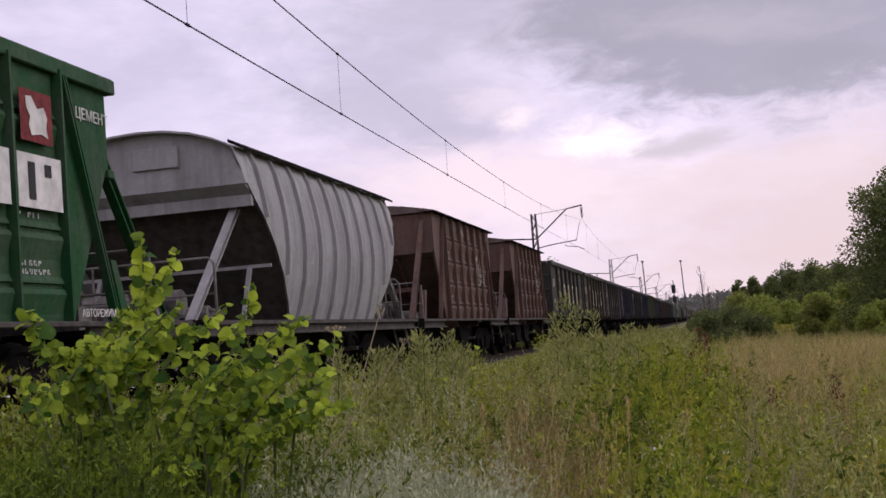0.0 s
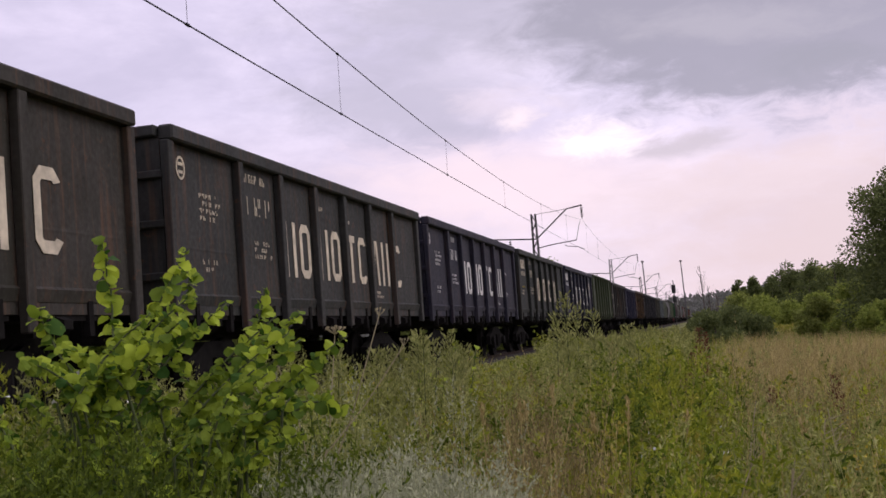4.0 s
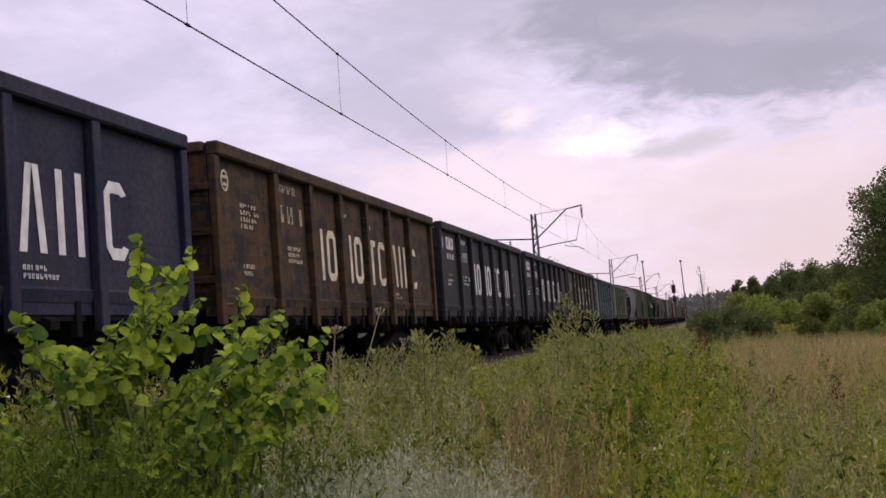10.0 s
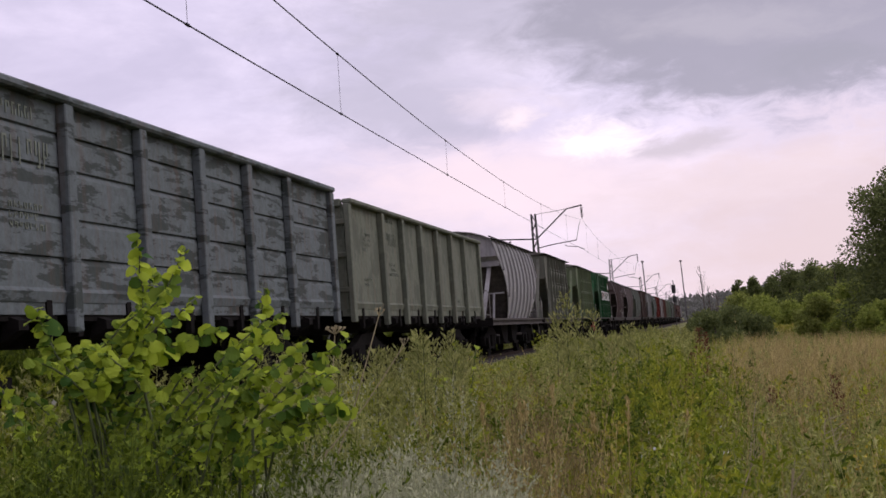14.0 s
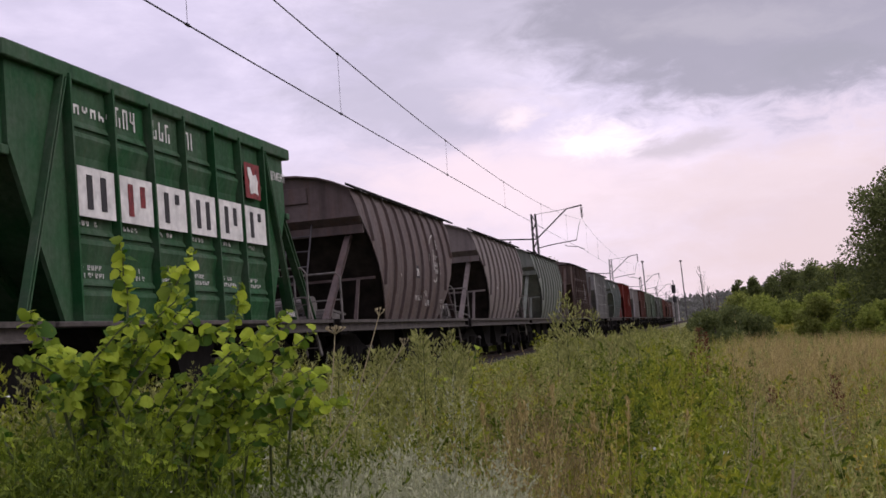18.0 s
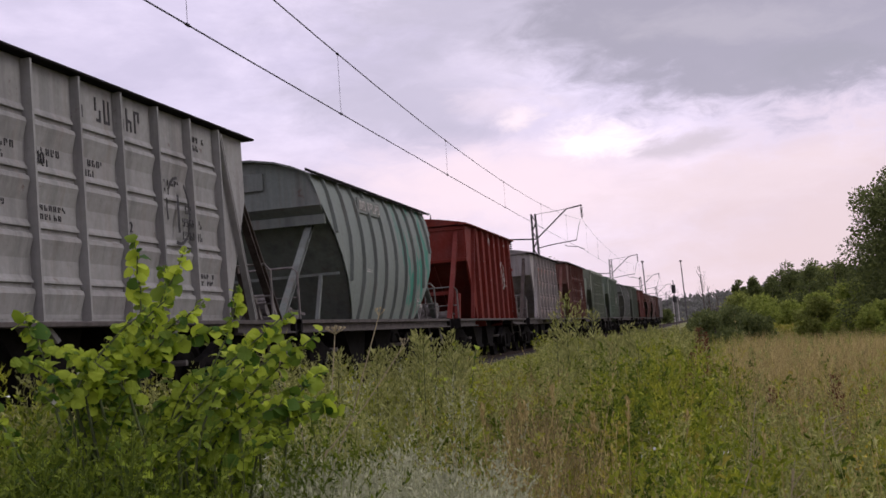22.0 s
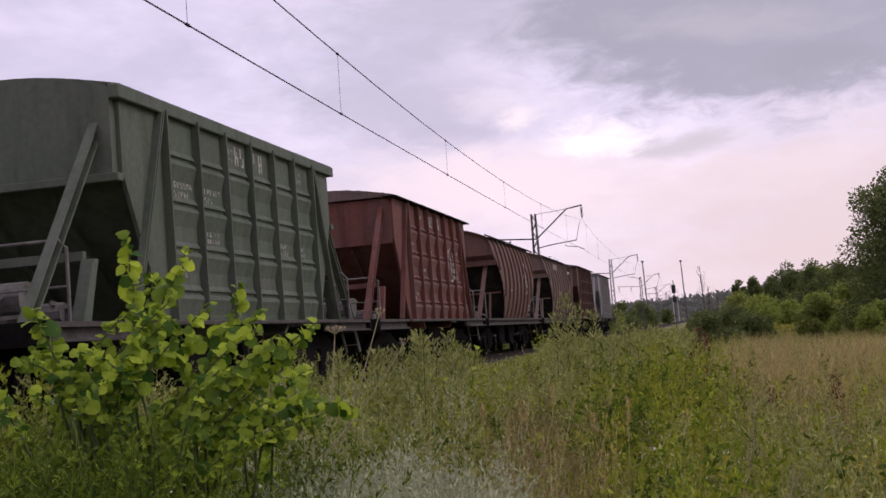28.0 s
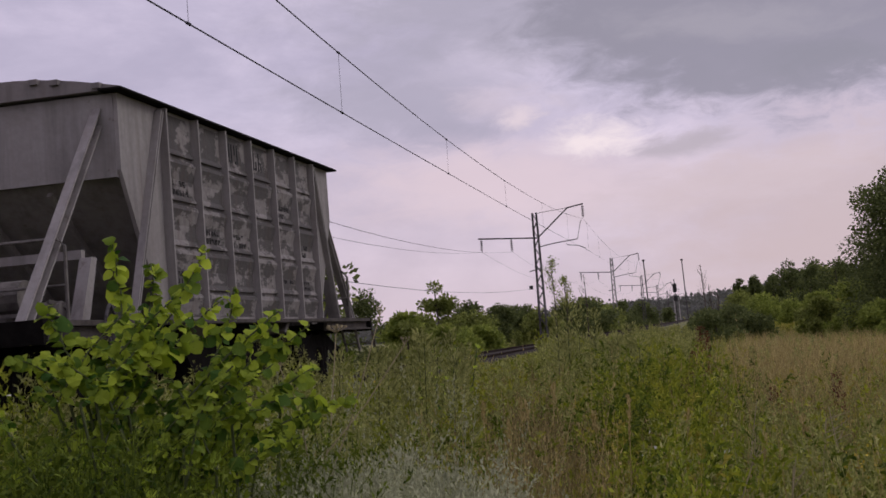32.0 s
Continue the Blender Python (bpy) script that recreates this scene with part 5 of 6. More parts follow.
# far crowns greyed: distance haze mixed into the leaf colour
M_FAR = leafy("hazy_far_leaf", (0.12, 0.125, 0.11), (0.2, 0.205, 0.18))
M_DOCK = leafy("dock_seed", (0.12, 0.05, 0.025), (0.22, 0.1, 0.05))
M_DEADLEAF = leafy("withered_leaf", (0.12, 0.1, 0.06), (0.24, 0.2, 0.13))
M_FLOWER = plain("yellow_flower", (0.55, 0.42, 0.04), 0.8)
M_PALE = plain("white_flower", (0.7, 0.7, 0.62), 0.8)
M_STEM = plain("plant_stem", (0.07, 0.09, 0.028), 0.85)
M_DEADSTEM = plain("dead_stem", (0.35, 0.3, 0.17), 0.9)


def sight(x, y, z, h):
    """Height of a plant, kept low where the rails show between the weeds."""
    b, r = bearing(x, y), np.hypot(x - 7.62, y)
    free = smoothstep(-10.9, -10.2, b) * (1 - smoothstep(-8.2, -7.4, b)) * smoothstep(9, 12, r) * (x > 1.2)
    reach = 6.6 / np.sin(np.radians(np.clip(-b, 3, 60)))
    line = 0.678 - 0.86 * r / reach
    return np.where(free > 0.5, np.clip(np.minimum(h, line - z), 0.06, None), h)


def grass(name, count, r0, r1, a0, a1, height, width, mat, label, field=None, lean=0.2, segs=3, seed_heads=False, xmin=2.2):
    x, y, r = scatter(count, r0, r1, a0, a1)
    ok = x > xmin + 0.5 * patchy(x, y, 0.8, 3)
    if field:
        ok &= field(x, y, r) > rng.random(count)
    x, y, r = x[ok], y[ok], r[ok]
    n = len(x)
    h = sight(x, y, ground_z(x, y), height * rng.uniform(0.5, 1.2, n) * (0.8 + 0.4 * patchy(x, y, 0.5, 21)))
    base = np.stack([x, y, ground_z(x, y) - 0.03], 1)
    tip = base + np.stack([rng.normal(0.04, lean, n) * h, rng.normal(0, lean, n) * h, h], 1)
    bend = np.stack([rng.normal(0, 0.1, n), rng.normal(0, 0.1, n), -0.06 * h], 1)
    pile = Pile()
    grow = 0.55 + 0.45 * np.sqrt(r / 7)
    pile.add(ribbons(base, tip, width * grow * rng.uniform(0.6, 1.4, n), bend, segs))
    if seed_heads:
        k = 7
        f = np.linspace(0.78, 1.0, k)[None, :, None]
        at = base[:, None] + (tip - base)[:, None] * f + bend[:, None] * f * f
        out = (tip - base)[:, None] + rng.normal(0, 0.25, (n, k, 3)) * h[:, None, None]
        ln = (0.026 * grow)[:, None] * rng.uniform(0.6, 1.3, (n, k))
        pile.add(leaves_at(at.reshape(-1, 3), out.reshape(-1, 3), ln.ravel(), (ln * 0.35).ravel()))
    return pile.stuff(name, mat, label, "grass")


def weeds(name, count, r0, r1, a0, a1, height, mat, label, leaf=0.05, shoots=9, per=9, field=None, xmin=2.5, xmax=99.0, wide=0.2, up=1.3):
    """Upright branching weeds: a stem, side shoots that rise from it, narrow leaves and plumes along them."""
    x, y, r = scatter(count, r0, r1, a0, a1)
    ok = (x > xmin + 0.6 * patchy(x, y, 0.8, 3)) & (x < xmax)
    if field:
        ok &= field(x, y, r) > rng.random(count)
    x, y, r = x[ok], y[ok], r[ok]
    n = len(x)
    h = sight(x, y, ground_z(x, y), height * rng.uniform(0.55, 1.12, n) * (0.85 + 0.3 * patchy(x, y, 0.45, 31)))
    base = np.stack([x, y, ground_z(x, y) - 0.03], 1)
    tip = base + np.stack([rng.normal(0.03, 0.08, n) * h, rng.normal(0, 0.08, n) * h, h], 1)
    grow = 0.6 + 0.4 * np.sqrt(r / 8)
    pile = Pile()
    pile.add(ribbons(base, tip, 0.011 * grow, np.zeros((n, 3)), 2))
    g = rng.uniform(0.12, 0.92, (n, shoots))
    ang = rng.uniform(0, 2 * math.pi, (n, shoots))
    run = wide * h[:, None] * (1.15 - g) * rng.uniform(0.5, 1.2, (n, shoots))
    foot = base[:, None] + (tip - base)[:, None] * g[..., None]
    away = np.stack([np.cos(ang) * run, np.sin(ang) * run, run * up], -1)
    pile.add(ribbons(foot.reshape(-1, 3), (foot + away).reshape(-1, 3), np.repeat(0.006 * grow, shoots), np.zeros((n * shoots, 3)), 1))
    s = rng.uniform(0.1, 1.05, (n, shoots, per, 1))
    at = foot[:, :, None] + away[:, :, None] * s
    out = away[:, :, None] / (run[:, :, None, None] + 1e-6) * 0.6 + rng.normal(0, 0.75, (n, shoots, per, 3))
    ln = leaf * grow[:, None, None] * rng.uniform(0.5, 1.3, (n, shoots, per)) * (1.25 - 0.6 * g[..., None])
    pile.add(leaves_at(at.reshape(-1, 3), out.reshape(-1, 3), ln.ravel(), (ln * 0.36).ravel()))
    m = 14
    f = rng.uniform(0.7, 1.03, (n, m, 1))
    at = base[:, None] + (tip - base)[:, None] * f + rng.normal(0, 0.012, (n, m, 3))
    out = np.stack([rng.normal(0, 0.6, (n, m)), rng.normal(0, 0.6, (n, m)), np.full((n, m), 0.9)], -1)
    ln = leaf * 0.7 * grow[:, None] * rng.uniform(0.5, 1.2, (n, m))
    pile.add(leaves_at(at.reshape(-1, 3), out.reshape(-1, 3), ln.ravel(), (ln * 0.35).ravel()))
    return pile.stuff(name, mat, label, "weeds")


def clumps(name, count, r0, r1, a0, a1, height, mat, label, leaf=0.05, slim=0.3, stems=4, per=7, field=None, xmin=2.6, xmax=99.0, spread=0.2, plume=0, wide=0.24, even=False):
    """Clumps of leafy stems: every stem leans out from its clump and carries side shoots with narrow leaves."""
    x, y, r = scatter(count, r0, r1, a0, a1)
    ok = (x > xmin + 0.6 * patchy(x, y, 0.8, 3)) & (x < xmax)
    if field:
        ok &= field(x, y, r) > rng.random(count)
    x, y, r = x[ok], y[ok], r[ok]
    n = len(x)
    tall = height * (rng.uniform(0.86, 1.04, n) if even else rng.uniform(0.6, 1.15, n) * (0.8 + 0.4 * patchy(x, y, 1.3, 61)))
    grow = np.repeat(0.6 + 0.4 * np.sqrt(r / 8), stems)
    turn, away = rng.uniform(0, 6.283, n * stems), np.sqrt(rng.random(n * stems)) * spread
    fx, fy = np.repeat(x, stems) + np.cos(turn) * away * 0.6, np.repeat(y, stems) + np.sin(turn) * away * 0.6
    h = sight(fx, fy, ground_z(fx, fy), np.minimum(np.repeat(tall, stems) * rng.uniform(0.68, 1.08, n * stems) * (1.05 - 0.6 * away), 1.12 * height))
    base = np.stack([fx, fy, ground_z(fx, fy) - 0.03], 1)
    d = np.stack([np.cos(turn) * away * 1.3 + rng.normal(0.03, 0.05, n * stems), np.sin(turn) * away * 1.3 + rng.normal(0, 0.05, n * stems), h], 1)
    pile = Pile()
    pile.add(ribbons(base, base + d, 0.009 * grow, np.zeros_like(d), 2))
    m, shoots = len(base), 9
    g = (np.arange(shoots)[None] + rng.random((m, shoots))) / shoots * 0.82 + 0.14
    an = rng.uniform(0, 6.283, (m, shoots))
    run = wide * h[:, None] * (1.15 - g) * rng.uniform(0.5, 1.25, (m, shoots))
    foot = base[:, None] + d[:, None] * g[..., None]
    side = np.stack([np.cos(an) * run, np.sin(an) * run, run * rng.uniform(0.5, 1.5, (m, shoots))], -1)
    pile.add(ribbons(foot.reshape(-1, 3), (foot + side).reshape(-1, 3), np.repeat(0.005 * grow, shoots), np.zeros((m * shoots, 3)), 1))
    q = rng.uniform(0.1, 1.05, (m, shoots, per, 1))
    at = foot[:, :, None] + side[:, :, None] * q
    out = side[:, :, None] / (run[:, :, None, None] + 1e-6) * 0.7 + rng.normal(0, 0.7, (m, shoots, per, 3))
    ln = leaf * grow[:, None, None] * rng.uniform(0.5, 1.35, (m, shoots, per)) * (1.3 - 0.65 * g[..., None])
    pile.add(leaves_at(at.reshape(-1, 3), out.reshape(-1, 3), ln.ravel(), (ln * slim).ravel()))
    if plume:
        f = rng.uniform(0.82, 1.04, (m, plume, 1))
        at = base[:, None] + d[:, None] * f + rng.normal(0, 0.008, (m, plume, 3))
        out = np.stack([rng.normal(0, 0.4, (m, plume)), rng.normal(0, 0.4, (m, plume)), np.ones((m, plume))], -1)
        ln = 0.02 * grow[:, None] * rng.uniform(0.6, 1.3, (m, plume))
        pile.add(leaves_at(at.reshape(-1, 3), out.reshape(-1, 3), ln.ravel(), (ln * 0.45).ravel()))
    return pile.stuff(name, mat, label, "weeds")


def bearing(x, y):
    return np.degrees(np.arctan2(x - 7.62, y))


def near_bearing(x, y, b0, wide):
    return np.exp(-((bearing(x, y) - b0) / wide) ** 2)


def in_dry(x, y, r):
    """How dry the sward is: the open field on the right, a drift in the middle of the verge, small worn patches."""
    b = bearing(x, y)
    spot = smoothstep(0.35, 0.75, patchy(x, y, 0.5, 5))
    open_field = smoothstep(0.0, 3.0, b) * smoothstep(9, 15, r) * (0.3 + 0.7 * np.maximum(spot, smoothstep(20, 32, r)))
    worn = 0.16 * smoothstep(0.5, 0.85, patchy(x, y, 0.9, 15)) * smoothstep(-9, -5, b)
    return np.clip(open_field + 0.75 * in_drift(x, y, r) + worn + 0.03, 0, 1)


def in_drift(x, y, r):
    """The brown dry patch in the middle of the verge."""
    return near_bearing(x, y, -9.0, 2.2) * np.exp(-((r - 8.5) / 3.2) ** 2)


def in_green(x, y, r):
    return np.clip(1.0 - 0.85 * in_dry(x, y, r), 0, 1) * (0.5 + 0.5 * smoothstep(0.2, 0.6, patchy(x, y, 0.8, 6)))


def on_verge(x, y, r):
    b = bearing(x, y)
    return (1 - 0.92 * smoothstep(-0.5, 2.5, b) * smoothstep(10, 16, r)) * (1 - 0.85 * in_drift(x, y, r))


def patch_of(seed, low=0.45, scale=1.1):
    return lambda x, y, r: smoothstep(low, low + 0.3, patchy(x, y, scale, seed)) * on_verge(x, y, r)


def lush(x, y, r):
    return on_verge(x, y, r) * np.clip(0.25 + near_bearing(x, y, -3.6, 3.6), 0, 1)


def feathery(x, y, r):
    return on_verge(x, y, r) * np.clip(0.3 + near_bearing(x, y, -15.0, 4.0), 0, 1)


grass("meadow_grass", 15000, 4.3, 24, -33, 11, 0.72, 0.0085, M_GRASS, "green and yellowing meadow grass", in_green)
grass("far_grass", 22000, 20, 75, -24, 12, 0.62, 0.01, M_GRASS, "green meadow grass far along the verge", in_green, segs=2)
grass("dry_grass", 16000, 5.0, 26, -26, 11, 0.9, 0.0055, M_STRAW, "tan dry grass stalks with seed heads", in_dry, 0.13, 2, True)
grass("brown_grass", 9000, 5.0, 14, -16, -3, 0.98, 0.006, M_BROWN, "brown dry grass in a patch of the verge", in_drift, 0.14, 2, True)
grass("brown_stalks", 1500, 5.0, 18, -8, 11, 0.98, 0.006, M_BROWN, "scattered brown stalks in the sward", patch_of(91, 0.4, 0.7), 0.16, 2, True)
grass("far_dry_grass", 26000, 22, 75, -3, 12, 0.62, 0.009, M_STRAW, "tan dry grass over the open field", in_dry, 0.14, 2)
grass("field_stalks", 1300, 9, 40, 0, 11, 0.8, 0.007, M_BROWN, "brown stalks scattered in the dry field", None, 0.14, 2, True)
grass("tall_stalks", 260, 5.0, 18, -15, 11, 1.2, 0.008, M_STRAW, "tall bare dry stalks over the grass", None, 0.12, 2, True)
clumps("feathery_weeds", 620, 6.0, 20, -33, -8, 1.14, M_WEED, "grey-green feathery weeds on the verge", 0.050, 0.36, 3, 8, feathery, plume=8)
clumps("plume_weeds", 120, 6.0, 16, -30, -10.5, 1.22, M_SILVER, "pale grey-green plumes over the weeds", 0.026, 0.34, 3, 3, feathery, plume=26, wide=0.12)
clumps("mixed_weeds", 420, 5.0, 18, -9, 11, 0.98, M_WEED, "grey-green weeds mixed in the sward", 0.047, 0.36, 3, 8, patch_of(8, 0.35), plume=6)
clumps("fresh_weeds", 900, 4.8, 22, -33, 11, 1.0, M_FRESH, "fresh green weeds between the grass", 0.058, 0.39, 3, 8, lush)
clumps("dark_weeds", 620, 5.0, 24, -33, 11, 0.92, M_DEEP, "deep green bushy weeds in clumps", 0.062, 0.42, 4, 8, patch_of(41, 0.35), spread=0.26)
clumps("yellowing_weeds", 420, 5.0, 20, -24, 11, 0.95, M_YELLOWISH, "yellowing weeds in clumps", 0.054, 0.36, 3, 8, patch_of(17, 0.45))
clumps("lush_clump", 260, 8, 18, -7.5, 1.5, 1.2, M_FRESH, "tall fresh green clump in the verge", 0.056, 0.36, 4, 8, lambda x, y, r: near_bearing(x, y, -3.0, 2.2))
clumps("dark_clump", 90, 8, 17, -7.5, 2.0, 1.22, M_DEEP, "tall deep green weeds in the verge", 0.056, 0.40, 4, 8, lambda x, y, r: near_bearing(x, y, -4.0, 2.6))
clumps("verge_dark_weeds", 110, 5.6, 9.5, -20, -11.5, 1.02, M_DEEP, "deep green leafy weeds on the verge", 0.045, 0.38, 4, 8, spread=0.24)
clumps("bank_weeds", 700, 9, 34, -33, -2, 1.2, M_WEED, "tall grey-green weeds along the railway bank", 0.056, 0.36, 4, 8, xmin=2.1, xmax=6.6, plume=8)
clumps("fresh_bank_weeds", 420, 9, 40, -33, -2, 1.12, M_FRESH, "tall fresh green weeds along the railway bank", 0.078, 0.42, 3, 8, xmin=2.1, xmax=6.6)
weeds("rise_meadow", 2600, 74, 165, 0.5, 11, 0.5, M_GRASS, "rough green meadow on the rise", 0.22, 7, 6, xmin=8)
weeds("far_bank_weeds", 1700, 30, 110, -12, 1, 0.95, M_WEED, "weeds along the railway bank in the distance", 0.09, 9, 7, None, xmin=2.1, xmax=7.0)
weeds("field_weeds", 220, 9, 60, -1, 11, 0.75, M_WEED, "scattered green weeds in the dry field", 0.06, 12, 9, wide=0.26)
clumps("silver_wormwood", 1000, 3.8, 5.2, -22.0, -10.5, 1.09, M_SILVER, "silvery grey wormwood plants", 0.038, 0.40, 4, 8, lambda x, y, r: smoothstep(0.0, 1.6, bearing(x, y) + 22.0) * (1 - smoothstep(-13.5, -10.5, bearing(x, y))), spread=0.16, plume=14, even=True)
clumps("near_weeds", 170, 4.4, 6.4, -34, -17, 1.2, M_DEEP, "deep green weeds round the shrub", 0.038, 0.40, 4, 8)
clumps("shady_weeds", 380, 3.5, 4.6, -34, -19.0, 1.27, M_DEEP, "dark fine-leaved weeds at the foot of the shrub", 0.040, 0.42, 4, 8)
clumps("fore_weeds", 90, 3.3, 4.0, -34, -20.5, 1.22, M_DEEP, "low green weeds before the shrub", 0.034, 0.42, 3, 8)
weeds("low_far_weeds", 1500, 13, 40, -36, -12, 2.3, M_DEEP, "dark weeds at the foot of the far bank", 0.16, 14, 9, xmin=-9.5, xmax=-3.4, wide=0.3)
weeds("far_side_weeds", 2000, 9, 120, -36, -5, 0.95, M_WEED, "weeds beyond the track", 0.09, 9, 7, xmin=-14, xmax=-2.6)


def tall_weed(bear, r, h, seed):
    """A single taller plume that stands out over the verge."""
    g = np.random.default_rng(seed)
    x, y = 7.62 + r * math.sin(radians(bear)), r * math.cos(radians(bear))
    w = thing("tall_weed", "tall feathery grey-green weed over the verge", "weed", (x, y, float(ground_z(x, y))), "tall weeds")
    bm = bmesh.new()
    tube(bm, [(0, 0, 0), (0.03, 0, h * 0.5), (0.06, 0.02, h)], 0.008, 5, 0.003)
    n = 420
    f = g.uniform(0.3, 1.0, n)
    rad = (0.16 * (1.1 - f) + 0.02) * h * g.random(n)
    a = g.uniform(0, 6.3, n)
    at = np.stack([0.06 * f + np.cos(a) * rad, np.sin(a) * rad, h * f + rad * 0.8], 1)
    out = np.stack([np.cos(a), np.sin(a), np.full(n, 1.3)], 1)
    ln = 0.055 * g.uniform(0.5, 1.3, n)
    part("stem", bm, M_STEM, w)
    v, q = leaves_at(at, out, ln, ln * 0.3)
    tagged(part("plume", quick("plume", v, q, M_WEED), M_WEED, w), kind="stuff")


for i, (b, r, h) in enumerate(((-6.6, 15, 1.95), (-6.1, 15.6, 1.8), (-5.4, 16, 1.7), (-7.1, 14.6, 1.7), (-13.6, 12, 1.5), (-12.9, 11.5, 1.45), (-15.1, 11, 1.4), (-12.1, 13, 1.5))):
    tall_weed(b, r, h, 50 + i)
for i in range(26):
    g = random.Random(900 + i)
    b = g.choice((g.uniform(-19, -11), g.uniform(-7.2, -3.5)))
    r = g.uniform(9.5, 13) if b < -11 else g.uniform(12, 17)
    tall_weed(b, r, g.uniform(1.15, 1.5), 600 + i)


def dock_plant(bear, r, h, seed):
    """A dock with rusty seed clusters."""
    g = np.random.default_rng(seed)
    x, y = 7.62 + r * math.sin(radians(bear)), r * math.cos(radians(bear))
    w = thing("dock_plant", "rusty brown seeding dock plant", "plant", (x, y, float(ground_z(x, y))), "dock plants")
    part("stem", tube(bmesh.new(), [(0, 0, 0), (0.02, 0, h * 0.5), (-0.05, 0, h)], 0.009, 5, 0.004), M_DEADSTEM, w)
    n = 260
    f = g.uniform(0.4, 1.0, n)
    at = np.stack([g.normal(0, 0.05, n) * (1.4 - f), g.normal(0, 0.05, n) * (1.4 - f), h * f], 1)
    ln = g.uniform(0.02, 0.045, n)
    v, q = leaves_at(at, g.normal(size=(n, 3)), ln, ln * 0.8)
    tagged(part("seed_head", quick("seed_head", v, q, M_DOCK), M_DOCK, w), kind="stuff")


for i, (b, r, h) in enumerate(((-0.5, 17, 1.35), (-0.9, 16, 1.1), (-1.3, 14.5, 0.95), (-0.2, 20, 1.3), (5.2, 13, 0.9), (2.5, 12, 0.85))):
    dock_plant(b, r, h, 70 + i)


def flowers(name, label, mat, spots, seed):
    g = np.random.default_rng(seed)
    pile = Pile()
    for b, r, z, n in spots:
        x0, y0 = 7.62 + r * math.sin(radians(b)), r * math.cos(radians(b))
        at = np.array([x0, y0, z]) + g.normal(0, 1, (n, 3)) * np.array([0.08, 0.1, 0.05])
        pile.add(leaves_at(at, g.normal(size=(n, 3)), np.full(n, 0.022), np.full(n, 0.02)))
    pile.stuff(name, mat, label, "flowers")


flowers("yellow_flowers", "small yellow flower heads in the grass", M_FLOWER, ((6.0, 6.8, -0.12, 30), (3.6, 11, -0.1, 14), (-25, 5.2, 0.3, 8), (-16, 11, 0.3, 6), (5.5, 9, -0.1, 8), (-10, 13, 0.3, 5)), 5)
flowers("white_flowers", "small white flower heads in the weeds", M_PALE, ((-29.1, 4.5, 0.58, 9), (-24, 5, 0.17, 10), (-20, 6, 0.2, 4), (-3, 6.6, 0.0, 4), (0, 6.4, -0.05, 4), (-28, 5, 0.5, 8), (-15, 7, 0.2, 4)), 6)


def dry_umbel(x, y, seed):
    """A dead umbellifer: forked pale stalks, flat heads of short rays."""
    g = random.Random(seed)
    w = thing("dry_umbel", "dead umbel plant with forked pale stalks", "plant", (x, y, float(ground_z(x, y))))
    z0 = float(ground_z(x, y))
    forks = (((0.03, 0.05, 0.9), (0.15, 0.1, 1.62), True), ((0.03, 0.05, 0.9), (0.34, 0.1, 1.68), False), ((0.05, 0.05, 1.1), (0.42, 0.15, 1.55), False), ((0.03, 0.05, 1.0), (-0.1, 0.1, 1.5), False))
    part("stalk", tube(bmesh.new(), [(0, 0, 0), (0.03, 0.05, 0.9), (0.06, 0.06, 1.15)], 0.005, 6, 0.004), M_DEADSTEM, w)
    for a, b, head in forks:
        part("stalk", tube(bmesh.new(), [a, Vector(a).lerp(Vector(b), 0.5) + Vector((0.02, 0, 0)), b], 0.0038, 5, 0.002), M_DEADSTEM, w)
        bm = bmesh.new()
        for k in range(12 if head else 4):
            an = k * 2.4
            rr = 0.042 * math.sqrt(k / 14) + 0.008
            tipp = Vector(b) + Vector((math.cos(an) * rr, math.sin(an) * rr, 0.022 + g.uniform(-0.004, 0.006)))
            tube(bm, [b, tipp], 0.0015, 4)
            tube(bm, [tipp, tipp + Vector((0, 0, 0.008))], 0.006 if head else 0.0035, 6)
        part("umbel", bm, M_DEADSTEM, w)


dry_umbel(5.98, 4.75, 3)


def grass_plume(x, y, h, lean, seed, head=0.2, mat=None):
    """One tall grass stalk with a pale spindle of seeds at its top."""
    g = np.random.default_rng(seed)
    z = float(ground_z(x, y))
    w = thing("grass_plume", "tall pale grass stalk with a seed head", "grass", (x, y, z - 0.03), "tall grass stalks")
    tip = np.array((lean, 0.0, h))
    part("stalk", tube(bmesh.new(), [(0, 0, 0), (lean * 0.3, 0, h * 0.5), tip], 0.0035, 5, 0.002), M_STRAW, w)
    n = 70
    f = 1 - head / h * g.random(n)
    at = np.stack([lean * f ** 1.6, np.zeros(n), h * f], 1) + g.normal(0, 0.006, (n, 3))
    ln = 0.028 * g.uniform(0.7, 1.2, n)
    v, q = leaves_at(at, np.stack([g.normal(lean, 0.25, n), g.normal(0, 0.25, n), np.ones(n)], 1), ln, ln * 0.35)
    tagged(part("seed_head", quick("seed_head", v, q, mat or M_STRAW), mat or M_STRAW, w), kind="stuff")


for i, (b, r, h, lean) in enumerate(((-4.4, 6.2, 1.22, 0.05), (-9.0, 7.0, 1.18, 0.02), (-8.4, 7.6, 1.12, -0.03), (-9.8, 6.6, 1.1, 0.04), (-7.7, 8.4, 1.15, 0.06), (-5.2, 7.2, 1.05, -0.05), (1.2, 6.4, 0.98, 0.08), (4.1, 6.8, 1.0, -0.06), (-2.1, 7.4, 1.0, 0.1), (-10.6, 7.3, 1.16, 0.0))):
    grass_plume(7.62 + r * math.sin(radians(b)), r * math.cos(radians(b)), h, lean, 300 + i, 0.2 if i == 0 else 0.12, None)


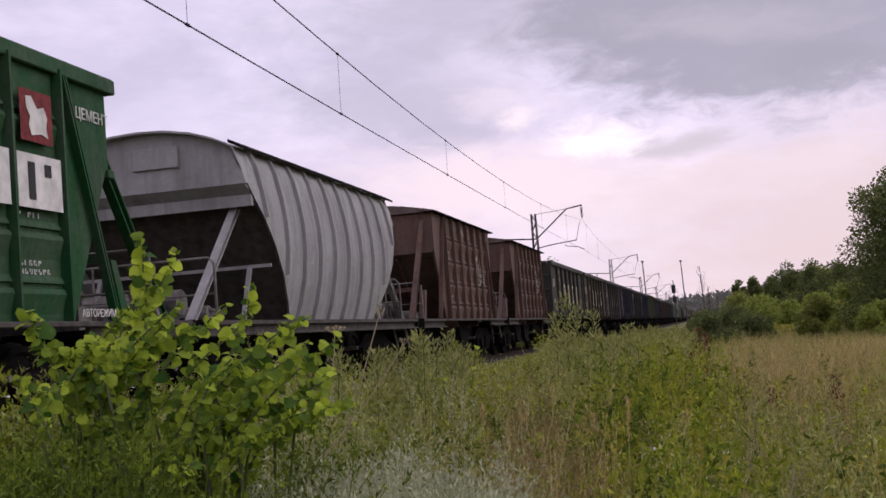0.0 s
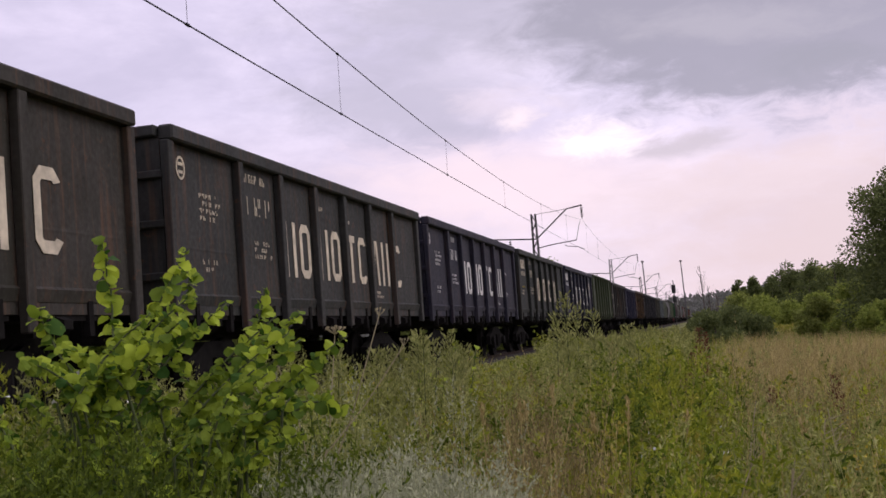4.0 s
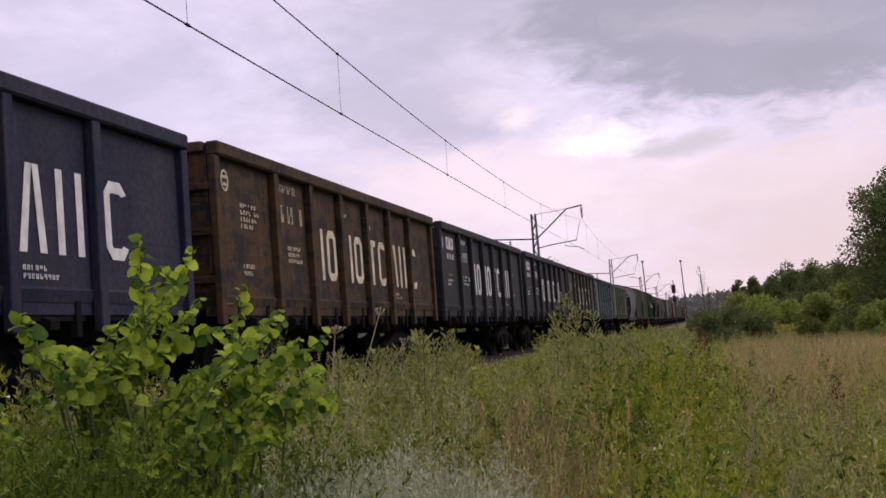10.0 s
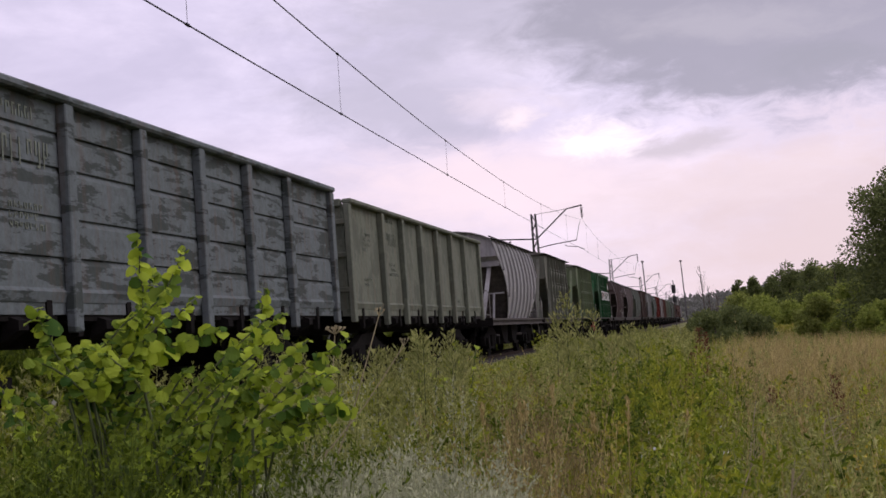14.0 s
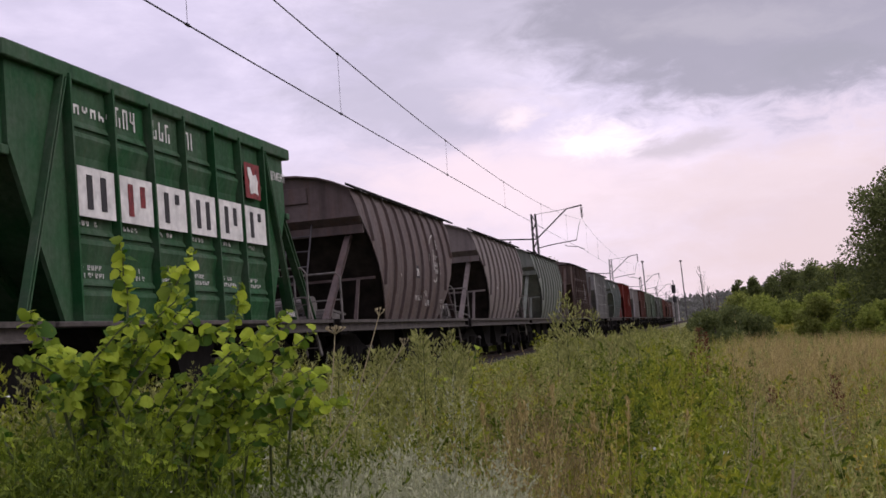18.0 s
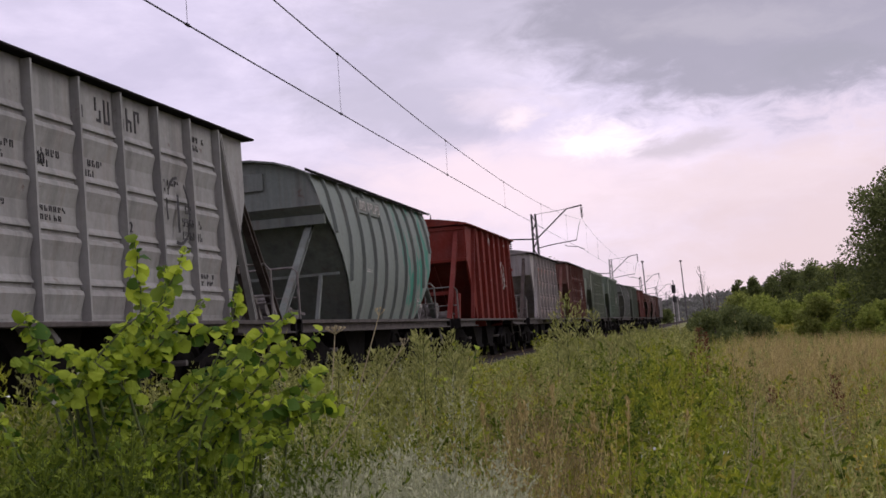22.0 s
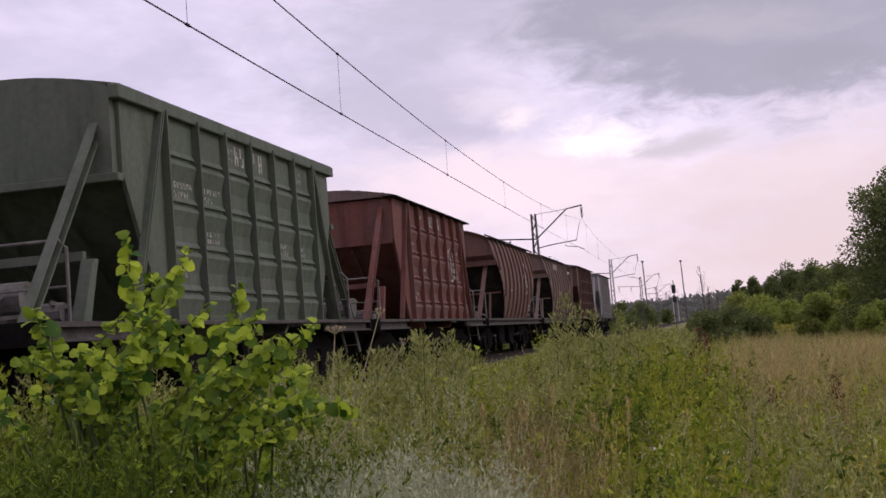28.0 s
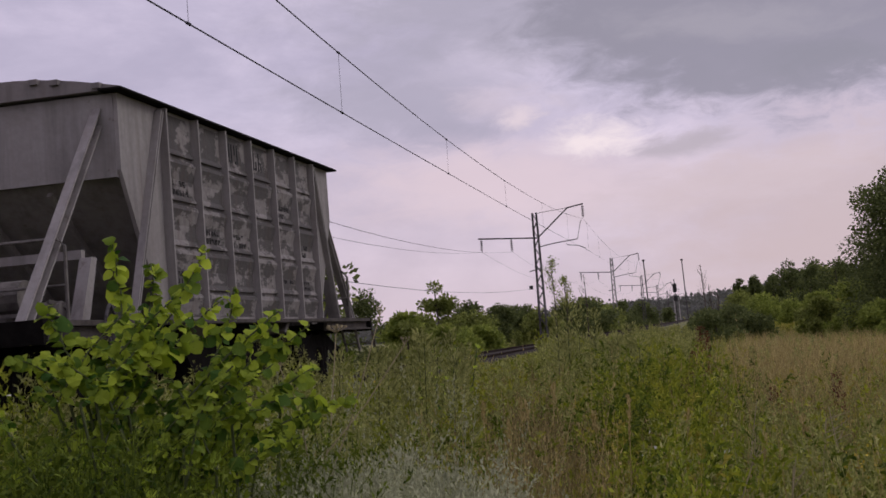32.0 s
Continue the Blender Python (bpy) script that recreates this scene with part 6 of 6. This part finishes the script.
def leaning_stalk(b0, r, h, run, seed):
    """A dead stalk that leans over the sward, with a few dry twigs at its end."""
    g = random.Random(seed)
    x, y = 7.62 + r * math.sin(radians(b0)), r * math.cos(radians(b0))
    w = thing("dry_stalk", "dead pale stalk leaning over the grass", "weed", (x, y, float(ground_z(x, y))), "leaning dry stalks")
    tip = Vector((run, 0.05, h))
    part("stalk", tube(bmesh.new(), [(0, 0, 0), tip * 0.5 + Vector((0, 0, 0.03)), tip], 0.0065, 5, 0.003), M_DEADSTEM, w)
    for i in range(7):
        p = tip * g.uniform(0.6, 1.0)
        q = p + Vector((g.uniform(0.0, 0.12), g.uniform(-0.05, 0.05), g.uniform(0.02, 0.13)))
        part("twig", tube(bmesh.new(), [p, q], 0.003, 4, 0.0015), M_DEADSTEM, w)


for i, (b, r, h, run) in enumerate(((-2.2, 5.7, 0.95, 0.36), (2.0, 5.6, 0.9, 0.1), (3.4, 6.5, 1.0, 0.14), (5.6, 7.0, 1.0, -0.1), (0.2, 7.5, 1.0, 0.2))):
    leaning_stalk(b, r, h, run, 40 + i)


def bare_sapling(x, y, h, seed, leaf=None, lean=0.0):
    """A thin sapling: a slim trunk with steep twigs, bare or in sparse leaf."""
    g = np.random.default_rng(seed)
    z = float(ground_z(x, y))
    w = thing("sapling", "thin sparse sapling in leaf" if leaf else "thin bare dead sapling with steep twigs", "sapling", (x, y, z - 0.05), "saplings along the line")
    top = Vector((lean, 0, h))
    part("trunk", tube(bmesh.new(), [(0, 0, 0), top * 0.5 + Vector((0.08, 0, 0)), top], 0.05, 6, 0.015), M_BARK, w)
    tips = []
    for i in range(12):
        f = g.uniform(0.45, 0.97)
        a, ln = g.uniform(0, 6.283), g.uniform(0.12, 0.3) * h * (1.2 - f)
        p0 = top * f
        p1 = p0 + Vector((math.cos(a) * ln * 0.6, math.sin(a) * ln * 0.6, ln))
        part("twig", tube(bmesh.new(), [p0, p0.lerp(p1, 0.5) + Vector((math.cos(a), math.sin(a), 0)) * ln * 0.1, p1], 0.02, 5, 0.008), M_BARK, w)
        tips += [p0.lerp(p1, 0.5), p1]
    n = 420 if leaf else 46
    t = np.array([list(q) for q in tips])[g.integers(0, len(tips), n)] + g.normal(0, 0.13, (n, 3))
    ln = 0.12 * g.uniform(0.6, 1.3, n)
    v, k = leaves_at(t, g.normal(size=(n, 3)), ln, ln * (0.6 if leaf else 0.25))
    tagged(part("foliage", quick("foliage", v, k, leaf or M_DEADLEAF), leaf or M_DEADLEAF, w), kind="stuff")


for i, (x, y, h, leaf) in enumerate(((7.35, 82.0, 4.9, None), (7.75, 84.5, 3.7, None), (8.3, 86.0, 3.0, None), (-1.5, 95.0, 4.9, None), (-1.7, 76.5, 5.1, 1), (-1.1, 77.5, 4.0, 1))):
    bare_sapling(x, y, h, 30 + i, M_TREE if leaf else None)


# ---- shrub by the camera: shoots that sway, each with its leaves ----
def leaf_mesh(name, size, seed):
    g = random.Random(seed)
    bm = bmesh.new()
    k = 6
    widths = (0.2, 0.46, 0.54, 0.54, 0.48, 0.33, 0.0)
    mid = [bm.verts.new((0, size * i / k, 0.1 * size * math.sin(math.pi * i / k) - 0.22 * size * (i / k) ** 2)) for i in range(k + 1)]
    for s in (-1, 1):
        edge = []
        for i in range(k):
            wd = size * widths[i] * g.uniform(0.82, 1.12)
            edge.append(bm.verts.new((s * wd, size * (i / k - (0.07 if i < 2 else 0) + 0.03), 0.28 * wd - 0.22 * size * (i / k) ** 2 + g.uniform(-0.05, 0.05) * size)))
        edge.append(mid[k])
        for i in range(k):
            vs = list(dict.fromkeys([mid[i], mid[i + 1], edge[i + 1], edge[i]]))
            bm.faces.new(vs if s > 0 else vs[::-1])
    me = bpy.data.meshes.new(name)
    bm.to_mesh(me)
    bm.free()
    me.polygons.foreach_set("use_smooth", [True] * len(me.polygons))
    me.materials.append(M_SHRUB)
    return me


LEAVES = [leaf_mesh("leaf", 0.032 + 0.0055 * i, i) for i in range(5)]
SWAYING = []


def leaf_pose(g, at, along, sc, k=0):
    """A leaf that stands out from its shoot, one to each side in turn, drooping a little, its face to the light."""
    across = along.cross(Vector((0.25, -0.75, 0.6))).normalized() * (1 if k % 2 else -1)
    out = across * g.uniform(0.45, 1.0) + along * g.uniform(0.05, 0.7) + Vector((g.gauss(0, 0.28), g.gauss(0, 0.3), g.gauss(-0.18, 0.28)))
    out.normalize()
    face = Vector((0.3 + g.gauss(0, 0.55), -0.55 + g.gauss(0, 0.55), 0.65 + g.gauss(0, 0.5)))
    side = out.cross(face).normalized()
    face = side.cross(out)
    m = Matrix((side, out, face)).transposed().to_4x4()
    return Matrix.Translation(at) @ m @ Matrix.Diagonal((sc, sc, sc, 1))


def joined_leaves(poses, mat, name, parent):
    base = [np.array([list(v.co) for v in me.vertices]) for me in LEAVES]
    polys = [[list(p.vertices) for p in me.polygons] for me in LEAVES]
    verts, faces, n = [], [], 0
    for k, m in poses:
        mm = np.array(m)
        verts.append(base[k] @ mm[:3, :3].T + mm[:3, 3])
        faces += [[i + n for i in p] for p in polys[k]]
        n += len(base[k])
    me = bpy.data.meshes.new(name)
    me.from_pydata(np.concatenate(verts).tolist(), [], faces)
    me.materials.append(mat)
    ob = part(name, me, mat, parent, "thick yellow-green leaves")
    ob["kind"] = "stuff"
    return ob


def shoot(parent, foot, base, mid, tip, count, seed, single=True):
    """One leafy shoot of the shrub, bare below its base; the leaves overlap along the upper part."""
    g = random.Random(seed)
    foot, base, mid, tip = Vector(foot), Vector(base), Vector(mid), Vector(tip)
    pts = [Vector((0, 0, 0)), (base - foot) * 0.55 + Vector((g.uniform(-0.04, 0.04), 0, 0.05))]
    n = 8
    for i in range(n + 1):
        f = i / n
        p = base * ((1 - f) * (1 - 2 * f)) + mid * (4 * f * (1 - f)) + tip * (f * (2 * f - 1))
        pts.append(p - foot + Vector((g.uniform(-0.006, 0.006), g.uniform(-0.006, 0.006), 0)))
    stem = part("shoot", tube(bmesh.new(), pts, 0.0055, 6, 0.0025), M_STEM, parent, "thin green leafy shoot", smooth=True)
    stem.location = foot
    poses = []
    for k in range(count):
        f = (k + g.random()) / count * n
        i = min(n - 1, int(f))
        a, b = pts[2 + i], pts[3 + i]
        at = a.lerp(b, f - i) + Vector((g.uniform(-0.012, 0.012), g.uniform(-0.012, 0.012), 0))
        sc = (g.uniform(0.7, 1.2) if single else g.uniform(0.5, 1.05)) * (1.0 if k < count * 0.88 else 0.75)
        poses.append((g.randrange(5), leaf_pose(g, at, (b - a).normalized(), sc, k)))
    if single:
        for k, m in poses:
            lf = new("leaf", LEAVES[k])
            lf.parent = stem
            lf.matrix_local = m
    else:
        joined_leaves(poses, M_SHRUB, "foliage", stem)
    SWAYING.append((stem, foot, g.uniform(0, 6.28), g.uniform(0.6, 1.2)))


shrub = thing("shrub", "broad-leaved yellow-green shrub with long shoots", "shrub")
FOOT = Vector((5.75, 4.2, -0.85))


def feet(x):
    return FOOT + Vector(((x - 5.75) * 0.5 + random.uniform(-0.08, 0.08), random.uniform(-0.2, 0.1), 0))


# the long shoots: where the leaves begin, the bend, the tip
for i, (base, mid, tip, n) in enumerate((
        ((5.53, 3.87, 0.52), (5.69, 4.06, 0.76), (5.85, 4.17, 1.07), 50),
        ((5.67, 4.05, 0.64), (5.65, 4.15, 0.88), (5.63, 4.18, 1.12), 36),
        ((5.61, 3.80, 0.58), (5.76, 3.99, 0.70), (5.96, 4.13, 0.76), 40),
        ((5.81, 4.00, 0.42), (5.96, 4.18, 0.63), (6.17, 4.31, 0.81), 46),
        ((6.04, 3.99, 0.42), (6.18, 4.15, 0.49), (6.31, 4.25, 0.45), 28),
        ((5.52, 3.86, 0.60), (5.39, 3.91, 0.76), (5.33, 3.93, 0.89), 26))):
    shoot(shrub, feet(base[0]), base, mid, tip, int(n * 1.35), 100 + i)
for i, (base, mid, tip, n) in enumerate((
        ((5.63, 3.81, 0.61), (5.54, 3.88, 0.69), (5.44, 3.88, 0.76), 22),
        ((5.91, 3.82, 0.37), (5.99, 3.97, 0.45), (6.11, 4.07, 0.47), 22),
        ((5.51, 3.51, 0.43), (5.42, 3.57, 0.53), (5.36, 3.60, 0.61), 22),
        ((6.18, 4.15, 0.48), (6.21, 4.27, 0.55), (6.26, 4.34, 0.59), 16),
        ((5.54, 4.10, 0.59), (5.66, 4.27, 0.84), (5.67, 4.32, 1.03), 34),
        ((5.75, 4.20, 0.42), (5.88, 4.36, 0.72), (5.93, 4.43, 0.93), 36),
        ((5.58, 3.67, 0.55), (5.66, 3.83, 0.67), (5.71, 3.91, 0.78), 30))):
    shoot(shrub, feet(base[0]), base, mid, tip, int(n * 1.6), 120 + i, False)
# bundles of shoots that lean together
for i, (base, mid, tip, n) in enumerate((((5.62, 3.86, 0.55), (5.75, 3.93, 0.75), (5.93, 4.01, 0.92), 6), ((5.85, 3.97, 0.43), (6.03, 4.05, 0.63), (6.25, 4.13, 0.8), 6),
                                         ((5.66, 3.89, 0.62), (5.56, 3.83, 0.76), (5.45, 3.77, 0.82), 3), ((6.02, 4.05, 0.4), (6.15, 4.1, 0.49), (6.3, 4.14, 0.53), 3))):
    for k in range(n):
        g = random.Random(800 + 10 * i + k)
        off, reach = Vector((g.gauss(0, 0.035), g.gauss(0, 0.07), g.gauss(-0.03, 0.035))), g.uniform(0.6, 1.0)
        b, m, t = Vector(base) + off, Vector(mid), Vector(tip)
        end = b.lerp(t + off, reach)
        shoot(shrub, feet(b.x), b, b.lerp(m + off, reach), end, int(40 * reach) + 6, 860 + 10 * i + k, False)
for i in range(10):
    g = random.Random(700 + i)
    x, y = g.uniform(5.45, 6.05), g.uniform(3.85, 4.3)
    base = Vector((x, y, 0.22 + 0.2 * g.random() - 0.25 * abs(x - 5.7)))
    tip = base + Vector((g.uniform(0.12, 0.36) if i % 4 else -g.uniform(0.15, 0.3), g.uniform(-0.1, 0.2), g.uniform(0.22, 0.42)))
    shoot(shrub, feet(x), base, base.lerp(tip, 0.5) + Vector((-0.02, 0, 0.06)), tip, 34, 720 + i, False)
# shorter shoots that fill the heart of the bush
for i in range(58):
    g = random.Random(400 + i)
    x, y = g.uniform(5.3, 5.98), g.uniform(3.8, 4.4)
    z = 0.58 - 0.4 * abs(x - 5.68) - 0.24 * g.random() ** 1.3
    base = Vector((x - g.uniform(0.0, 0.16), y - 0.1, z - g.uniform(0.2, 0.32)))
    tip = Vector((x + g.uniform(0.0, 0.14), y, z))
    shoot(shrub, feet(x), base, base.lerp(tip, 0.5) + Vector((-0.03, 0, 0.03)), tip, 24, 200 + i, False)


def broad_plant(bear, r, z, seed):
    g = random.Random(seed)
    x, y = 7.62 + r * math.sin(radians(bear)), r * math.cos(radians(bear))
    gz = float(ground_z(x, y))
    w = thing("broad_leaf_plant", "low yellow-green broad-leaved plant in the weeds", "plant", (x, y, gz), "broad-leaved plants")
    for i in range(4):
        tipv = Vector((g.uniform(-0.3, 0.3), g.uniform(-0.2, 0.2), z - gz - g.uniform(0, 0.2)))
        stem = part("shoot", tube(bmesh.new(), [(0, 0, 0), tipv * 0.5, tipv], 0.008, 5, 0.004), M_STEM, w)
        for k in range(9):
            f = 0.45 + 0.55 * k / 8
            lf = new("leaf", LEAVES[g.randrange(5)])
            lf.parent = stem
            lf.matrix_local = Matrix.Translation(tipv * f) @ pose(0, 0, 0, 0, 0, g.uniform(0, 360)) @ pose(0, 0, 0, g.uniform(-70, 20), g.uniform(-30, 30), 0)


broad_plant(-12.0, 11.5, 0.6, 1)
broad_plant(-13.2, 11.2, 0.5, 2)
broad_plant(-17.4, 7.5, 0.4, 3)


# ---- trees ----
def tree(name, label, at, height, radius, mat, seed, leaves=2500, trunk=0.35, leaf=0.22, category="tree", group="", limbs=14):
    g = np.random.default_rng(seed)
    x, y = at
    z = float(ground_z(x, y))
    w = thing(name, label, category, (x, y, z - 0.1), group)
    bm = bmesh.new()
    top = Vector((g.uniform(-0.3, 0.3), g.uniform(-0.3, 0.3), height * 0.85))
    tube(bm, [(0, 0, 0), top * 0.4 + Vector((g.uniform(-0.1, 0.1), 0, 0)), top], 0.035 * height * 0.6, 8, 0.02)
    tips = []
    for i in range(limbs):
        f = trunk + (0.97 - trunk) * g.random()
        a = g.uniform(0, 2 * math.pi)
        reach = radius * g.uniform(0.55, 1.0) * math.sin(math.pi * min(1, (f - trunk) / (1 - trunk) * 0.75 + 0.25)) ** 0.6
        p0 = top * f
        p1 = p0 + Vector((math.cos(a) * reach, math.sin(a) * reach, g.uniform(0.0, 0.35) * reach))
        tube(bm, [p0, p0.lerp(p1, 0.5) + Vector((0, 0, 0.06 * reach)), p1], 0.012 * height * 0.5, 5, 0.008)
        tips += [p0.lerp(p1, 0.6), p1]
    part("trunk", bm, M_BARK, w, smooth=True)
    tips.append(top)
    t = np.array([list(q) for q in tips])
    clump = t[g.integers(0, len(t), leaves)]
    off = g.normal(size=(leaves, 3))
    off *= (radius * 0.34 * g.random(leaves) ** 0.5 / np.linalg.norm(off, axis=1))[:, None]
    off[:, 2] *= 0.75
    at3 = clump + off
    out = off + g.normal(0, 0.3 * radius * 0.3, (leaves, 3))
    ln = leaf * g.uniform(0.6, 1.4, leaves)
    v, f = leaves_at(at3, out, ln, ln * 0.7)
    ob = new("crown", quick("crown", v, f, mat))
    ob.parent = w
    return w


tree("big_tree", "tall dark leafy tree at the field's edge", (16.75, 57), 8.7, 3.1, M_DARKTREE, 1, 62000, 0.04, 0.125, limbs=52)
tree("big_tree", "tall dark leafy tree at the field's edge", (19.4, 60), 10.2, 3.4, M_DARKTREE, 2, 26000, 0.06, 0.13, limbs=36)
LIGHT, MID, DARK = "light green leafy bush in the grass", "green bushy tree beside the line", "dark green bushy tree by the field"
# x, y, height, half width, kind: the thicket behind the line, the wooded rise, the bushes at the field's edge
for i, (x, y, h, r, what) in enumerate((
        (-8.2, 57.9, 4.3, 1.5, DARK), (-4.5, 48.5, 2.6, 1.1, LIGHT), (-6.0, 62.5, 4.5, 1.2, MID), (-7.6, 80.6, 3.8, 1.6, DARK),
        (-6.4, 84.8, 3.6, 1.4, DARK), (-5.8, 91.0, 3.4, 1.4, DARK), (-3.4, 51.0, 1.9, 1.0, LIGHT), (-3.4, 56.0, 1.7, 1.0, LIGHT),
        (-3.6, 61.0, 1.8, 1.1, LIGHT), (-3.6, 45.5, 2.1, 0.9, MID), (-5.0, 54.0, 2.6, 1.4, MID), (-5.6, 70.0, 2.8, 1.6, MID),
        (-3.9, 83.3, 2.8, 1.5, MID), (-5.0, 117.3, 4.2, 2.2, DARK), (-4.2, 127.5, 3.9, 1.9, MID), (-4.7, 189.6, 4.7, 2.6, DARK), (-4.2, 229.8, 4.9, 3.0, DARK),
        (11.4, 139.9, 4.9, 1.0, DARK), (13.2, 149.9, 5.0, 1.3, DARK), (14.5, 139.8, 4.4, 1.3, DARK), (15.6, 124.7, 5.1, 1.8, DARK),
        (18.0, 127.6, 4.6, 2.1, DARK), (19.2, 117.4, 4.1, 1.9, DARK), (17.0, 121.0, 4.0, 1.9, DARK), (10.0, 110.0, 3.2, 1.9, MID),
        (11.7, 97.9, 2.6, 2.0, LIGHT), (13.1, 83.8, 2.0, 1.3, LIGHT), (14.1, 61.7, 2.7, 1.6, LIGHT), (12.5, 57.8, 2.1, 1.0, MID),
        (14.6, 53.6, 1.7, 1.1, LIGHT), (13.2, 63.5, 2.4, 1.2, LIGHT), (8.9, 70.0, 1.9, 1.6, DARK), (9.9, 69.0, 1.4, 1.1, DARK), (8.1, 67.0, 1.7, 1.4, DARK), (7.6, 72.0, 1.9, 1.2, DARK))):
    small_one = h < 2.9
    tree("bush" if small_one else "tree", what, (x, y), h * 1.09, r, {LIGHT: M_BUSH, MID: M_TREE, DARK: M_DARKTREE}[what], 900 + i, 5200 if y < 100 else 3800,
         0.05, 0.085 + 0.0009 * y, "bush" if small_one else "tree", "trees and bushes in sight")


def grove(count, seed, y0, y1, b0, b1, h0, h1, mats, name, label, group, leaf=0.3, n=2200):
    g = random.Random(seed)
    for i in range(count):
        y, b = g.uniform(y0, y1), g.uniform(b0, b1)
        h = g.uniform(h0, h1)
        tree(name, label, (7.62 + y * math.tan(radians(b)), y), h, h * g.uniform(0.46, 0.72), g.choice(mats), seed * 50 + i, n, 0.06, leaf, name, group)


grove(14, 5, 80, 105, 6.2, 9.5, 1.6, 2.8, (M_BUSH, M_TREE, M_DARKTREE), "bush", "green bush on the rise", "bushes on the rise", 0.17)
grove(12, 6, 118, 150, 1.5, 6.0, 1.2, 2.2, (M_BUSH,), "bush", "light green bush at the foot of the rise", "bushes on the rise", 0.2)
grove(16, 7, 120, 170, 3.8, 9.5, 3.0, 4.4, (M_DARKTREE, M_DARKTREE, M_TREE), "tree", "dark green tree on the rise", "trees on the rise", 0.22, 3000)
grove(12, 8, 180, 280, 1.2, 4.5, 3.0, 4.5, (M_DARKTREE,), "tree", "dark green tree far on the rise", "trees on the rise", 0.4)
grove(16, 10, 95, 150, -12.5, -8.5, 3.0, 4.0, (M_TREE, M_DARKTREE, M_DARKTREE), "tree", "green tree behind the railway line", "trees behind the line", 0.22, 2800)
grove(18, 13, 120, 170, -8.5, -4.2, 3.2, 4.4, (M_TREE, M_DARKTREE), "tree", "green tree behind the railway line", "trees behind the line", 0.28)
grove(18, 11, 190, 420, -6.5, -1.7, 3.0, 4.5, (M_DARKTREE, M_TREE), "tree", "green tree far behind the line", "trees behind the line", 0.45, 1500)
grove(30, 14, 26, 46, -36, -23, 3.4, 4.8, (M_TREE, M_DARKTREE, M_DARKTREE), "tree", "green tree close behind the railway line", "trees behind the line", 0.14, 3600)
grove(18, 12, 24, 52, -27, -18, 2.2, 3.1, (M_TREE, M_DARKTREE), "tree", "green tree behind the railway line", "trees behind the line", 0.14, 3200)


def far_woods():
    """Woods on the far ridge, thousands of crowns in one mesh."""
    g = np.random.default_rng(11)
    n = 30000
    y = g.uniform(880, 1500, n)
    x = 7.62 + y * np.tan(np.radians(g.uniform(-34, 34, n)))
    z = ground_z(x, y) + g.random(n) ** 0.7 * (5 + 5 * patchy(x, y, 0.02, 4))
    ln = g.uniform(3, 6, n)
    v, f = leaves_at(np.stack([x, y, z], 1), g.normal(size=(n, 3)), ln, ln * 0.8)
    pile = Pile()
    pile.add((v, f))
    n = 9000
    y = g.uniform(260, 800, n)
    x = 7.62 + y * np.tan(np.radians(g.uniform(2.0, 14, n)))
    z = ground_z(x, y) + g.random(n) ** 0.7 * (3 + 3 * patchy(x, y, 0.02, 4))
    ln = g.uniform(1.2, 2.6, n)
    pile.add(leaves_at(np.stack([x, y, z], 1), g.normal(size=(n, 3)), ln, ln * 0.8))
    pile.stuff("far_woods", M_FAR, "woods on the far ridge, greyed by haze in the colour", "woods")


far_woods()


# ---- what moves ----
def motions():
    times = [i * 2.0 for i in range(17)]
    for w, place in TRAIN:
        walk(w, [(t, pose(0, place - travelled(t), 0)) for t in times])
    # wheels roll while they are near enough to be told from a plain disc, and rest outside the stretch
    for w, place in TRAIN:
        spots = [(ws, y) for ws, y in WHEELSETS if ws.parent.parent == w]
        near = [i / 30 for i in range(961) if -3 < place - travelled(i / 30) < 58]
        turns = [(t, math.degrees(travelled(t) / 0.475) % 360.0) for t in near]
        if not turns:
            continue
        rows = ([(0.0, turns[0][1])] if near[0] > 0 else []) + turns + ([(32.0, turns[-1][1])] if near[-1] < 32 else [])
        for ws, y in spots:
            walk(ws, [(t, pose(0, y, 0.475, a)) for t, a in rows])
    for stem, foot, phase, speed in SWAYING:
        rows = []
        for i in range(41):
            t = i * 0.8
            gust = 1.0 + 0.7 * math.sin(0.45 * t + 1.0)
            rx = 2.2 * gust * math.sin(speed * 3.1 * t + phase)
            ry = 2.0 * gust * math.sin(speed * 2.3 * t + phase * 1.7) - 1.0
            rows.append((t, Matrix.Translation(foot) @ pose(0, 0, 0, rx, ry, 0)))
        walk(stem, rows)


motions()
